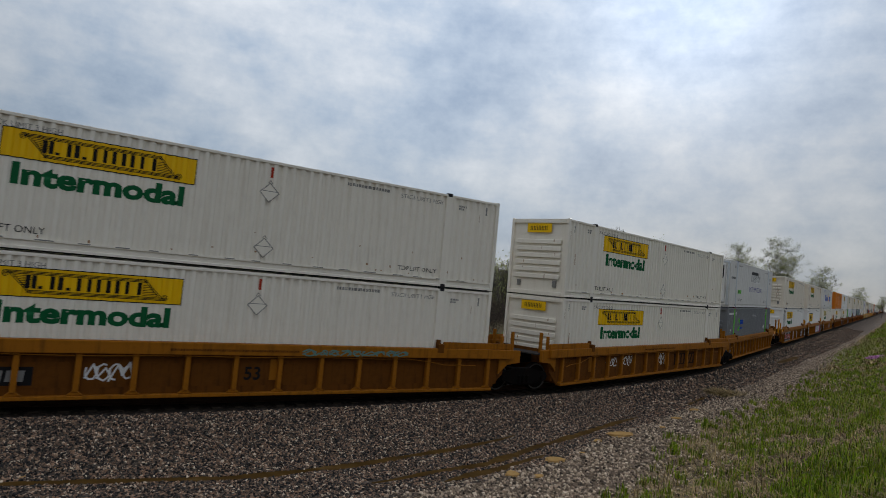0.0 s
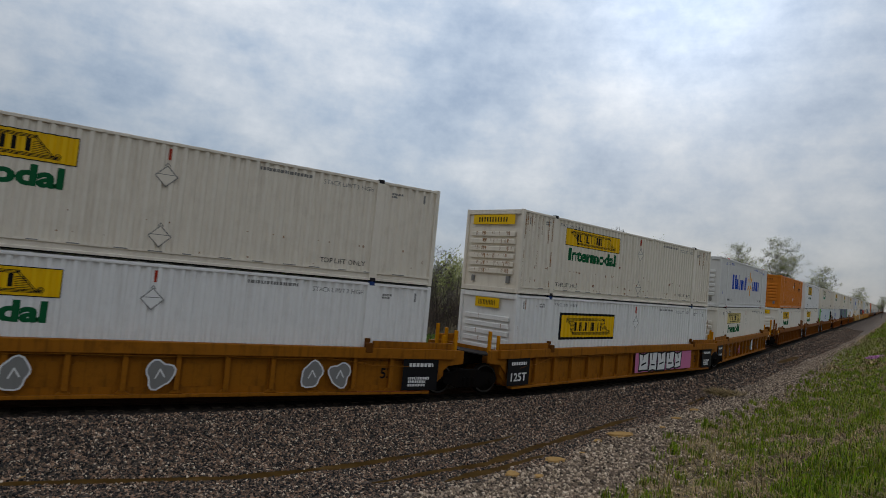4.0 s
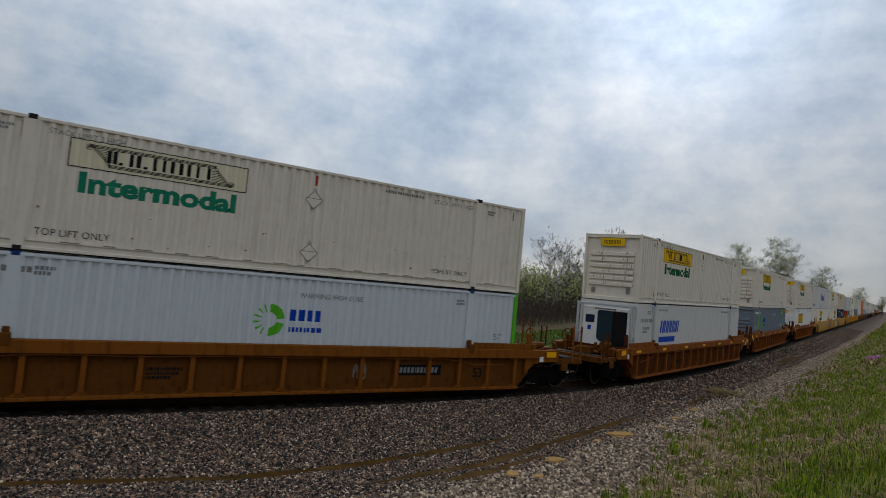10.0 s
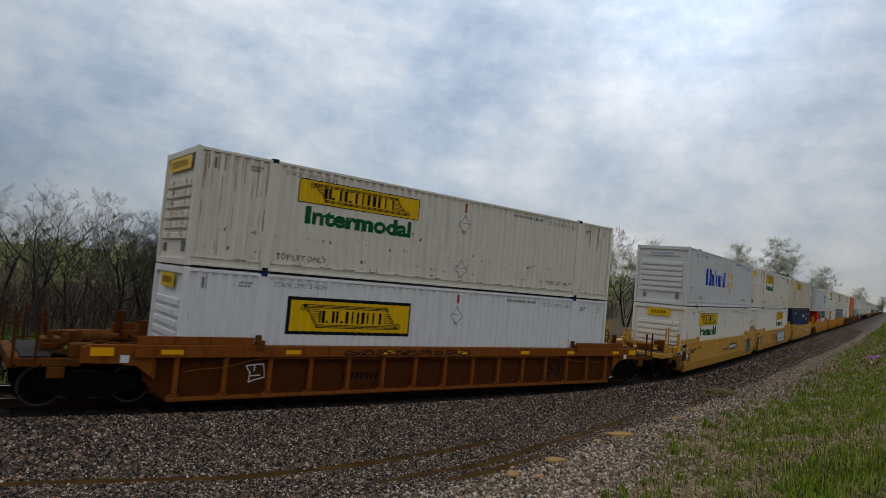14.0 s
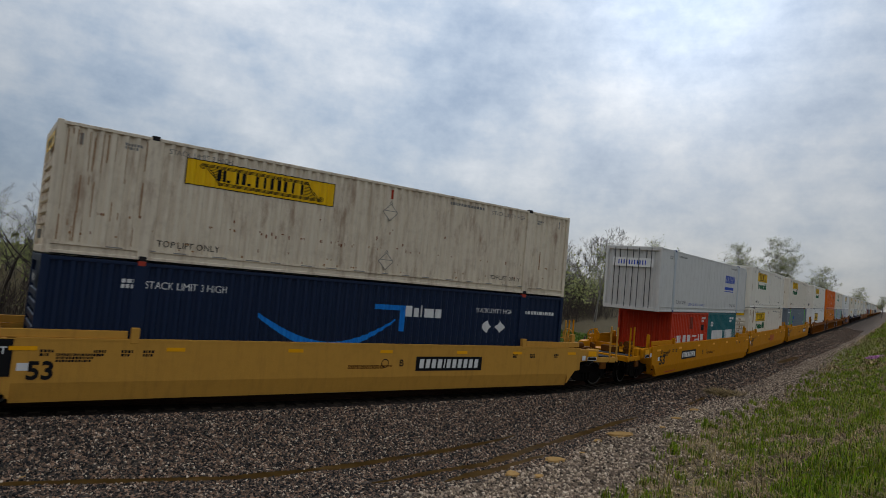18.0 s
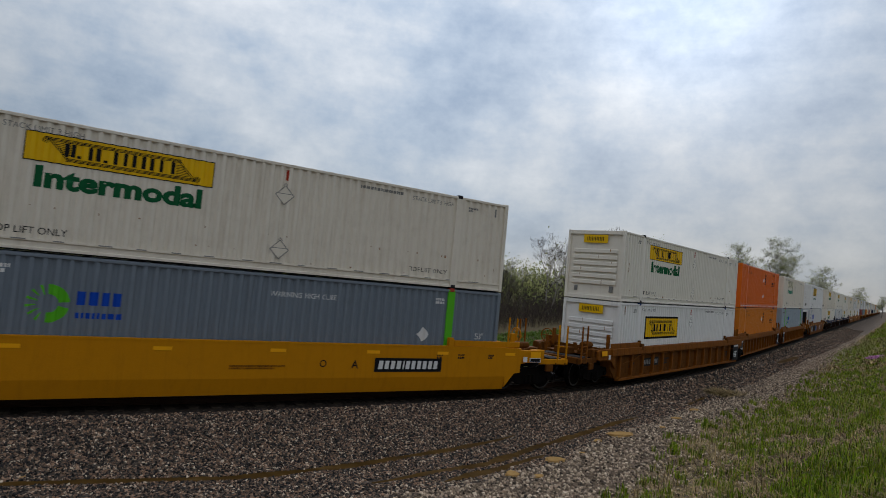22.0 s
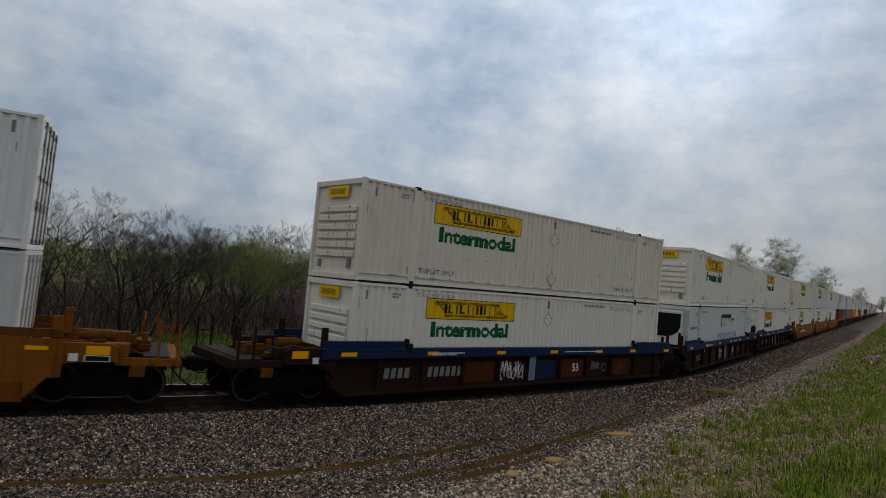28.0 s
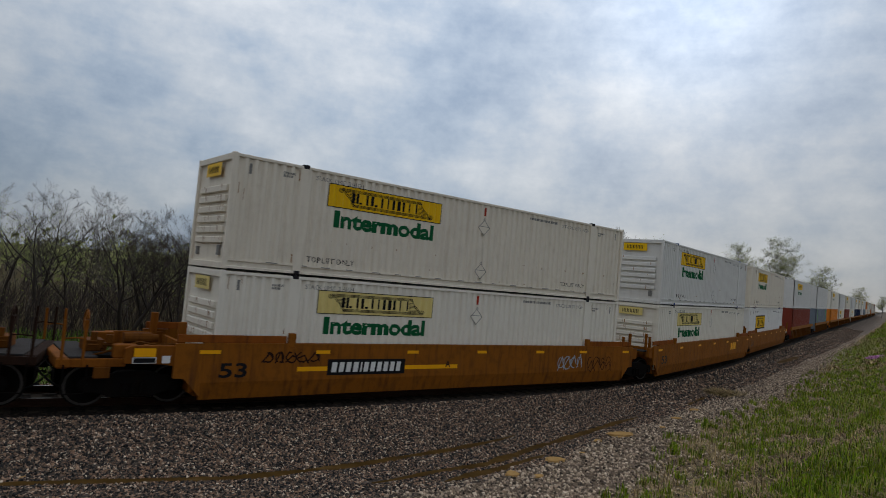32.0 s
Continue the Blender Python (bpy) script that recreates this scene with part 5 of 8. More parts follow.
def sweep(bm, profile, s0, s1, step=1.0):
    rings = []
    s = s0
    while s <= s1:
        m = on_track(s)
        rings.append([bm.verts.new(m @ Vector((0, y, z))) for y, z in profile])
        s += step if -20 < s < 60 else step * 12
    n = len(profile)
    for a, b in zip(rings, rings[1:]):
        for i in range(n):
            j = (i + 1) % n
            bm.faces.new((a[i], a[j], b[j], b[i]))


def make_track():
    track = tagged(new("railway_track"), "single railway track of steel rails on timber sleepers in ballast", "railway track", kind="structure")
    for sgn in (-1, 1):
        c = sgn * 0.755
        bm = bmesh.new()
        sweep(bm, [(c - 0.036, 0.0), (c - 0.036, -0.035), (c - 0.01, -0.05), (c - 0.01, -0.14), (c - 0.07, -0.165), (c - 0.07, -0.18), (c + 0.07, -0.18), (c + 0.07, -0.165), (c + 0.01, -0.14), (c + 0.01, -0.05), (c + 0.036, -0.035), (c + 0.036, 0.0)], -220, 900)
        part("rail", bm, paint("rail_steel", (0.045, 0.021, 0.012), 0.75, 0.4, (0.022, 0.012, 0.008), spec=0.1), track, "rusty steel rail with a polished head")
        bm = bmesh.new()
        sweep(bm, [(c - 0.03, 0.0015), (c + 0.03, 0.0015), (c + 0.03, -0.002), (c - 0.03, -0.002)], -220, 900)
        part("rail_head", bm, STEEL, track, "polished running surface")
    bm = bmesh.new()
    box(bm, -0.115, 0.115, -1.3, 1.3, -0.36, -0.178)
    first = part("sleeper", bm, paint("creosoted_timber", (0.035, 0.027, 0.02), 0.95, 0.4, (0.02, 0.016, 0.012), scale=2, spec=0.05), track, bevel=0.01)
    first.matrix_basis = on_track(-18)
    for k in range(1, 170):
        shared("sleeper", first, track, on_track(-18 + 0.55 * k))


make_track()

# ---- trees ----
BARK = paint("grey_brown_bark", (0.035, 0.028, 0.024), 0.95, 0.4, (0.05, 0.04, 0.03), scale=3)
PALE_BARK = paint("pale_grey_bark", (0.26, 0.24, 0.21), 0.95, 0.3, (0.12, 0.10, 0.09), scale=3)
TWIG = island_mat("bare_twigs", [(0.0, (0.036, 0.030, 0.025)), (0.6, (0.088, 0.074, 0.062)), (1.0, (0.18, 0.154, 0.13))], 0.9)
BRUSH = island_mat("brown_stems", [(0.0, (0.026, 0.020, 0.016)), (0.6, (0.06, 0.045, 0.036)), (1.0, (0.13, 0.096, 0.075))], 0.9)
BUD = island_mat("spring_leaves", [(0.0, (0.15, 0.20, 0.015)), (0.6, (0.29, 0.36, 0.03)), (1.0, (0.42, 0.46, 0.07))], 0.7, translucent=0.6)
BUD_FAR = island_mat("olive_buds", [(0.0, (0.20, 0.23, 0.08)), (0.6, (0.33, 0.36, 0.13)), (1.0, (0.46, 0.46, 0.21))], 0.8, translucent=0.6)
PINK_BUD = island_mat("pink_blossom", [(0.0, (0.20, 0.075, 0.13)), (1.0, (0.36, 0.16, 0.26))], 0.8, translucent=0.4)


def grow(seed, tall, spreads, stems, depth, leaf):
    """Limbs as (p, q, r, r2, level) and leaf places of a bare spring tree."""
    rnd = random.Random(seed)
    limbs, leaves = [], []

    def branch(p, d, length, r, level):
        steps = (5, 4, 3, 3, 3, 2)[level]
        for i in range(steps):
            wander = 0.07 + 0.035 * level
            d = (d + Vector((rnd.gauss(0, wander), rnd.gauss(0, wander), rnd.gauss(0.06, 0.06)))).normalized()
            q = p + d * (length / steps)
            r2 = r * 0.84
            limbs.append((p, q, r, r2, level))
            p, r = q, r2
            if level < depth and i > (1 if level == 0 else 0):
                for k in range(1 if rnd.random() < 0.6 else 2):
                    a = rnd.uniform(0, math.tau)
                    side = Vector((math.cos(a), math.sin(a), rnd.uniform(-0.15, 0.35)))
                    nd = (d * 0.75 + side * spreads).normalized()
                    branch(p, nd, length * rnd.uniform(0.42, 0.68), max(r * 0.68, 0.004), level + 1)
            if level >= depth - 1 and leaf and rnd.random() < leaf:
                leaves.append((p, d))
        if level < depth:
            a = rnd.uniform(0, math.tau)
            nd = (d + Vector((math.cos(a), math.sin(a), 0.1)) * 0.4).normalized()
            branch(p, nd, length * 0.55, max(r * 0.7, 0.004), level + 1)

    for k in range(stems):
        a = k * math.tau / stems + rnd.uniform(-0.4, 0.4)
        tilt = 0.06 if stems == 1 else rnd.uniform(0.2, 0.55) * (1.7 if stems > 3 else 1.0)
        branch(Vector((math.cos(a) * 0.08 * (stems > 1), math.sin(a) * 0.08 * (stems > 1), -0.15)), Vector((math.cos(a) * tilt, math.sin(a) * tilt, 1)).normalized(), tall * (0.55 if stems == 1 else 0.5) * rnd.uniform(0.85, 1.1), tall * 0.018 / stems ** 0.4, 0)
    top = max(q.z for _, q, _, _, _ in limbs)
    k = tall / top
    return [(p * k, q * k, a * k, b * k, l) for p, q, a, b, l in limbs], [(p * k, d) for p, d in leaves]


def crown_limbs(seed, tall, radius):
    """Limbs and leaf places of a tall tree whose limbs fan out into a rounded crown."""
    rnd = random.Random(seed)
    limbs, leaves = [], []
    mid = Vector((0, 0, tall * 0.64))

    def reach(a, el, k):
        return mid + Vector((math.cos(a) * math.cos(el) * radius, math.sin(a) * math.cos(el) * radius, math.sin(el) * tall * 0.36)) * k

    def bough(p, q, r, lift):
        last = p
        out = []
        for i in range(1, 5):
            u = i / 4
            w = p.lerp(q, u) + Vector((rnd.gauss(0, 0.12), rnd.gauss(0, 0.12), lift * math.sin(math.pi * u)))
            limbs.append((last, w, r * (1.1 - 0.2 * i), r * (0.9 - 0.2 * i), 1 if r > 0.05 else 3))
            out.append(w)
            last = w
        return out

    trunk = bough(Vector((0, 0, -0.3)), Vector((rnd.gauss(0, 0.3), rnd.gauss(0, 0.3), tall * 0.55)), tall * 0.013, 0.0)
    for k in range(26):
        a, el = k * 2.4 + rnd.gauss(0, 0.3), rnd.uniform(-0.5, 1.45)
        base = trunk[1].lerp(trunk[3], rnd.random())
        tip = reach(a, el, rnd.uniform(0.72, 1.0))
        for w in bough(base, tip, 0.075, -0.5)[1:]:
            for j in range(4):
                e = w + Vector((rnd.gauss(0, 0.8), rnd.gauss(0, 0.8), rnd.uniform(0.0, 1.5))) * radius * 0.26
                limbs.append((w, e, 0.03, 0.018, 3))
                for m in range(4):
                    t = e + Vector((rnd.gauss(0, 0.5), rnd.gauss(0, 0.5), rnd.uniform(-0.1, 0.9))) * radius * 0.17
                    limbs.append((e, t, 0.018, 0.012, 4))
                    if rnd.random() < 0.75:
                        leaves.append((t, t))
    return limbs, leaves


def tube_mesh(name, limbs, mat, sides, thin=0.0):
    p = np.array([l[0] for l in limbs])
    q = np.array([l[1] for l in limbs])
    ra = np.maximum(np.array([l[2] for l in limbs]), thin)
    rb = np.maximum(np.array([l[3] for l in limbs]), thin * 0.8)
    d = q - p
    d /= np.linalg.norm(d, axis=1)[:, None] + 1e-9
    ref = np.where(np.abs(d[:, 2:3]) < 0.9, np.array([[0, 0, 1.0]]), np.array([[1.0, 0, 0]]))
    u = np.cross(d, ref)
    u /= np.linalg.norm(u, axis=1)[:, None]
    w = np.cross(d, u)
    rings = []
    for k in range(sides):
        a = k * math.tau / sides
        e = u * math.cos(a) + w * math.sin(a)
        rings.append((p + e * ra[:, None], q + e * rb[:, None]))
    v = np.stack([r[0] for r in rings] + [r[1] for r in rings], 1)
    base = 2 * sides * np.arange(len(limbs))[:, None]
    f = np.concatenate([base + np.array([[k, (k + 1) % sides, sides + (k + 1) % sides, sides + k]]) for k in range(sides)])
    return raw_mesh(name, v.reshape(-1, 3), f, mat)


def leaf_mesh(name, leaves, size, each, seed, mat, blur=0.25):
    rnd = np.random.RandomState(seed)
    p = np.repeat(np.array([l[0] for l in leaves]), each, axis=0)
    p = p + rnd.normal(0, blur, p.shape)
    n = len(p)
    a = rnd.normal(0, 1, (n, 3))
    a /= np.linalg.norm(a, axis=1)[:, None]
    b = np.cross(a, rnd.normal(0, 1, (n, 3)))
    b /= np.linalg.norm(b, axis=1)[:, None]
    s = rnd.uniform(0.5, 1.0, (n, 1)) * size
    v = np.stack([p - a * s, p + b * s * 0.5, p + a * s, p - b * s * 0.5], 1)
    return raw_mesh(name, v.reshape(-1, 3), 4 * np.arange(n)[:, None] + np.array([[0, 1, 2, 3]]), mat)


TREE_KINDS = {
    "a": (11, 8.0, 0.85, 1, 5, 0.0, "tall bare grey-brown tree with fine twigs", BARK, TWIG, None),
    "b": (12, 8.0, 0.75, 1, 5, 0.10, "bare tree with a few young leaves", BARK, TWIG, BUD),
    "c": (13, 8.0, 0.65, 2, 5, 0.06, "slender bare tree with sparse buds", BARK, TWIG, BUD_FAR),
    "d": (14, 7.0, 0.8, 3, 5, 0.0, "wide bare shrubby tree with many stems", BARK, TWIG, None),
    "e": (15, 7.0, 0.7, 2, 5, 0.05, "bare shrubby tree with a haze of buds", BARK, TWIG, BUD_FAR),
    "g": (16, 7.0, 0.7, 2, 5, 0.28, "young tree in fresh yellow-green leaf", BARK, TWIG, BUD),
    "p": (17, 12.0, 0.5, 2, 5, 0.04, "tall pale bare tree with upright limbs", PALE_BARK, TWIG, BUD_FAR),
    "w": (29, 7.0, 0.9, 4, 5, 0.0, "spreading bare tree with dark arching limbs", BARK, BRUSH, None),
    "r": (23, 4.5, 0.8, 3, 4, 0.5, "small tree in pink spring blossom", BARK, TWIG, PINK_BUD),
    "f": (19, 16.0, 0.6, 1, 5, 0.6, "tall tree with a loose crown of olive buds", BARK, TWIG, BUD_FAR),
}
TREES = {}


def tree(kind, x, y, tall, turn):
    seed, base, spreads, stems, depth, leaf, label, bark, twig, bud = TREE_KINDS[kind]
    m = pose(x, y, height(x, y - yline(x)), 0, 0, turn) @ Matrix.Scale(tall / base, 4)
    if kind in TREES:
        ob = copy_thing(TREES[kind], m)
        ob.scale = (tall / base,) * 3
        return ob
    limbs, leaves = crown_limbs(seed, base, base * 0.28) if kind == "f" else grow(seed, base, spreads, stems, depth, leaf)
    if kind == "w":
        limbs = [(a, b, r * 1.9, q * 1.9, l) if l < 3 else (a, b, r * 1.3, q * 1.3, l) for a, b, r, q, l in limbs]
    top = tagged(new("tree"), label, "tree", "trees beyond the track")
    thick = [l for l in limbs if l[4] <= 2]
    thin = [l for l in limbs if l[4] > 2]
    for name, me in (("trunk", tube_mesh("trunk", thick, bark, 6)), ("crown", tube_mesh("crown", thin, twig, 3, 0.0045 * base / 7 if kind != "f" else 0.009))):
        o = new(name, me)
        o.parent = top
    if leaves:
        o = new("leaves", leaf_mesh("leaves", leaves, {BUD: 0.05, PINK_BUD: 0.04}.get(bud, 0.045 * base / 12 if kind != "f" else 0.085), {BUD: 5, PINK_BUD: 3}.get(bud, 20) if leaf > 0.3 else 2, seed, bud, 0.2 * base / 7 if kind != "f" else 0.26))
        o.parent = top
    top.matrix_basis = m
    TREES[kind] = top
    return top


def make_trees():
    rnd = random.Random(9)
    for x, y, tall, kind in ((2.2, 17.6, 6.7, "a"), (1.0, 21.4, 6.4, "b"), (3.6, 18.9, 6.1, "c"), (5.35, 14.6, 6.6, "w"), (2.4, 20.6, 7.2, "a"), (6.5, 15.6, 6.4, "e"), (8.4, 17.7, 6.4, "d"), (10.3, 21.0, 6.4, "e"),
                             (13.1, 25.3, 6.0, "g"), (15.3, 27.3, 5.9, "g"), (17.5, 29.2, 7.4, "c"), (19.9, 30.9, 6.9, "e"), (23.7, 34.7, 6.7, "c"), (26.2, 36.2, 6.5, "e"), (31.6, 40.4, 6.1, "d"), (37.0, 40.1, 7.9, "c"),
                             (40.3, 40.9, 7.1, "e"), (48.9, 43.3, 7.5, "d"), (54.5, 44.8, 7.4, "e"), (61.7, 44.0, 11.5, "p"), (63.6, 37.5, 12.4, "p"), (62.0, 31.4, 10.8, "g"), (70.8, 48.0, 10.4, "e"), (80.8, 45.9, 8.9, "e"),
                             (122.2, 51.1, 13.9, "f"), (141.0, 52.8, 16.6, "f"), (174.9, 58.1, 13.3, "f"), (270.9, 85.0, 10.7, "f"), (14.5, 15.7, 3.0, "r"), (11.3, 18.2, 5.4, "g"), (14.2, 21.2, 6.6, "a"), (13.2, 22.1, 5.8, "g"), (15.5, 23.6, 6.2, "g"), (22.4, 28.0, 4.7, "g"),
                             (32.8, 36.9, 7.8, "a"), (38.2, 40.8, 7.4, "a"), (10.9, 16.7, 4.3, "b"), (18.7, 22.6, 4.6, "b"), (350.9, 105.1, 9.7, "f")):
        tree(kind, x, y, tall, rnd.uniform(0, 360))
    for k in range(5):
        x = 24 + 9 * k + rnd.uniform(-1, 1)
        y = yline(x) + 17 + 0.24 * max(0, x) + rnd.uniform(0, 9)
        tree(rnd.choice("eecdb"), x, y + 2, rnd.uniform(3.6, 5.8), rnd.uniform(0, 360))


make_trees()


def make_brush():
    """A thicket of thin stems behind the nearer trees."""
    rnd = random.Random(21)
    limbs, leaves, pink = [], [], []
    for k in range(6500):
        x = -10 + 90 * rnd.random() ** 1.2
        o = 14.0 + 0.16 * max(0, x) + 13 * rnd.random()
        p = Vector((x, yline(x) + o, height(x, o) - 0.1))
        h = rnd.uniform(0.8, 3.0)
        d = Vector((rnd.gauss(0, 0.25), rnd.gauss(0, 0.25), 1)).normalized()
        q = p + d * h * 0.5
        limbs.append((p, q, 0.014, 0.010, 3))
        for j in range(3):
            e = (d + Vector((rnd.gauss(0, 0.45), rnd.gauss(0, 0.45), 0))).normalized()
            w = q + e * h * rnd.uniform(0.25, 0.5)
            limbs.append((q, w, 0.009, 0.005, 4))
            if rnd.random() < 0.05:
                (pink if 14 < x < 24 and rnd.random() < 0.35 else leaves).append((w, e))
    tagged(new("brush", tube_mesh("brush", limbs, BRUSH, 3, 0.009)), "tangled bare undergrowth of thin brown stems", "undergrowth", kind="stuff")
    tagged(new("brush_leaves", leaf_mesh("brush_leaves", leaves, 0.05, 5, 5, BUD_FAR, 0.3)), "young green leaves of the undergrowth", "undergrowth", kind="stuff")
    tagged(new("blossom", leaf_mesh("blossom", pink, 0.05, 8, 6, PINK_BUD, 0.3)), "pink blossom in the undergrowth", "blossom", kind="stuff")


make_brush()


def make_thicket():
    """A deep belt of thin young trees that closes the view beyond the track."""
    rnd = random.Random(77)
    limbs, leaves = [], []
    for k in range(1000):
        x = -22 + 150 * rnd.random() ** 1.25
        o = 17 + 0.2 * max(0, x) + 26 * rnd.random()
        p = Vector((x, yline(x) + o, rise_at(x) - 0.7))
        h = rnd.uniform(1.4, 4.0) + 0.012 * x + 1.1 * noise.noise((x * 0.22, o * 0.15, 9.0))
        d = Vector((rnd.gauss(0, 0.10), rnd.gauss(0, 0.10), 1)).normalized()
        q = p
        r = 0.045
        for i in range(4):
            w = q + (d + Vector((rnd.gauss(0, 0.12), rnd.gauss(0, 0.12), 0))) * h * 0.25
            limbs.append((q, w, r, r * 0.75, 2))
            for j in range(2 + i):
                a = rnd.uniform(0, math.tau)
                e = w + Vector((math.cos(a) * 0.55, math.sin(a) * 0.55, rnd.uniform(0.3, 0.9))) * h * rnd.uniform(0.08, 0.24)
                limbs.append((w, e, 0.018, 0.010, 3))
                for m in range(2):
                    b = rnd.uniform(0, math.tau)
                    t = e + Vector((math.cos(b) * 0.5, math.sin(b) * 0.5, rnd.uniform(0.2, 0.9))) * h * 0.08
                    limbs.append((e, t, 0.011, 0.007, 4))
                if rnd.random() < 0.04:
                    leaves.append((e, d))
            q, r = w, r * 0.75
    tagged(new("thicket", tube_mesh("thicket", limbs, TWIG, 3, 0.009)), "deep belt of thin bare young trees", "woods", kind="stuff")
    tagged(new("thicket_leaves", leaf_mesh("thicket_leaves", leaves, 0.08, 6, 15, BUD, 0.3)), "first green leaves in the belt of trees", "woods", kind="stuff")


make_thicket()


def make_far_woods():
    rnd = random.Random(33)
    limbs, leaves = [], []
    for k in range(760):
        x = -70 + 1200 * rnd.random() ** 1.9
        y = yline(x) + (22 + 0.05 * x if x > 60 else 46) + rnd.uniform(0, 60)
        h = rnd.uniform(5, 11) if x > 60 else rnd.uniform(4, 6.5)
        p = Vector((x, y, rise_at(x) - 1.0))
        limbs.append((p, p + Vector((0, 0, h * 0.6)), 0.12, 0.06, 2))
        for j in range(16):
            a = rnd.uniform(0, math.tau)
            b = p + Vector((0, 0, h * rnd.uniform(0.25, 0.6)))
            e = b + Vector((math.cos(a) * h * 0.25, math.sin(a) * h * 0.25, h * rnd.uniform(0.15, 0.4)))
            limbs.append((b, e, 0.05, 0.02, 3))
            leaves.append((e, e))
            leaves.append(((b + e) / 2, e))
    tagged(new("far_woods", tube_mesh("far_woods", limbs, TWIG, 3, 0.02)), "distant line of bare brown woods", "woods", kind="stuff")
    tagged(new("far_crowns", leaf_mesh("far_crowns", leaves, 0.3, 6, 8, BUD_FAR, 0.9)), "hazy crowns of the distant woods", "woods", kind="stuff")


make_far_woods()


def make_fence_posts():
    """Old timber posts of a fence beyond the track."""
    bm = bmesh.new()
    box(bm, -0.06, 0.06, -0.06, 0.06, -0.3, 1.25)
    first = part("fence_post", bm, paint("weathered_timber", (0.12, 0.085, 0.06), 0.95, 0.4, scale=3), None, bevel=0.015)
    tagged(first, "weathered brown timber fence post in the undergrowth", "fence post", "fence posts beyond the track")
    for k in range(12):
        x = -4 + 4.2 * k
        m = pose(x, yline(x) + 9.0 + 0.05 * k, height(x, 9.0), 2 * math.sin(k * 2.1), 2 * math.cos(k * 1.3), 10 * k)
        if k == 0:
            first.matrix_basis = m
        else:
            copy_thing(first, m)


make_fence_posts()

# ---- well cars ----
HW = 1.51
JOINT, COUPLED = 9.85, 11.87


def scrawl(seed, width, high, thick, loops=4):
    """A looping spray-can stroke that spells nothing."""
    rnd = random.Random(seed)
    bm = bmesh.new()
    for k in range(loops):
        cx = width * (k + 0.5) / loops
        pts = []
        a0, n = rnd.uniform(0, 6), 12
        rx, rz = width / loops * rnd.uniform(0.3, 0.6), high * rnd.uniform(0.3, 0.5)
        turn = rnd.choice((1, -1)) * rnd.uniform(3.5, 6.0)
        for i in range(n + 1):
            a = a0 + turn * i / n
            pts.append((cx + math.cos(a) * rx, high / 2 + math.sin(a) * rz + rnd.uniform(-0.02, 0.02)))
        ribbon(bm, pts, thick)
        ribbon(bm, [(cx - rx, high * rnd.uniform(0, 0.4)), (cx + rx * 0.3, high * rnd.uniform(0.6, 1.0)), (cx + rx, high * rnd.uniform(0, 0.5))], thick)
    return bm


def blocks(seed, widths, high, thick, gap):
    """Fat outlined graffiti blocks: a fill and an outline."""
    rnd = random.Random(seed)
    fill, line = bmesh.new(), bmesh.new()
    x = 0.0
    for w in widths:
        pts = [(x + rnd.uniform(-0.05, 0.1), rnd.uniform(0, 0.1)), (x + w * 0.5, rnd.uniform(0.0, 0.08)), (x + w + rnd.uniform(-0.1, 0.1), rnd.uniform(0, 0.12)), (x + w, high * 0.5), (x + w + rnd.uniform(-0.15, 0.1), high), (x + w * 0.5, high * rnd.uniform(0.85, 1.0)), (x, high * rnd.uniform(0.9, 1.0)), (x + rnd.uniform(0, 0.12), high * 0.5)]
        fill.faces.new([fill.verts.new((a, 0, b)) for a, b in pts])
        ribbon(line, pts + pts[:1], thick)
        ribbon(line, [(x + w * 0.3, high * 0.35), (x + w * 0.75, high * rnd.uniform(0.3, 0.5))], thick)
        ribbon(line, [(x + w * 0.45, high * 0.95), (x + w * rnd.uniform(0.4, 0.6), high * 0.62)], thick)
        x += w + gap
    return fill, line


def bubble(seed, rx, rz):
    """A rounded sprayed blob with its outline."""
    rnd = random.Random(seed)
    fill, line = bmesh.new(), bmesh.new()
    ph, lobes = rnd.uniform(0, 6), rnd.choice((2, 3))
    pts = []
    for k in range(22):
        a = k * math.tau / 22
        r = 1 + 0.16 * math.sin(lobes * a + ph) + 0.07 * math.sin(5 * a - ph)
        pts.append((math.cos(a) * rx * r, math.sin(a) * rz * r))
    fill.faces.new([fill.verts.new((a, 0, b)) for a, b in pts])
    ribbon(line, pts + pts[:1], 0.04)
    ribbon(line, [(-rx * 0.3, -rz * 0.3), (0.0, rz * 0.35), (rx * 0.35, -rz * 0.2)], 0.035)
    return fill, line


class CarSide:
    """Puts artwork on the near side of a car; x from the car's middle, in the plane y."""

    def __init__(self, car, y):
        self.car, self.y = car, y

    def put(self, name, bm, mat, x, z, lift=0.004, label=""):
        for v in bm.verts:
            v.co = (v.co.x + x, self.y - lift, v.co.z + z)
        return tagged(part(name, bm, mat, self.car, label), kind="stuff" if name in STUFF else "")

    def words(self, words, x, z, h, mat, width=None, lift=0.005, bold=0.02):
        return self.put("lettering", text_mesh(words, h, width, bold), mat, x, z, lift, "painted characters " + words)

    def panel(self, name, x0, x1, z0, z1, mat, lift=0.003, label=""):
        bm = bmesh.new()
        flat(bm, x0, x1, z0, z1)
        return self.put(name, bm, mat, 0, 0, lift, label)


WHEELS = []


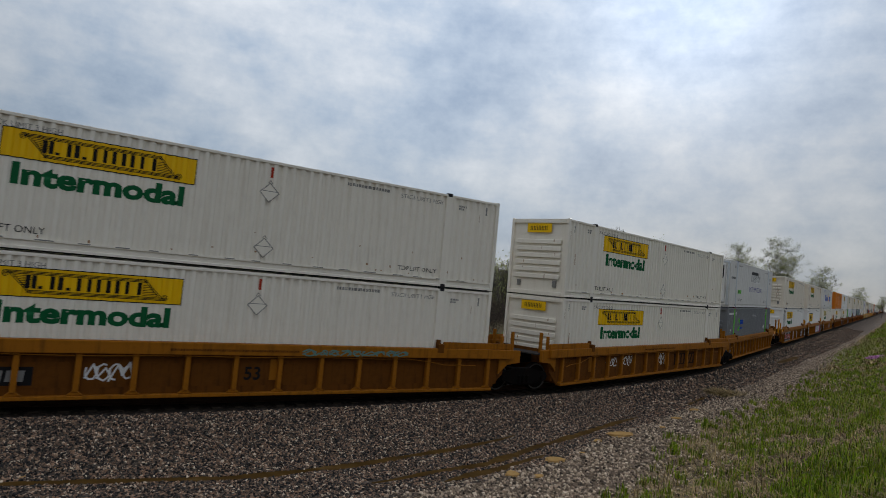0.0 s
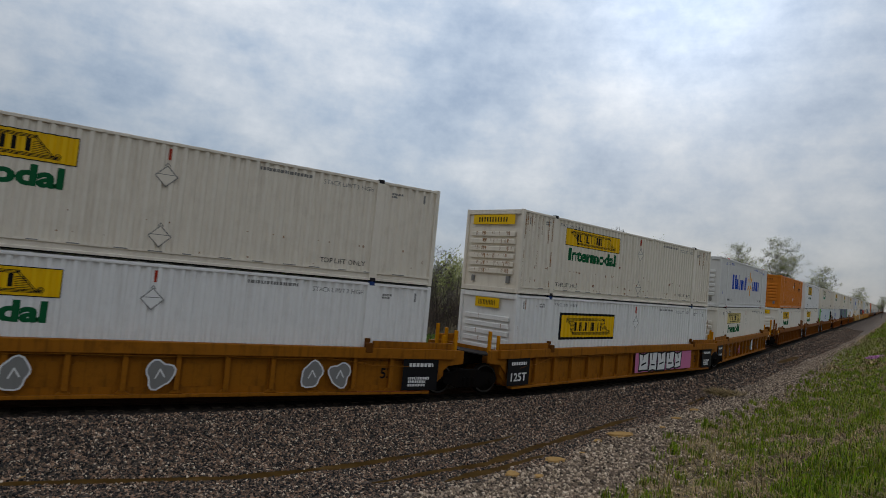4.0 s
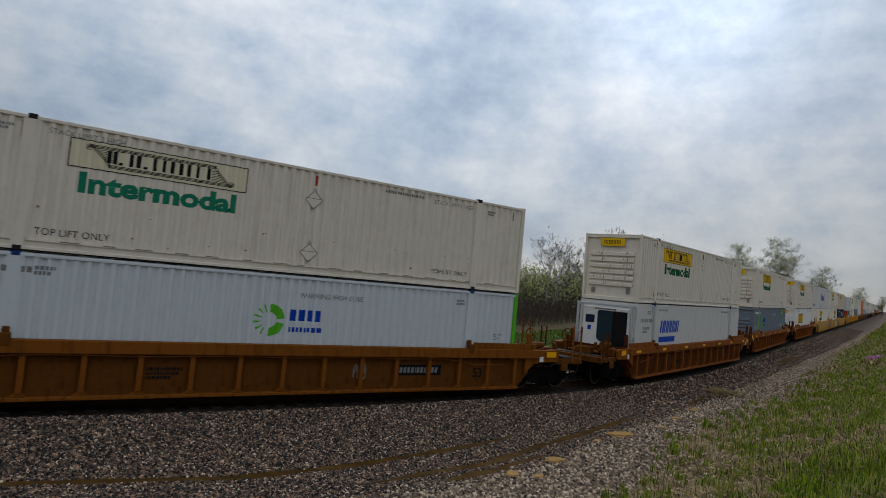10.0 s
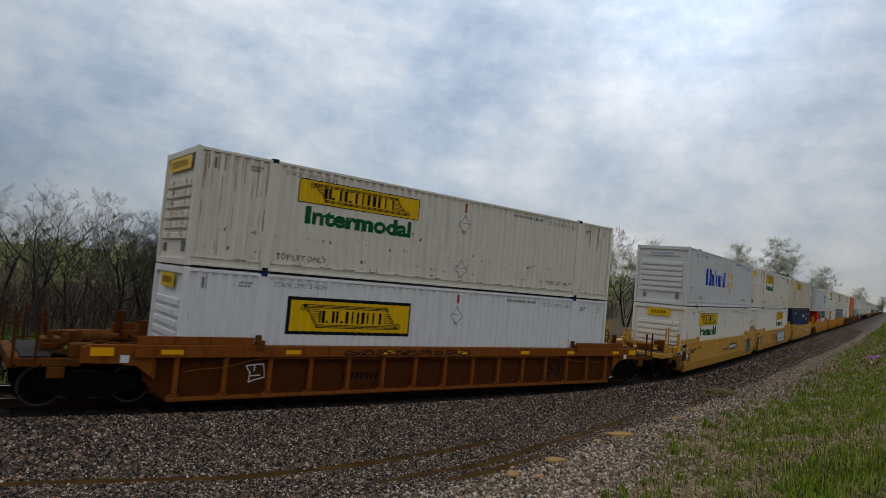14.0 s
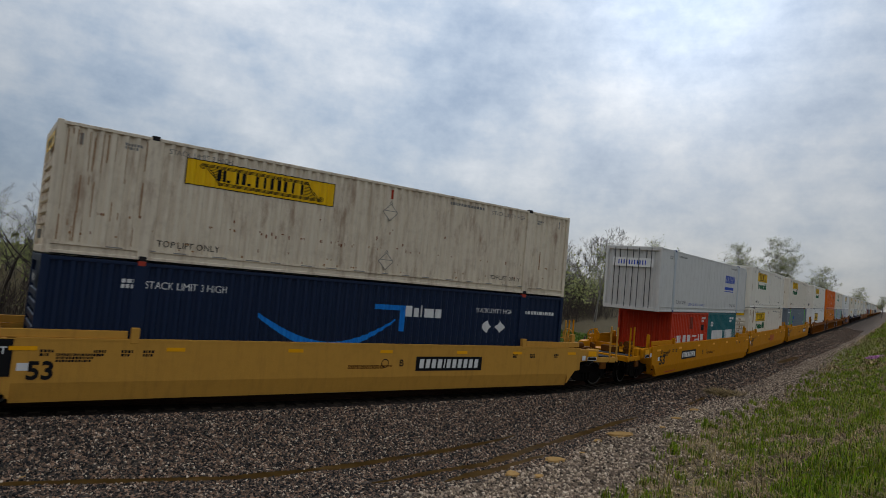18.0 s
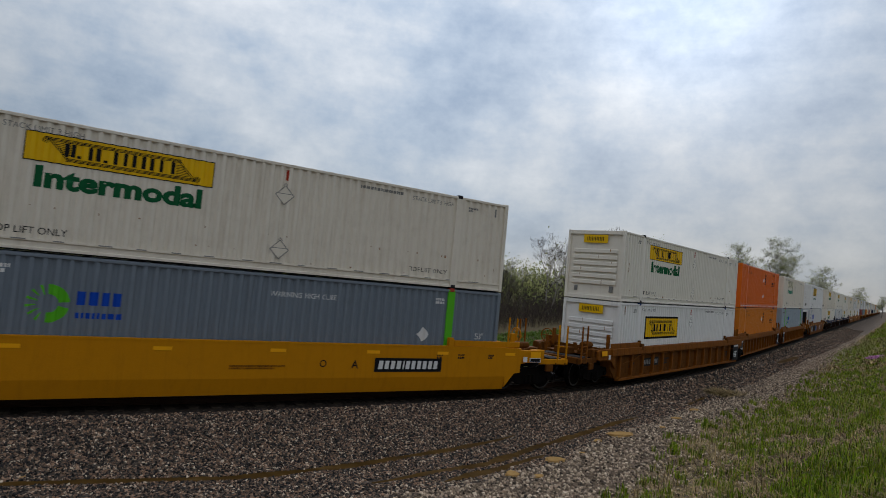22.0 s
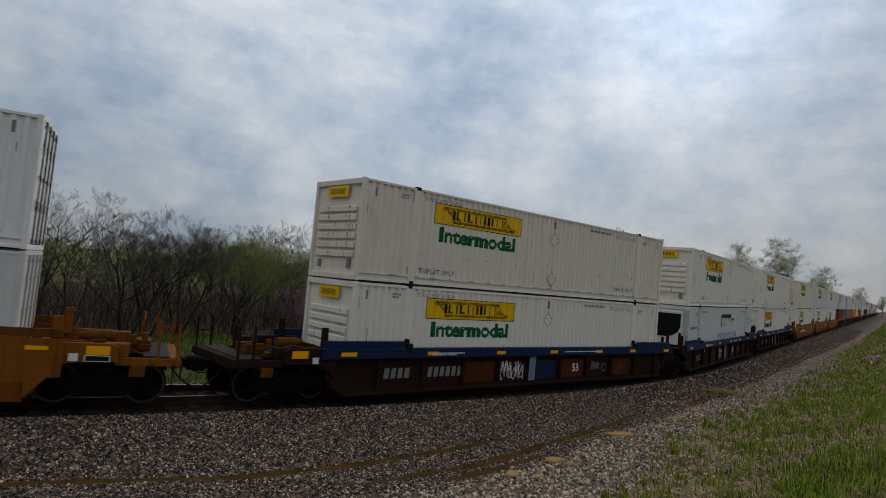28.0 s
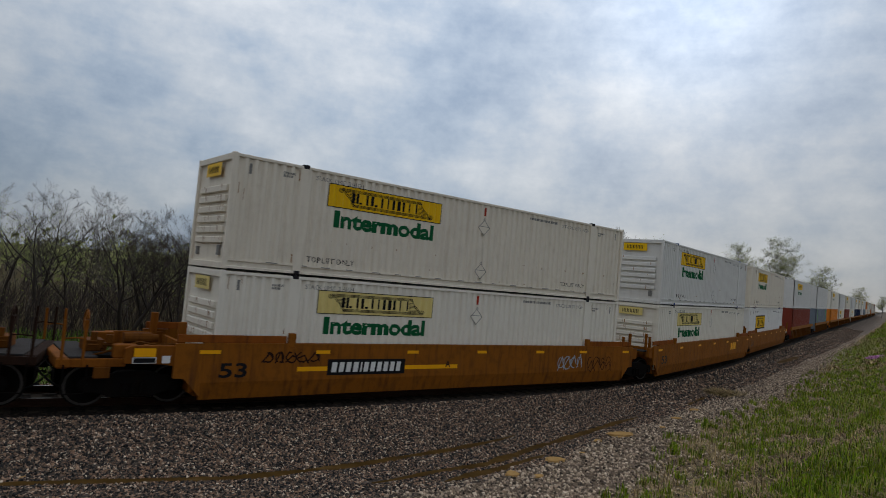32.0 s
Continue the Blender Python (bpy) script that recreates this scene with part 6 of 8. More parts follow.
def wheelset_mesh():
    bm = bmesh.new()
    rod(bm, (0, -1.02, 0), (0, 1.02, 0), 0.075, 10)
    for sgn in (-1, 1):
        c = sgn * 0.755
        rod(bm, (0, c - 0.065, 0), (0, c + 0.065, 0), 0.455, 28)
        rod(bm, (0, c - sgn * 0.065, 0), (0, c - sgn * 0.095, 0), 0.485, 28)
        rod(bm, (0, c + sgn * 0.065, 0), (0, c + sgn * 0.10, 0), 0.13, 12)
        # the worn bright rim on the outer face
        edge = c + sgn * 0.067
        for k in range(28):
            a, b = k * math.tau / 28, (k + 1) * math.tau / 28
            f = bm.faces.new([bm.verts.new((math.cos(q) * r, edge, math.sin(q) * r)) for q, r in ((a, 0.45), (b, 0.45), (b, 0.395), (a, 0.395))])
            f.material_index = 1
        for k in range(3):
            a = k * math.tau / 3
            box(bm, 0.25 * math.cos(a) - 0.04, 0.25 * math.cos(a) + 0.04, c + sgn * 0.065 - 0.006, c + sgn * 0.065 + 0.006, 0.25 * math.sin(a) - 0.04, 0.25 * math.sin(a) + 0.04)
    return bm


def add_truck(car, x):
    bm = bmesh.new()
    box(bm, -0.22, 0.22, -1.05, 1.05, 0.42, 0.72)
    rod(bm, (0, 0, 0.70), (0, 0, 0.86), 0.3, 14)
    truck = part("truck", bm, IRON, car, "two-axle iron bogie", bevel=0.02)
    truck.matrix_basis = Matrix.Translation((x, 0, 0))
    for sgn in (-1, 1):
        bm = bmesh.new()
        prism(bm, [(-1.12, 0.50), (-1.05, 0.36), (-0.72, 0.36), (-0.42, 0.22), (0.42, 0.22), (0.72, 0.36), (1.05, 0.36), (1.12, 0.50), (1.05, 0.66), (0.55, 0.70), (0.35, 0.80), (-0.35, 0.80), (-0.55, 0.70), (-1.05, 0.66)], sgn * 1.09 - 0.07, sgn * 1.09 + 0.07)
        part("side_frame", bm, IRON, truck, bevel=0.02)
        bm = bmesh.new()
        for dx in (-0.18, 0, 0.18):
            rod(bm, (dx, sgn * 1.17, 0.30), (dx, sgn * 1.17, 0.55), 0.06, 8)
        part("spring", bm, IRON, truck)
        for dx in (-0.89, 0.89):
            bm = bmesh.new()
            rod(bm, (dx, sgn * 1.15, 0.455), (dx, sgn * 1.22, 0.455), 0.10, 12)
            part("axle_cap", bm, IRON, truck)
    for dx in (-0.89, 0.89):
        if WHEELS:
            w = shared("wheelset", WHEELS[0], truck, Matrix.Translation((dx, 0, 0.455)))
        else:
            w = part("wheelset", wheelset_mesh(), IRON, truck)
            w.data.materials.append(paint("worn_wheel_rim", (0.07, 0.065, 0.06), 0.4, 0.5, (0.03, 0.022, 0.016), metal=0.6))
            w.matrix_basis = Matrix.Translation((dx, 0, 0.455))
        WHEELS.append(w)
    return truck


def add_coupled_end(car, e, st):
    """The outer end of a car: end beams, steps, rails, walkway and coupler. e: +1 or -1."""
    body, post = st.get("end", st["chord"]), st.get("post", st["chord"])
    # low parts carry shade as darker brown, unless yellow or given an end paint
    low = st["chord"] if st["chord"] in (CAR_YELLOW, CAR_TAN) else st.get("end", CAR_DARK)

    def slab(name, mat, x0, x1, y0, y1, z0, z1, bevel=0.012, label=""):
        bm = bmesh.new()
        box(bm, min(e * x0, e * x1), max(e * x0, e * x1), y0, y1, z0, z1)
        return part(name, bm, mat, car, label, bevel)

    for sgn in (-1, 1):
        bm = bmesh.new()
        prism(bm, [(e * 8.5, 1.42), (e * 8.5, 0.62), (e * 8.92, 0.96), (e * 9.3, 1.0), (e * 10.05, 1.02), (e * 10.05, 1.36), (e * 9.9, 1.42)][::int(e)], sgn * 1.41 - 0.05, sgn * 1.41 + 0.05)
        part("end_beam", bm, body, car, bevel=0.012)
        slab("end_rail", low, 10.0, 11.35, sgn * 1.34 - 0.04, sgn * 1.34 + 0.04, 0.94, 1.12)
        slab("end_box", low, 9.75, 10.25, sgn * 1.2 - 0.12, sgn * 1.2 + 0.12, 1.12, 1.42, 0.02)
        bm = bmesh.new()
        pipe(bm, [(e * 10.75, sgn * 1.39, 1.0), (e * 10.75, sgn * 1.39, 0.42), (e * 10.79, sgn * 1.39, 0.38), (e * 11.16, sgn * 1.39, 0.38), (e * 11.2, sgn * 1.39, 0.42), (e * 11.2, sgn * 1.39, 1.0)], 0.016, 6)
        part("step", bm, IRON, car, "bent iron step")
        for x, y, h in ((11.25, 1.36, st.get("post_high", 2.3)), (10.85, 1.36, st.get("post_high", 2.32))):
            slab("stanchion", post, x - 0.028, x + 0.028, sgn * y - 0.028, sgn * y + 0.028, 0.98, h, 0.008)
        slab("guide_post", post, 8.72, 8.9, sgn * 1.22 - 0.05, sgn * 1.22 + 0.05, 1.3, 1.95, 0.012)
    # hand rails, uncoupling lever and the piping under the walkway
    for sgn in (-1, 1):
        bm = bmesh.new()
        pipe(bm, [(e * 10.85, sgn * 1.36, 1.55), (e * 11.0, sgn * 1.38, 1.57), (e * 11.25, sgn * 1.36, 1.55)], 0.016, 6)
        part("hand_rail", bm, post, car)
        slab("side_bracket", CAR_DARK, 10.3, 10.62, sgn * 1.36 - 0.05, sgn * 1.36 + 0.05, 0.70, 0.94, 0.012)
    bm = bmesh.new()
    pipe(bm, [(e * 11.36, -1.38, 0.66), (e * 11.36, -1.36, 0.88), (e * 11.38, -1.2, 0.92), (e * 11.38, -0.3, 0.93), (e * 11.42, -0.1, 1.02)], 0.018, 6)
    part("uncoupling_lever", bm, IRON, car, "bent iron uncoupling lever")
    bm = bmesh.new()
    pipe(bm, [(e * 8.9, -1.15, 1.42), (e * 9.3, -1.18, 1.40), (e * 9.7, -1.1, 1.46), (e * 10.1, -1.05, 1.30), (e * 10.9, -0.95, 1.05), (e * 11.2, -0.5, 0.85)], 0.025, 6)
    part("air_pipe", bm, CAR_DARK, car, "bent brown air pipe")
    slab("tool_box", CAR_DARK, 10.28, 10.7, -0.55, 0.1, 1.165, 1.42, 0.02, "dark brown steel box on the walkway")
    end = CarSide(car, -HW - 0.002)
    x0, x1 = sorted((e * 9.42, e * 9.88))
    end.panel("end_reflector", x0, x1, 1.18, 1.37, AMBER, 0.004, "large amber end reflector")
    if st["body"] == "smooth":
        end.panel("notice_frame", x0 - 0.02, x1 + 0.02, 1.03, 1.165, MARK_WHITE, 0.003, "white frame of a notice")
        end.panel("notice_panel", x0, x1, 1.045, 1.15, BLACK, 0.006, "black notice panel")
    x0, x1 = sorted((e * 9.1, e * 9.28))
    end.panel("tag_plate", x0, x1, 1.03, 1.2, MARK_WHITE, 0.005, "small white tag plate")
    slab("end_sill", low, 11.1, 11.32, -1.3, 1.3, 0.90, 1.14, 0.02)
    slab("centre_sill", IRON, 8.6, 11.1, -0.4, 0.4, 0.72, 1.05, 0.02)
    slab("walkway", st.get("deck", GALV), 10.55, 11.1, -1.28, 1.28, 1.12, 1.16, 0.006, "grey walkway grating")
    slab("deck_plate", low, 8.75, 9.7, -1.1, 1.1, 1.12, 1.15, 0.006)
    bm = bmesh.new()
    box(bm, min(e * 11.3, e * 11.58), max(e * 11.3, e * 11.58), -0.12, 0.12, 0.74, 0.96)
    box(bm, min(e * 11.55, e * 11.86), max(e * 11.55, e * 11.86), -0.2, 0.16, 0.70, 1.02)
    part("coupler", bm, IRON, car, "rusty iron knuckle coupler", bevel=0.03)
    bm = bmesh.new()
    pipe(bm, [(e * (11.2 + 0.083 * k), -0.42, 0.78 - 0.45 * math.sin(math.pi * min(1, k / 7.6) * 0.5)) for k in range(9)], 0.025, 6)
    part("air_hose", bm, BLACK, car, "black rubber air hose")
    bm = bmesh.new()
    rod(bm, (e * 10.5, 0.55, 1.1), (e * 10.5, 0.55, 1.75), 0.04, 8)
    for k in range(3):
        a = k * math.tau / 6
        rod(bm, (e * 10.52, 0.55 - 0.25 * math.cos(a), 1.75 - 0.25 * math.sin(a)), (e * 10.52, 0.55 + 0.25 * math.cos(a), 1.75 + 0.25 * math.sin(a)), 0.014, 6)
    ring = [(e * 10.52, 0.55 + 0.26 * math.cos(k * math.tau / 20), 1.75 + 0.26 * math.sin(k * math.tau / 20)) for k in range(21)]
    pipe(bm, ring, 0.022, 6)
    part("brake_wheel", bm, post, car, "spoked hand brake wheel")
    bm = bmesh.new()
    rod(bm, (e * 9.95, -0.7, 1.50), (e * 9.35, -0.7, 1.50), 0.13, 14)
    rod(bm, (e * 9.35, -0.7, 1.50), (e * 9.2, -0.7, 1.50), 0.09, 12)
    box(bm, min(e * 9.5, e * 9.8), max(e * 9.5, e * 9.8), -0.78, -0.62, 1.05, 1.42)
    part("brake_cylinder", bm, CAR_DARK, car, "dark brown brake cylinder")
    bm = bmesh.new()
    for k, (x, z) in enumerate(((10.3, 1.5), (10.45, 1.38), (10.36, 1.3), (10.55, 1.52))):
        rod(bm, (e * x, -1.0 + 0.1 * k, z - 0.08), (e * x, -1.0 + 0.1 * k, z + 0.1), 0.07, 9)
    rod(bm, (e * 9.9, -1.02, 1.38), (e * 10.7, -0.9, 1.36), 0.022, 6)
    part("brake_valve", bm, CAR_DARK, car)
    add_truck(car, e * 9.75)


def add_joint_end(car, e, st, with_truck):
    """The inner end, which shares a bogie with the next unit."""
    body, post = st.get("end", st["chord"]), st.get("post", st["chord"])
    for sgn in (-1, 1):
        bm = bmesh.new()
        prism(bm, [(e * 8.5, 1.42), (e * 8.5, 0.62), (e * 8.85, 0.95), (e * 9.4, 1.0), (e * 9.4, 1.40)][::int(e)], sgn * 1.38 - 0.06, sgn * 1.38 + 0.06)
        part("end_beam", bm, body, car, bevel=0.012)
        for x, h in ((9.2, 2.0), (8.75, 1.85)):
            bm = bmesh.new()
            box(bm, e * x - 0.05, e * x + 0.05, sgn * 1.2 - 0.05, sgn * 1.2 + 0.05, 1.3, h)
            part("stanchion", bm, post, car, bevel=0.01)
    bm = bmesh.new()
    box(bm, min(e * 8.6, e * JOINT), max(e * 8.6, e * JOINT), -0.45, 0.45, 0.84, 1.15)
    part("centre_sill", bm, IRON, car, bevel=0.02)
    bm = bmesh.new()
    box(bm, min(e * 8.7, e * 9.4), max(e * 8.7, e * 9.4), -1.2, 1.2, 1.22, 1.26)
    part("walkway", bm, GRATING, car, "dark walkway plate")
    if with_truck:
        add_truck(car, e * JOINT)
    if st.get("ladder"):
        bm = bmesh.new()
        for x in (9.28, 9.62):
            rod(bm, (e * x, -1.46, 0.35), (e * x, -1.46, 1.75), 0.02, 6)
        for k in range(5):
            rod(bm, (e * 9.28, -1.46, 0.45 + 0.28 * k), (e * 9.62, -1.46, 0.45 + 0.28 * k), 0.016, 6)
        part("ladder", bm, post, car)


def ribbed_body(car, st):
    chord, plate, rib = st["chord"], st["plate"], st["rib"]
    pitch = st.get("pitch", 1.15)
    xs = [st.get("rib_from", -8.05) + pitch * k for k in range(int(16.2 / pitch) + 1)]
    half = pitch / 2 - 0.115
    for sgn in (-1, 1):
        bm = bmesh.new()
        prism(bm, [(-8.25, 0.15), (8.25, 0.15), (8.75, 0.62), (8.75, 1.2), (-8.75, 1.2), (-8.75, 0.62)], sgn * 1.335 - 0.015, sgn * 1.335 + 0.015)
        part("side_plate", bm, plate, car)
        bm = bmesh.new()
        y0, y1 = sorted((sgn * (HW + 0.04), sgn * 1.34))
        box(bm, -9.0, 9.0, y0, y1, 1.14, 1.43)
        part("top_chord", bm, chord, car, bevel=0.012)
        bm = bmesh.new()
        y0, y1 = sorted((sgn * (HW - 0.005), sgn * 1.30))
        box(bm, -8.22, 8.22, y0, y1, 0.12, 0.20)
        part("bottom_sill", bm, rib, car, bevel=0.01)
        for e in (-1, 1):
            bm = bmesh.new()
            x0, x1 = sorted((e * 8.95, e * 6.25))
            box(bm, x0, x1, sgn * 1.43 - 0.03, sgn * 1.43 + 0.03, 1.432, 1.62)
            part("container_guide", bm, chord, car, bevel=0.008)
            bm = bmesh.new()
            y0, y1 = sorted((sgn * (HW + 0.055), sgn * 1.40))
            box(bm, e * 6.1 - 0.11, e * 6.1 + 0.11, y0, y1, 1.30, 1.56)
            box(bm, e * 6.1 - 0.07, e * 6.1 + 0.07, sgn * 1.37 - 0.05, sgn * 1.37 + 0.05, 1.5, 1.68)
            part("lock_bracket", bm, st.get("bracket", CAR_DARK), car, bevel=0.015)
        first = None
        for x in xs if sgn < 0 else ():
            if first is None:
                bm = bmesh.new()
                y0, y1 = sorted((sgn * (HW - 0.03), sgn * 1.345))
                prism(bm, [(-0.06, 0.28), (0.06, 0.28), (0.06, 1.14), (-0.06, 1.14)], y0, y1)
                # the spread foot of the rib
                prism(bm, [(-0.17, 0.20), (0.17, 0.20), (0.07, 0.285), (-0.07, 0.285)], -HW + 0.06, -1.352)
                first = part("side_rib", bm, rib, car, bevel=0.01)
                first.matrix_basis = Matrix.Translation((x, 0, 0))
            else:
                shared("side_rib", first, car, Matrix.Translation((x, 0, 0)))
    bay = None
    for x in [q + pitch / 2 for q in xs[:-1]]:
        if bay is None:
            bm = bmesh.new()
            box(bm, -half - 0.04, half + 0.04, -1.40, -1.35, 1.035, 1.055)
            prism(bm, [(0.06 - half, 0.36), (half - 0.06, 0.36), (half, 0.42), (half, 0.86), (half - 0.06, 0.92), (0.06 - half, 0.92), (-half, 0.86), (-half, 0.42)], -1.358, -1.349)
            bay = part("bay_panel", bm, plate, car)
            bay.matrix_basis = Matrix.Translation((x, 0, 0))
        else:
            shared("bay_panel", bay, car, Matrix.Translation((x, 0, 0)))
    bm = bmesh.new()
    pipe(bm, [(-7.9, -HW + 0.0, 0.80), (-7.6, -HW + 0.0, 0.86), (-6.9, -HW + 0.0, 0.90), (-6.3, -HW + 0.005, 1.06)] + [(-6.0 + k, -HW + 0.005, 1.10 + 0.012 * math.sin(1.7 * k)) for k in range(12)] + [(5.8, -HW + 0.005, 1.02), (6.3, -HW + 0.0, 0.93), (7.5, -HW + 0.0, 0.92)], 0.012, 6)
    part("brake_pipe", bm, st["rib"], car)
    return CarSide(car, -1.36)


def smooth_body(car, st):
    chord, plate = st["chord"], st["plate"]
    for sgn in (-1, 1):
        bm = bmesh.new()
        prof = [(sgn * HW, 1.48), (sgn * HW, 0.56), (sgn * 1.42, 0.14), (sgn * 1.34, 0.14), (sgn * 1.38, 0.56), (sgn * 1.38, 1.48)]
        length_prism(bm, prof, -8.35, 8.35)
        part("side_plate", bm, plate, car)
        for e in (-1, 1):
            bm = bmesh.new()
            prism(bm, [(e * 8.35, 1.48), (e * 8.35, 0.22), (e * 8.75, 0.66), (e * 9.0, 0.68), (e * 9.0, 1.48)][::int(e)], sgn * (HW - 0.04) - 0.036, sgn * (HW - 0.04) + 0.036)
            part("side_end", bm, plate, car)
            bm = bmesh.new()
            x0, x1 = sorted((e * 8.95, e * 6.25))
            box(bm, x0, x1, sgn * 1.42 - 0.03, sgn * 1.42 + 0.03, 1.502, 1.68)
            part("container_guide", bm, st.get("guide", chord), car, bevel=0.008)
            bm = bmesh.new()
            y0, y1 = sorted((sgn * (HW + 0.012), sgn * 1.38))
            box(bm, e * 6.1 - 0.09, e * 6.1 + 0.09, y0, y1, 1.40, 1.76)
            part("lock_bracket", bm, st.get("bracket", chord), car, bevel=0.015)
        bm = bmesh.new()
        y0, y1 = sorted((sgn * (HW + 0.006), sgn * 1.36))
        box(bm, -8.35, 8.35, y0, y1, 1.455, 1.502)
        part("top_flange", bm, chord, car)
    return CarSide(car, -HW)


STYLES = {
    # ochre, brown, rust: plate colour holds the shade below the lighter chord and ribs
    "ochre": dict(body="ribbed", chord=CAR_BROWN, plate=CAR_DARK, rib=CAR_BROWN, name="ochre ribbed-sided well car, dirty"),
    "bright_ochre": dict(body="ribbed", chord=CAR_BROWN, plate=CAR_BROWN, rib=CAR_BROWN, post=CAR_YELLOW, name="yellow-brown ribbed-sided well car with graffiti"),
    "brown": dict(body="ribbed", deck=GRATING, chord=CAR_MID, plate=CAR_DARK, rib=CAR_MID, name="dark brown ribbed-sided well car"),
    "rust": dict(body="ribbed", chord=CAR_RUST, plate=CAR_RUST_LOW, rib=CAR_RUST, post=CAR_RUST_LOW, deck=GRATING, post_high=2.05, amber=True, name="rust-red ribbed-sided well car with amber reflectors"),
    "yellow": dict(body="smooth", chord=CAR_YELLOW, plate=CAR_YELLOW, ladder=True, amber=True, name="bright yellow smooth-sided well car"),
    "tan": dict(body="smooth", chord=CAR_TAN, plate=CAR_TAN, ladder=True, amber=True, name="dusty yellow smooth-sided well car"),
    "worn": dict(body="smooth", deck=GRATING, end=CAR_MID, post=CAR_MID, post_high=1.95, chord=CAR_MID, plate=CAR_MID, guide=CAR_DARK, amber=True, name="dark worn brown well car with graffiti"),
    "burnt": dict(body="smooth", end=CAR_MID, deck=GRATING, post=CAR_MID, post_high=1.95, chord=CAR_ORANGE, plate=CAR_ORANGE, guide=CAR_RUST, amber=True, name="burnt-orange smooth-sided well car, worn"),
    "blue": dict(body="ribbed", pitch=1.65, rib_from=-7.07, end=CAR_SOOT, deck=GRATING, post=CAR_SOOT, post_high=1.95, chord=CAR_BLUE, plate=CAR_SOOT, rib=CAR_SOOT, amber=True, bracket=BLACK, name="dark blue and sooty brown ribbed-sided well car"),
}


def far_car(left, right):
    """A brown well car that stays far off."""
    car = tagged(new("well_car"), "distant brown ribbed-sided well car, rolling on the track", "freight car", "well cars of the train")
    for sgn in (-1, 1):
        bm = bmesh.new()
        prism(bm, [(-8.25, 0.22), (8.25, 0.22), (8.75, 0.7), (8.75, 1.2), (-8.75, 1.2), (-8.75, 0.7)], sgn * 1.34 - 0.015, sgn * 1.34 + 0.015)
        for k in range(15):
            box(bm, -8.1 + 1.15 * k, -7.98 + 1.15 * k, sgn * 1.40 - 0.045, sgn * 1.40 + 0.045, 0.25, 1.15)
        # the plates' shade is put into their darker paint
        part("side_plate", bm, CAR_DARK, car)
        bm = bmesh.new()
        box(bm, -10.0 if left == "coupled" else -9.4, 10.0 if right == "coupled" else 9.4, sgn * 1.42 - 0.05, sgn * 1.42 + 0.05, 1.14, 1.43)
        part("top_chord", bm, CAR_BROWN, car)
    bm = bmesh.new()
    box(bm, -8.5, 8.5, -1.3, 1.3, 0.22, 0.34)
    part("floor", bm, CAR_DARK, car)
    for e, kind in ((-1, left), (1, right)):
        end = COUPLED if kind == "coupled" else JOINT
        bm = bmesh.new()
        box(bm, min(e * 8.6, e * end), max(e * 8.6, e * end), -0.5, 0.5, 0.75, 1.1)
        part("centre_sill", bm, IRON, car)
        if kind == "coupled" or e > 0:
            c = e * (9.75 if kind == "coupled" else JOINT)
            bm = bmesh.new()
            for y in (-1.09, 1.09):
                prism(bm, [(c - 1.1, 0.4), (c - 0.4, 0.22), (c + 0.4, 0.22), (c + 1.1, 0.4), (c + 1.0, 0.66), (c - 1.0, 0.66)], y - 0.07, y + 0.07)
            for dx in (-0.89, 0.89):
                for y in (-0.755, 0.755):
                    rod(bm, (c + dx, y - 0.065, 0.455), (c + dx, y + 0.065, 0.455), 0.455, 18)
            part("truck", bm, IRON, car)
    return car


def well_car(style, left, right, art):
    st = STYLES[style]
    car = tagged(new("well_car"), st["name"] + ", rolling on the track", "freight car", "well cars of the train")
    side = (ribbed_body if st["body"] == "ribbed" else smooth_body)(car, st)
    for x in (-8.2, -6.1, -2.0, 2.0, 6.1, 8.2):
        bm = bmesh.new()
        box(bm, x - 0.22, x + 0.22, -1.31, 1.31, 0.21, 0.345)
        part("cross_member", bm, st["plate"], car)
    for e in (-1, 1):
        bm = bmesh.new()
        box(bm, e * 8.5 - 0.05, e * 8.5 + 0.05, -1.31, 1.31, 0.3, 1.35)
        part("bulkhead", bm, st["plate"], car)
        kind = left if e < 0 else right
        if kind == "coupled":
            add_coupled_end(car, e, st)
        else:
            add_joint_end(car, e, st, e > 0)
    if st.get("amber"):
        y = CarSide(car, -HW - (0.044 if st["body"] == "ribbed" else 0.008))
        for k, x in enumerate((-8.45, -5.4, -2.4, 0.4, 3.2, 5.6, 8.3)):
            big = 0.5 if k == 0 else 0.42
            y.panel("reflector", x, x + big, 1.22 if st["body"] == "ribbed" else 1.24, 1.33 if st["body"] == "ribbed" else 1.33, AMBER, 0.001, "amber reflector strip")
    art(side, car)
    return car


def number_panel(side, x, z, widths, h, back=True, ink=MARK_WHITE):
    w = (sum(widths) + 0.22 * len(widths)) * h
    if back:
        side.panel("number_panel", x - 0.12, x + w + 0.1, z - 0.08, z + h + 0.08, BLACK, 0.004, "black number panel with white bars")
    side.put("number_marking", marks(widths, h, 0.22, 0.1, 0.24), ink, x, z, 0.008)


NUM = (0.65, 0.6, 0.6, 0.65, 0.2, 0.6, 0.6, 0.6, 0.6, 0.6, 0.6)


def owner_strokes(width, high):
    """Plain strokes in place of the owner's mark: broad uprights and two leaning bars."""
    bm = bmesh.new()
    k = width / 3.0
    for x in (0.0, 0.5, 1.0, 1.5):
        flat(bm, x * k, (x + 0.3) * k, 0, high)
    for x in (2.0, 2.45):
        flat(bm, x * k, (x + 0.26) * k, 0, high, 0.3 * k / high)
    return bm


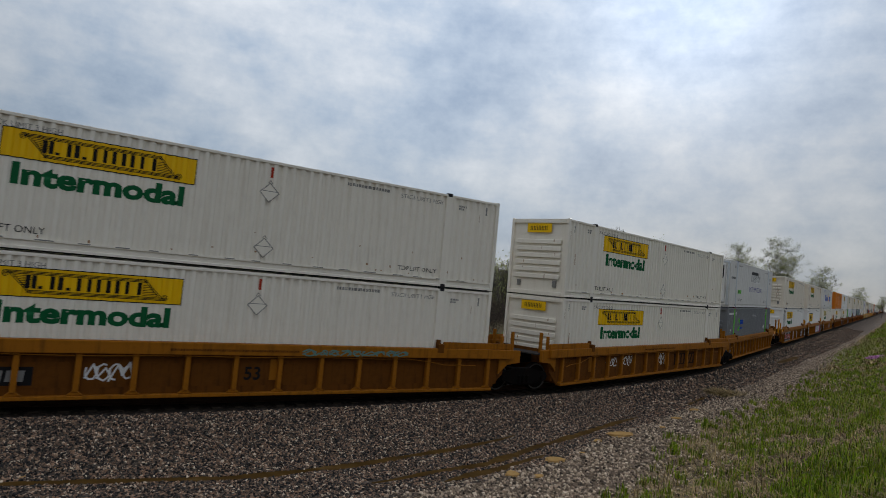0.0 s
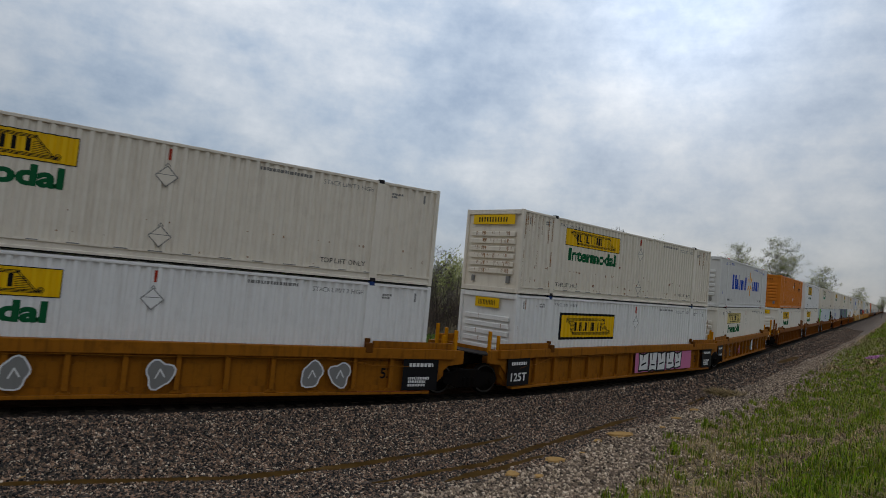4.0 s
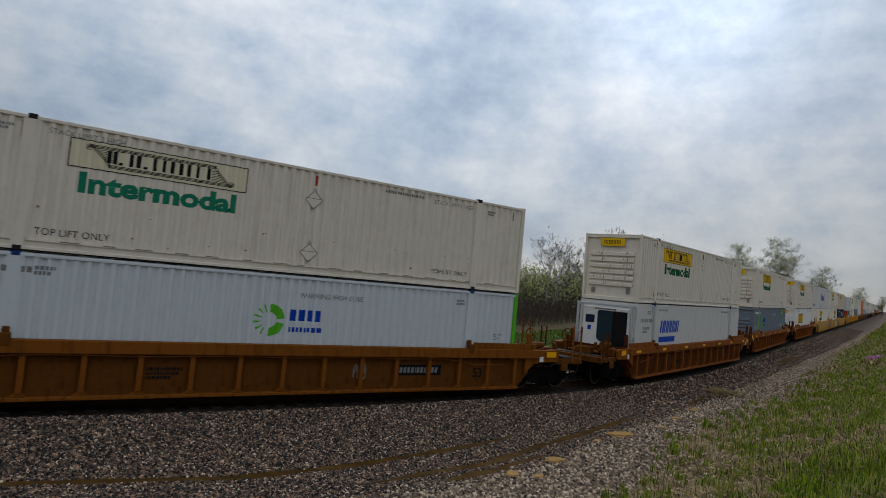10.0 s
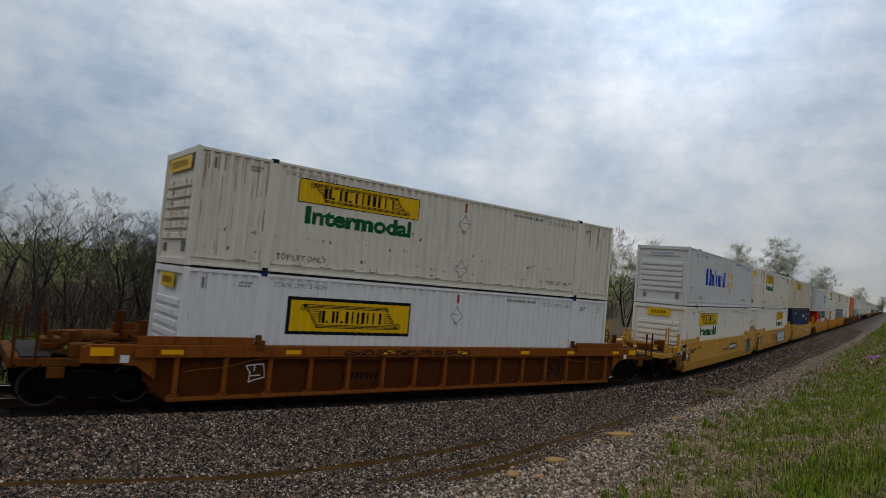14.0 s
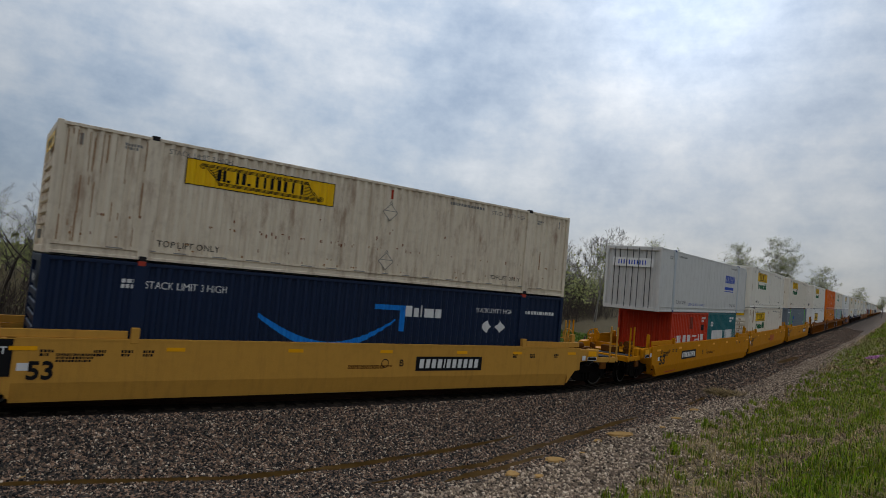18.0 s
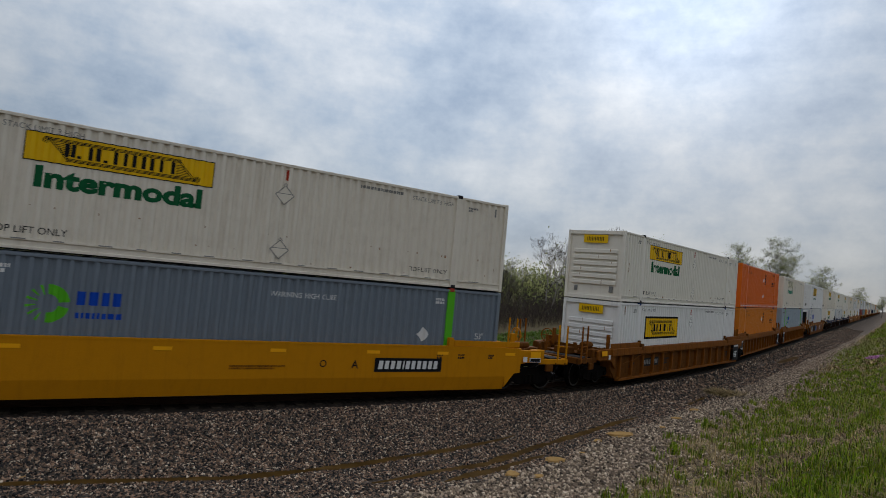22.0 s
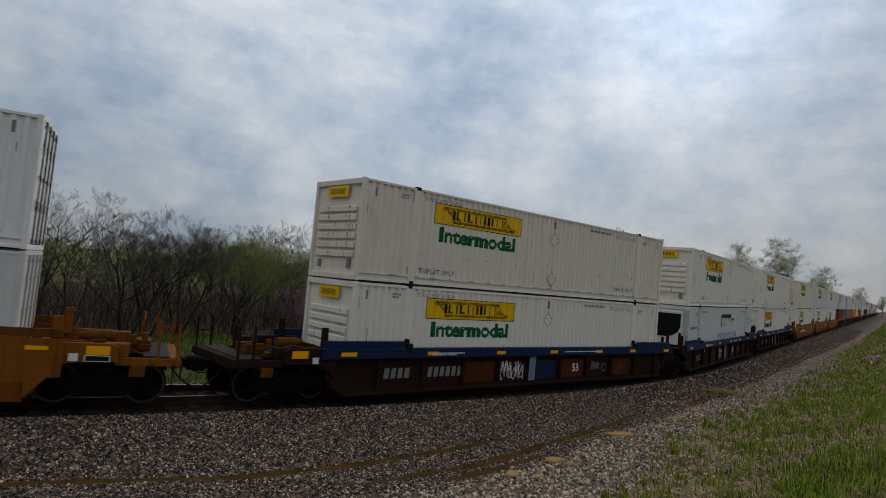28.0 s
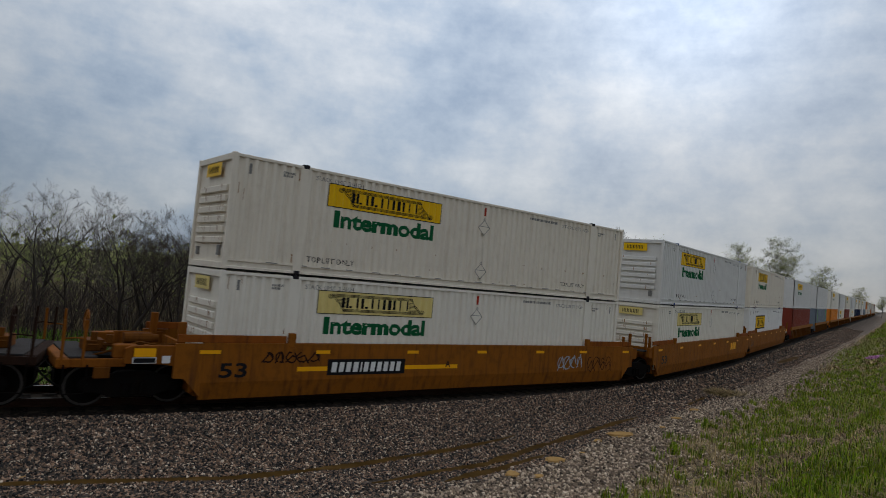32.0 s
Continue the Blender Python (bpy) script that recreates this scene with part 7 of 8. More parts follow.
def art_ochre(v):
    def draw(side, car):
        top = CarSide(car, -HW - 0.042)
        if v == 0:
            side.words("53", 0.25, 0.5, 0.34, BLACK)
            number_panel(side, -5.55, 0.5, NUM[5:], 0.24, True, MARK_GREY)
            side.put("graffiti", scrawl(3, 1.0, 0.45, 0.04, 4), MARK_WHITE, -3.3, 0.48)
            top.put("graffiti", scrawl(5, 3.2, 0.16, 0.035, 9), GRAFFITI_TEAL, 1.7, 1.17)
            side.words("53", -7.3, 0.52, 0.3, BLACK)
        elif v == 1:
            side.words("53", -5.85, 0.5, 0.34, BLACK)
            side.put("graffiti", scrawl(7, 0.95, 0.4, 0.035, 3), MARK_WHITE, -4.7, 0.6)
            side.put("graffiti", scrawl(8, 0.95, 0.42, 0.035, 3), MARK_WHITE, -3.15, 0.6)
            side.put("graffiti", scrawl(9, 0.9, 0.55, 0.035, 3), MARK_WHITE, 0.3, 0.5)
            side.panel("dark_patch", 2.05, 4.7, 0.42, 0.95, CAR_SOOT, 0.004, "faded dark painted patch")
            side.put("owner_marking", owner_strokes(2.3, 0.42), CAR_DARK, 2.2, 0.47, 0.008)
        else:
            side.words("1251", -7.35, 0.42, 0.26, MARK_GREY)
            number_panel(side, -3.9, 0.42, NUM, 0.24, True, CAR_BROWN)
            side.words("53", 3.6, 0.5, 0.28, BLACK)
            side.words("B", -4.7, 0.6, 0.18, BLACK)
        top.put("small_print", small_print(3.2, 1, 0.07, v + 2), CAR_DARK, -1.6, 1.22)
        for x in (-6.1, 0.9):
            side.panel("plate", x, x + 0.25, 0.5, 1.05, CAR_BROWN, 0.03)
    return draw


def art_tagged(v):
    def draw(side, car):
        flush = CarSide(car, -HW - 0.004)
        if v == 0:
            fill, line = blocks(3, (1.15, 0.95, 0.7, 0.9), 0.84, 0.03, 0.06)
            flush.put("graffiti_fill", fill, BLACK, -8.15, 0.27, 0.004)
            flush.put("graffiti_outline", line, MARK_WHITE, -8.15, 0.27, 0.010, "white graffiti outline")
            for k, (x, w) in enumerate(((-7.9, 0.7), (-6.75, 0.6), (-5.75, 0.42), (-4.95, 0.55))):
                f, l = blocks(60 + k, (w,), 0.5, 0.03, 0)
                l.free()
                flush.put("graffiti_fill", f, MARK_RED, x, 0.42, 0.007, "red inner graffiti shape")
            for k, x in enumerate((-2.1, 0.75, 4.5, 5.3)):
                f, l = bubble(20 + k, 0.3, 0.32)
                flush.put("graffiti_fill", f, MARK_GREY, x, 0.68, 0.006)
                flush.put("graffiti_outline", l, MARK_WHITE, x, 0.68, 0.009)
            side.words("53", 6.6, 0.55, 0.3, BLACK, lift=0.02)
        elif v == 1:
            fill, line = blocks(11, (0.9, 0.75, 0.85, 0.8, 0.75), 0.86, 0.07, 0.05)
            flush.panel("graffiti_field", 0.2, 5.9, 0.28, 1.12, GRAFFITI_PINK, 0.002, "pink graffiti field")
            flush.put("graffiti_fill", fill, MARK_WHITE, 0.5, 0.28, 0.006)
            flush.put("graffiti_outline", line, BLACK, 0.5, 0.28, 0.009)
            side.words("53", 6.6, 0.5, 0.34, BLACK, lift=0.02)
        else:
            for k in range(9):
                flush.put("graffiti", scrawl(40 + k, 0.65, 0.6, 0.04, 2), (BLACK, MARK_GREY, BLACK, GRAFFITI_PINK, BLACK, BLACK, GRAFFITI_TEAL, BLACK, MARK_GREY)[k], -6.9 + 1.35 * k, 0.36)
            f, l = blocks(28, (0.5,), 0.75, 0.04, 0)
            flush.put("graffiti_fill", f, MARK_WHITE, 1.6, 0.36, 0.006)
            flush.put("graffiti_outline", l, MARK_GREY, 1.6, 0.36, 0.009)
            side.words("53", 6.6, 0.5, 0.36, BLACK, lift=0.02)
            flush.panel("notice_frame", 7.75, 8.2, 0.55, 0.85, MARK_WHITE, 0.006, "white frame of a notice")
            flush.panel("notice_panel", 7.78, 8.17, 0.58, 0.82, BLACK, 0.009, "black notice panel")
        flush.panel("red_tape", 5.4, 8.2, 0.13, 0.21, MAROON, -0.012, "dull red tape along the sill")
        for x in ((7.25,), (-8.55, 7.25), (-8.55,))[v]:
            flush.panel("end_panel", x, x + 1.2, 0.24, 1.42, BLACK, 0.006, "black end panel with white characters")
            flush.panel("plate", x + 0.3, x + 0.9, 1.16, 1.28, AMBER, 0.010)
            if x < 0:
                flush.words("125T", x + 0.2, 0.38, 0.28, MARK_WHITE, 0.85, 0.010)
            else:
                flush.put("small_print", small_print(0.7, 3, 0.3, 4), MARK_WHITE, x + 0.2, 0.32, 0.010)
            flush.put("small_print", small_print(0.8, 1, 0.14, 5), MARK_WHITE, x + 0.2, 0.88, 0.010)
    return draw


def art_brown(v):
    def draw(side, car):
        flush = CarSide(car, -HW - 0.004)
        if v == 0:
            number_panel(side, -5.6, 0.62, NUM, 0.2, True, MARK_GREY)
            xs = (7.35,)
        elif v == 1:
            side.put("owner_marking", marks((0.9, 0.9, 1.0), 0.32, 0.2, 0, 0.3), BLACK, 1.55, 0.55)
            xs = (-8.5, 7.35)
        else:
            number_panel(side, 3.6, 0.66, NUM, 0.16, True, MARK_GREY)
            side.put("graffiti", scrawl(31, 0.45, 0.5, 0.03, 2), MARK_GREY, 2.05, 0.45)
            xs = (-8.5,)
        for x in xs:
            flush.panel("end_panel", x, x + 1.05, 0.24, 1.34, BLACK, 0.006, "black end panel with white characters")
            flush.put("small_print", small_print(0.7, 1, 0.15, 5), MARK_WHITE, x + 0.17, 0.98, 0.010)
            if x < 0:
                flush.words("125T", x + 0.14, 0.42, 0.27, MARK_WHITE, 0.78, 0.010)
            else:
                flush.put("small_print", small_print(0.65, 4, 0.36, 9), MARK_WHITE, x + 0.17, 0.4, 0.010)
        side.words("53", 6.35, 0.5, 0.3, BLACK)
        side.put("small_print", small_print(0.8, 3, 0.3, 6 + v), BLACK, -3.3, 0.52)
        side.put("small_print", small_print(0.5, 2, 0.22, 8 + v), BLACK, -7.0, 0.55)
    return draw


def art_rust(v):
    def draw(side, car):
        side.words("53", 4.78, 0.48, 0.42, BLACK, 0.75)
        if v == 0:
            number_panel(side, -3.4, 0.5, NUM[3:], 0.2, False, CAR_SOOT)
        elif v == 1:
            for x in (-4.6, -2.6):
                side.put("faded_disc", round_mark(0.26, 0, math.tau, 0.25, 20), CAR_MID, x, 0.72)
        else:
            top = CarSide(car, -HW - 0.043)
            top.put("graffiti", scrawl(51, 4.6, 0.17, 0.03, 9), BLACK, -3.7, 1.17)
            f, l = blocks(52, (0.5,), 0.45, 0.03, 0)
            side.put("graffiti_outline", l, MARK_WHITE, -6.35, 0.5, 0.01)
            number_panel(side, -3.6, 0.5, NUM[3:], 0.2, False, CAR_SOOT)
    return draw


def art_yellow(v):
    def draw(side, car):
        low = CarSide(car, -HW + 0.0)
        for x in (-7.9, -6.9, -6.35, -5.9, 5.6, 6.4, 7.6):
            side.put("small_print", small_print(0.22, 2, 0.16, int(x * 9) + 90), BLACK, x, 1.10)
        side.put("small_print", small_print(0.9, 3, 0.2, 3), BLACK, -7.6, 0.98)
        side.put("small_print", small_print(1.4, 2, 0.12, 5), CAR_DARK, -0.6, 0.78)
        side.panel("plate", -8.28, -8.0, 0.82, 0.98, MARK_WHITE, 0.004)
        if v in ("yellow_b", "yellow_a"):
            number_panel(side, -4.85 if v == "yellow_b" else 3.6, 0.80, NUM, 0.24)
            side.words("B" if v == "yellow_b" else "A", -1.5 if v == "yellow_b" else 2.75, 0.82, 0.22, BLACK)
            side.put("round_mark", round_mark(0.1, 0, math.tau, 0.03), BLACK, -0.7 if v == "yellow_b" else 1.9, 0.95)
        elif v == "yellow_c":
            side.words("C", -1.3, 0.86, 0.22, BLACK)
            side.put("owner_marking", owner_strokes(1.95, 0.48), MARK_RED, 0.34, 0.68, 0.006, "red owner's marks")
        elif v == "tan_c":
            side.words("C", -3.86, 0.86, 0.24, BLACK)
            side.put("owner_marking", owner_strokes(2.05, 0.52), MARK_RED, -2.05, 0.66, 0.006, "red owner's marks")
            fill, line = blocks(61, (0.95, 0.9, 0.95, 1.08), 0.98, 0.10, 0.02)
            side.put("graffiti_fill", fill, PALE_GREY, 0.62, 0.36, 0.008)
            side.put("graffiti_outline", line, GRAFFITI_TEAL, 0.62, 0.36, 0.012, "teal graffiti outline")
            side.put("graffiti", scrawl(62, 0.7, 0.6, 0.03, 3), BLACK, 0.0, 0.45, 0.012)
            side.put("graffiti", scrawl(64, 0.6, 0.75, 0.025, 3), BLACK, 4.62, 0.45, 0.012)
        elif v == "tan_a":
            number_panel(side, 1.2, 0.86, NUM, 0.2)
            fill, line = blocks(63, (0.7, 0.6), 0.8, 0.08, 0.02)
            side.put("graffiti_fill", fill, GRAFFITI_TEAL, 6.0, 0.42, 0.008)
            side.put("graffiti_outline", line, BLACK, 6.0, 0.42, 0.012)
        elif v == "tan_b":
            number_panel(side, 1.8, 0.80, NUM, 0.27)
            side.words("B", 1.1, 0.86, 0.2, BLACK)
            side.put("round_mark", round_mark(0.13, 0, math.tau, 0.025), BLACK, 0.6, 0.95)
        if v != "yellow_b":
            end = CarSide(car, -HW - 0.002)
            end.panel("end_panel", -9.0, -8.38, 0.70, 1.47, BLACK, 0.005, "black end panel with white characters")
            end.words("125 T", -8.92, 1.16, 0.16, MARK_WHITE, 0.44, 0.010)
        bm = text_mesh("53", 0.40, 0.75 if v.startswith("yellow") else 0.48, 0.03)
        side.put("lettering", bm, BLACK, -8.1, 0.62 if v.startswith("tan") else 0.64, 0.006, "painted characters 53")
        if v.startswith("yellow"):
            low.panel("tape", -7.2, -5.6, 0.235, 0.275, MARK_RED, -0.06)
    return draw


def art_burnt(v):
    def draw(side, car):
        side.words("53", -7.95, 0.66, 0.36, BLACK, 0.7)
        if v == 0:
            number_panel(side, -4.9, 0.74, NUM, 0.27)
            side.panel("stripe", -5.9, -0.4, 0.78, 0.9, AMBER, 0.002)
            side.words("A", -0.9, 0.82, 0.2, BLACK)
            side.put("graffiti", scrawl(71, 1.4, 0.6, 0.035, 4), PALE_BLUE, 4.4, 0.6)
            side.put("graffiti", scrawl(72, 1.5, 0.55, 0.03, 4), CAR_SOOT, 6.1, 0.55)
            side.put("graffiti", scrawl(73, 1.6, 0.3, 0.04, 5), CAR_SOOT, -6.9, 1.0)
        elif v == 1:
            side.put("owner_marking", marks((0.95, 0.95, 1.0), 0.40, 0.12, 0, 0.26), AMBER, 4.2, 0.80, 0.006)
        elif v == 2:
            for k in range(6):
                side.put("graffiti", scrawl(80 + k, 1.3, 0.7, 0.07, 3), (MARK_WHITE, CAR_SOOT, SKY_BLUE, CAR_SOOT, MARK_WHITE, BLACK)[k], -7.6 + 2.45 * k, 0.5)
            side.words("53", 4.6, 0.55, 0.36, BLACK)
            side.panel("graffiti_field", -8.0, -1.8, 0.55, 1.2, CAR_SOOT, 0.001)
    return draw


def art_blue(v):
    def draw(side, car):
        top = CarSide(car, -HW - 0.043)
        top.put("small_print", small_print(1.3, 2, 0.10, 3), MARK_WHITE, -5.2, 1.20)
        top.put("small_print", small_print(2.4, 1, 0.06, 4), MARK_WHITE, 1.2, 1.24)
        # bays of bare rust and of old blue paint between the sooty ones
        for k, mat in ((2, CAR_RUST_LOW), (4, CAR_BLUE), (5, CAR_RUST_LOW), (6, CAR_SOOT), (7, CAR_RUST_LOW)):
            x = -7.07 + 1.65 * k
            side.panel("bay_patch", x + 0.16, x + 1.49, 0.30, 0.96, mat, 0.002)
        rib = CarSide(car, -HW + 0.025)
        rib.panel("wide_rib", -0.64, -0.30, 0.28, 1.12, GREY_BLUE, 0.0, "wide grey-blue middle rib")
        if v != 1:
            number_panel(side, -6.85, 0.54, NUM[:4], 0.30, False, MARK_GREY)
            number_panel(side, -5.2, 0.54, NUM[5:], 0.30, False, MARK_GREY)
        else:
            side.words("125-T", -6.5, 0.5, 0.28, MARK_GREY)
            side.words("C", -4.9, 0.9, 0.2, MARK_WHITE)
        side.put("graffiti", scrawl(91 + v, 1.15, 0.68, 0.028, 6), MARK_WHITE, -1.98, 0.30, 0.006)
        side.words("53", 1.75 if v == 2 else 2.0, 0.5, 0.30, MARK_WHITE)
        side.put("graffiti", scrawl(95, 0.5, 0.3, 0.03, 3), MARK_GREY, 3.2, 0.55, 0.006)
        side.put("graffiti", round_mark(0.16, 0, 5.8, 0.03), MARK_GREY, 4.05, 0.62, 0.006)
    return draw


# ---- the train: speed, cars and their loads ----
SPEED, SHIFT = 16.52, 3.0 + LONG / 2
MOVERS = []
MADE = {}
MAKERS = {
    "cream": lambda: haulier("container", "cream ribbed container with a yellow sign and green lettering", CREAM, seed=1),
    "clean": lambda: haulier("container", "pale cream ribbed container with a bright yellow sign", CREAM_CLEAN, seed=2),
    "white": lambda: haulier("container", "white ribbed container with a black-framed yellow sign", WHITE, framed=True, seed=3, cast=CASTING_BLUE),
    "white_low": lambda: haulier("container", "white ribbed container with a large black-framed yellow sign", WHITE, framed=True, low=True, seed=4, cast=CASTING_BLUE),
    "white_plain": lambda: haulier("container", "white ribbed container with a yellow sign and green lettering", WHITE_DULL, seed=5, cast=CASTING_BLUE),
    "sooty": lambda: haulier("container", "white ribbed container streaked with soot at its leading end", WHITE, seed=6, soot=True, cast=CASTING_BLUE),
    "faded": lambda: haulier("container", "cream ribbed container with a faded pale sign", CREAM, SIGN_CREAM, ink=SIGN_TEAL, seed=7, end_sign_mat=SIGN_CREAM),
    "pale_sign": lambda: haulier("container", "cream ribbed container with a pale yellow sign", CREAM_CLEAN, YELLOW_PALE, seed=8),
    "spotted": lambda: haulier("container", "cream ribbed container with rows of rust spots", CREAM, YELLOW_SIGN, seed=9, stains=True, wide_end=True),
    "rusty": lambda: haulier("container", "rust-streaked cream ribbed container with a yellow sign only", CREAM_RUSTY, YELLOW_SIGN, words=False, seed=10, stains=True, wide_end=True),
    "right_sign": lambda: haulier("container", "pale cream container with its sign near the trailing end", CREAM_CLEAN, at=9.25, seed=11, stains=True),
    "operator": lambda: operator("container", "blue-grey ribbed container with lime-green posts", GREY_BLUE),
    "operator_dark": lambda: operator("container", "dark grey ribbed container with lime-green posts", GREY),
    "operator_pale": lambda: operator("container", "pale blue-grey ribbed container with lime-green posts", PALE_BLUE, light=False),
    "operator_white": lambda: operator("container", "pale grey container with lime-green ends", PALE_GREY, light=False, end_green=True),
    "retail_site": lambda: retailer("container", "white ribbed container with large blue marks and yellow rays"),
    "retail": lambda: retailer("container", "white ribbed container with blue marks and yellow rays, no ending", False),
    "orange": lambda: orange_box("container", "bright orange ribbed container with white placards", ORANGE, True),
    "orange_dull": lambda: orange_box("container", "faded orange ribbed container with white placards", ORANGE_DULL, True),
    "long_name": lambda: reefer("refrigerated_container", "white smooth-sided refrigerated container with black shadowed marks", "long_name"),
    "front_name": lambda: reefer("refrigerated_container", "white smooth-sided refrigerated container with slanted blue marks", "front_name"),
    "rear_name": lambda: reefer("refrigerated_container", "white smooth-sided refrigerated container, doors leading", "rear_name", True),
    "navy": lambda: parcel("container", "navy ribbed container with a light blue curved stroke"),
    "red_short": lambda: short_box("short_container", "vermilion twenty-foot container with white marks", RED, "red"),
    "teal_short": lambda: short_box("short_container", "teal twenty-foot container with white marks", TEAL, "teal"),
    "far_cream": lambda: far_box("distant cream ribbed container with a yellow sign", CREAM, YELLOW_SIGN, True),
    "far_clean": lambda: far_box("distant pale cream ribbed container with a yellow sign", CREAM_CLEAN, YELLOW_SIGN, True),
    "far_white": lambda: far_box("distant white ribbed container with a yellow sign", WHITE_DULL, YELLOW_SIGN, True),
    "far_plain": lambda: far_box("distant plain white ribbed container", WHITE_DULL),
    "far_grey": lambda: far_box("distant blue-grey ribbed container with lime-green posts", GREY_BLUE, green=True),
    "far_orange": lambda: far_box("distant orange ribbed container", ORANGE_DULL),
    "far_maroon": lambda: far_box("distant maroon ribbed container", MAROON),
    "far_navy": lambda: far_box("distant navy ribbed container", CAR_BLUE),
    "maroon": lambda: plain_box("container", "plain maroon ribbed container", MAROON, MARK_WHITE),
    "plain_white": lambda: plain_box("container", "plain white ribbed container", WHITE_DULL),
}


def made(key, maker):
    """The first of a kind, or a copy of it."""
    if key in MADE:
        return copy_thing(MADE[key], Matrix())
    MADE[key] = maker()
    return MADE[key]


LEVEL_1, LEVEL_2 = 0.36, 0.36 + TALL + 0.03
TRAIN = [
    (-5.67, "ochre", "coupled", "joint", art_ochre, 0, "clean", ["clean"]),
    (14.15, "ochre", "joint", "joint", art_ochre, 1, "clean", ["clean"]),
    (34.06, "ochre", "joint", "coupled", art_ochre, 2, "long_name", ["operator_dark"]),
    (57.90, "bright_ochre", "coupled", "joint", art_tagged, 0, "cream", ["sooty"]),
    (77.72, "bright_ochre", "joint", "joint", art_tagged, 1, "spotted", ["white_low"]),
    (97.49, "bright_ochre", "joint", "coupled", art_tagged, 2, "retail_site", ["pale_sign"]),
    (121.35, "brown", "coupled", "joint", art_brown, 0, "orange_dull", ["clean"]),
    (140.99, "brown", "joint", "joint", art_brown, 1, "white", ["clean"]),
    (160.78, "brown", "joint", "coupled", art_brown, 2, "faded", ["operator_white"]),
    (184.59, "rust", "coupled", "coupled", art_rust, 0, "cream", ["front_name"]),
    (208.31, "rust", "coupled", "coupled", art_rust, 1, "cream", ["operator"]),
    (232.15, "rust", "coupled", "coupled", art_rust, 2, "spotted", ["white_low"]),
    (256.10, "tan", "coupled", "joint", art_yellow, "tan_a", "retail", ["clean"]),
    (275.93, "tan", "joint", "joint", art_yellow, "tan_c", "spotted", ["right_sign"]),
    (295.37, "tan", "joint", "coupled", art_yellow, "tan_b", "rusty", ["navy"]),
    (318.71, "yellow", "coupled", "joint", art_yellow, "yellow_b", "rear_name", ["red_short", "teal_short"]),
    (338.42, "yellow", "joint", "joint", art_yellow, "yellow_c", "clean", ["spotted"]),
    (358.19, "yellow", "joint", "coupled", art_yellow, "yellow_a", "cream", ["operator"]),
    (381.44, "brown", "coupled", "joint", art_brown, 0, "clean", ["white_low"]),
    (401.06, "brown", "joint", "joint", art_brown, 1, "orange", ["orange_dull"]),
    (420.56, "brown", "joint", "coupled", art_brown, 2, "faded", ["operator_pale"]),
    (444.17, "worn", "coupled", "coupled", art_burnt, 2, "white", ["front_name"]),
    (467.90, "blue", "coupled", "joint", art_blue, 0, "cream", ["clean"]),
    (487.93, "blue", "joint", "joint", art_blue, 1, "clean", ["long_name"]),
    (507.47, "blue", "joint", "coupled", art_blue, 2, "clean", ["clean"]),
    (530.36, "burnt", "coupled", "joint", art_burnt, 0, "cream", ["pale_sign"]),
    (550.15, "burnt", "joint", "joint", art_burnt, 1, "white_plain", ["pale_sign"]),
    (569.83, "burnt", "joint", "coupled", art_burnt, 3, "cream", ["white_low"]),
]
FAR_TRAIN = [("far_white", "far_maroon", 2), ("far_plain", "far_grey", 2), ("far_clean", "far_orange", 0), ("far_plain", "far_cream", 1), ("far_cream", "far_maroon", 1), ("far_plain", "far_clean", 0), ("far_clean", "far_navy", 1), ("far_cream", "far_navy", 1),
             ("far_clean", "far_plain", 0), ("far_plain", "far_grey", 1), ("far_orange", "far_clean", 1), ("far_cream", "far_cream", 0), ("far_plain", "far_clean", 1), ("far_clean", "far_orange", 1), ("far_cream", "far_plain", 0), ("far_clean", "far_cream", 1), ("far_maroon", "far_clean", 1), ("far_plain", "far_cream", 0)]


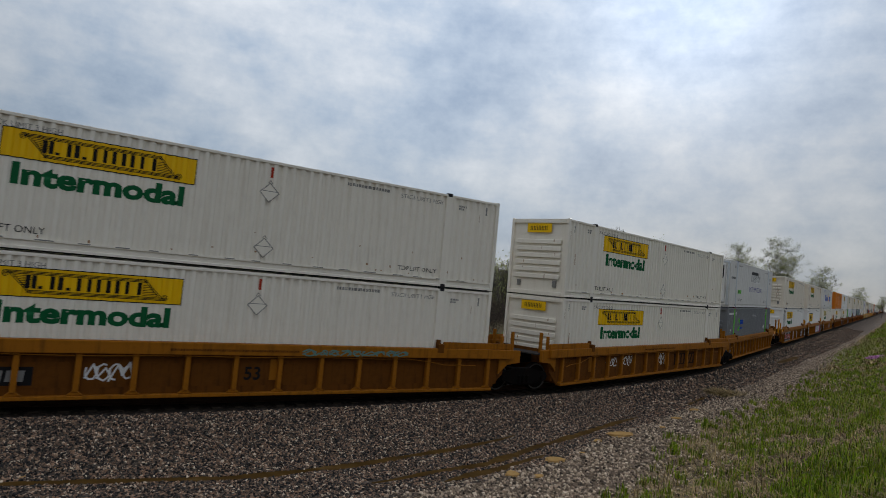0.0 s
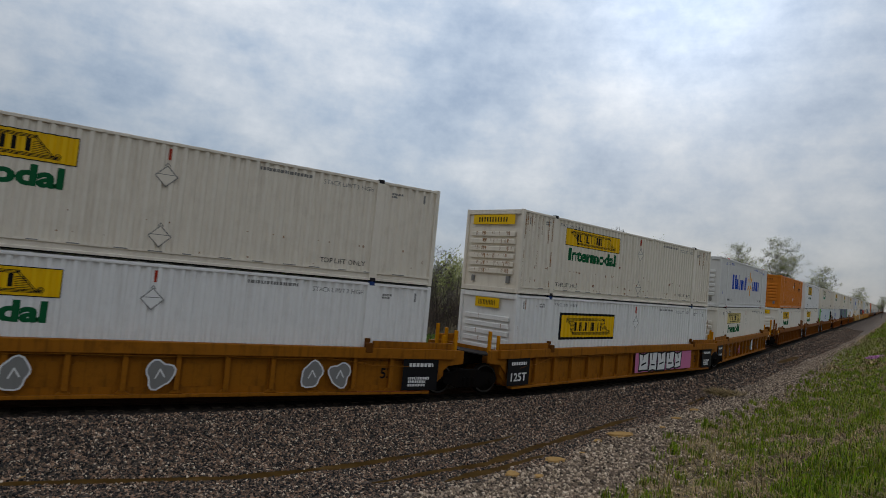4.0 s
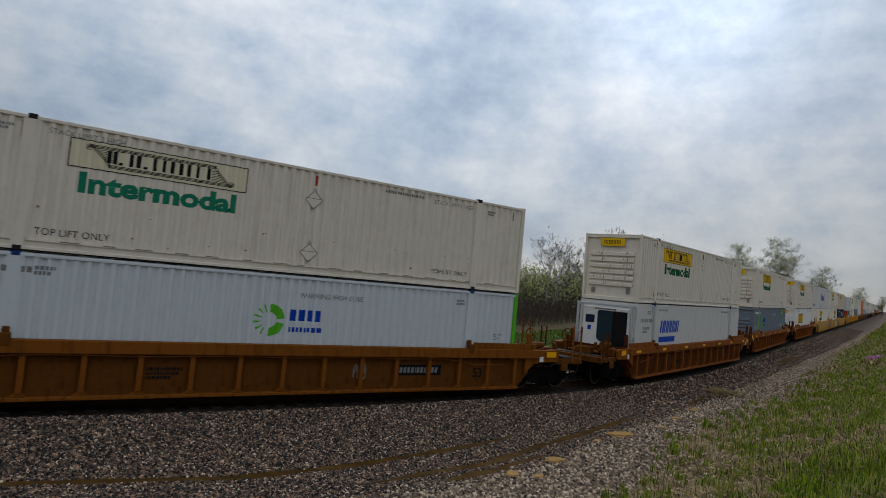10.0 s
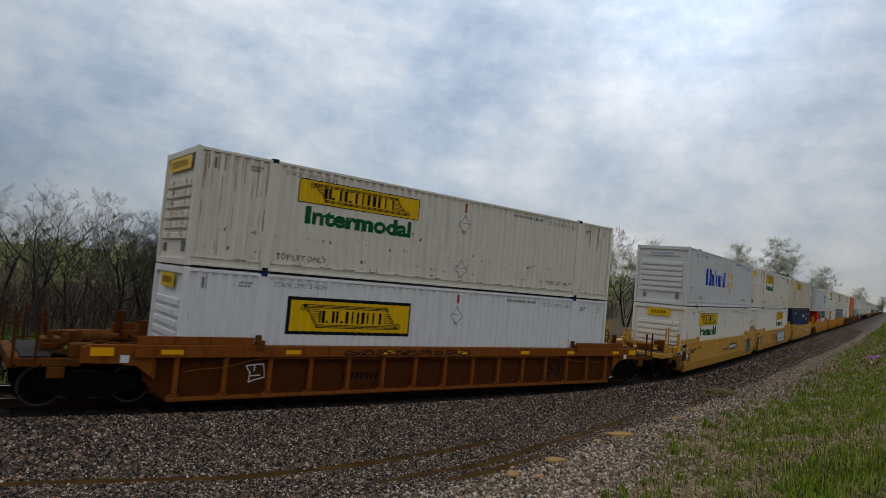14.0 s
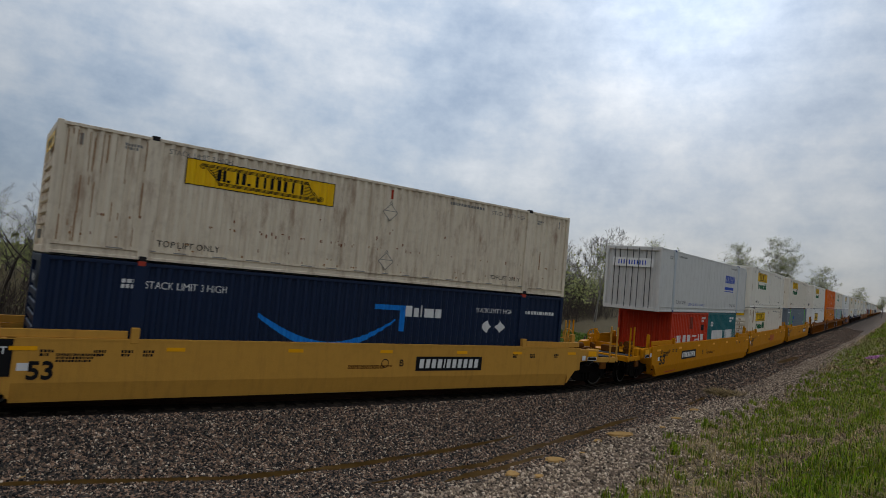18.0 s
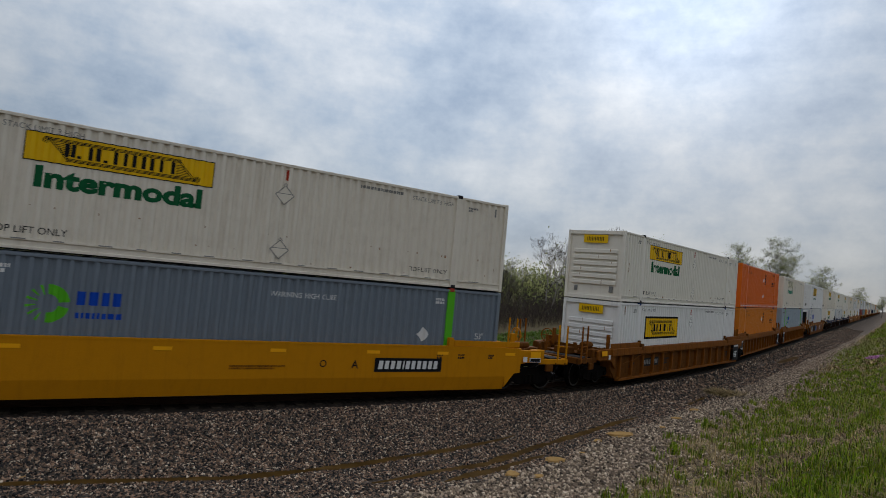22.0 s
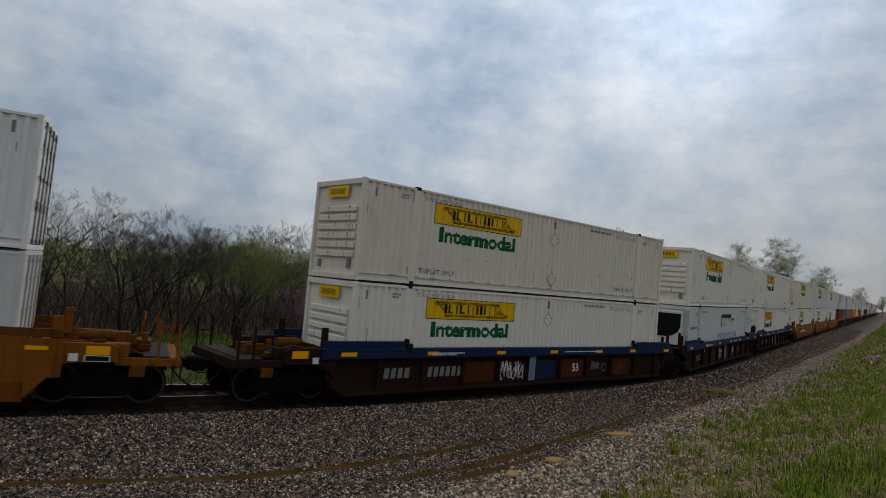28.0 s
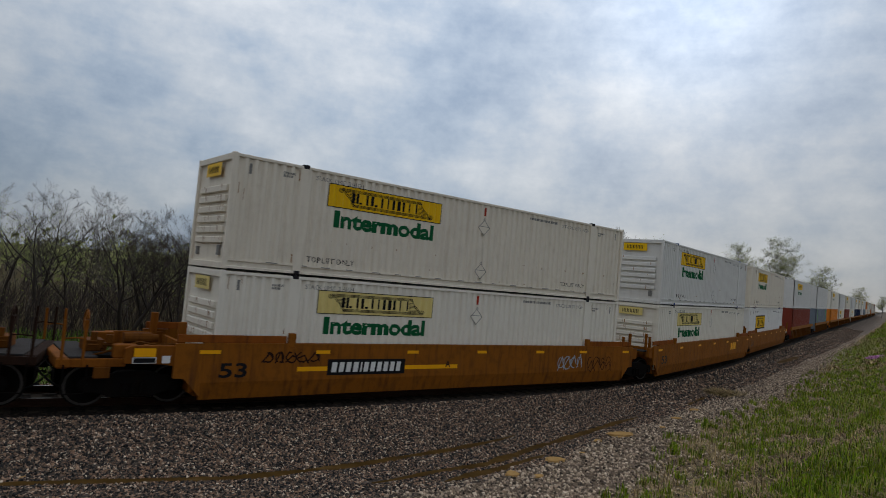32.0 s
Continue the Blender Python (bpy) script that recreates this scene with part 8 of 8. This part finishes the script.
def make_train():
    for s, style, left, right, art, v, top, low in TRAIN:
        key = (style, left, right, v)
        car = made(key, lambda: well_car(style, left, right, art(v)))
        MOVERS.append((car, s, Vector((0, 0, 0))))
        for i, kind in enumerate(low):
            x = 0.0 if len(low) == 1 else (-3.06, 3.06)[i]
            MOVERS.append((made(kind, MAKERS[kind]), s, Vector((x, 0, LEVEL_1))))
        MOVERS.append((made(top, MAKERS[top]), s, Vector((0, 0, LEVEL_2 if len(low) == 1 else LEVEL_1 + 2.59))))
    s = 569.83
    for k, (top, low, link) in enumerate(FAR_TRAIN):
        # link 0: first of three units, 1: a later one, 2: a single car
        s += 19.7 if link == 1 else 23.74
        after = FAR_TRAIN[k + 1][2] if k + 1 < len(FAR_TRAIN) else 0
        ends = ("joint" if link == 1 else "coupled", "joint" if after == 1 else "coupled")
        MOVERS.append((made(ends, lambda: far_car(*ends)), s, Vector((0, 0, 0))))
        MOVERS.append((made(low, MAKERS[low]), s, Vector((0, 0, LEVEL_1))))
        MOVERS.append((made(top, MAKERS[top]), s, Vector((0, 0, LEVEL_2))))


make_train()


def motions():
    """The whole train rolls by at a steady speed."""
    last = frame(32.0)
    for thing, s0, shift in MOVERS:
        times = {1, last}
        f = 1
        for s in range(-27, 64, 6):
            f = 1 + round((s0 + SHIFT - s) / SPEED * FPS)
            if 1 < f < last:
                times.add(f)
        rows = []
        for f in sorted(times):
            t = (f - 1) / FPS
            rows.append((t, on_track(s0 + SHIFT - SPEED * t) @ Matrix.Translation(shift)))
        walk(thing, rows)
        # wheels turn while the car is near
        spin = [f for f in range(1, last + 1) if -16 < s0 + SHIFT - SPEED * (f - 1) / FPS < 48]
        wheels = [o for o in thing.children_recursive if o.name.startswith("wheelset")] if spin else []
        for wheel in wheels:
            at = Matrix.Translation(wheel.matrix_basis.translation)
            rows = []
            for f in sorted({1, last, *spin}):
                near = min(max(f, spin[0]), spin[-1])
                rows.append(((f - 1) / FPS, at @ Matrix.Rotation(-SPEED * (near - spin[0]) / FPS / 0.455, 4, "Y")))
            walk(wheel, rows)


motions()
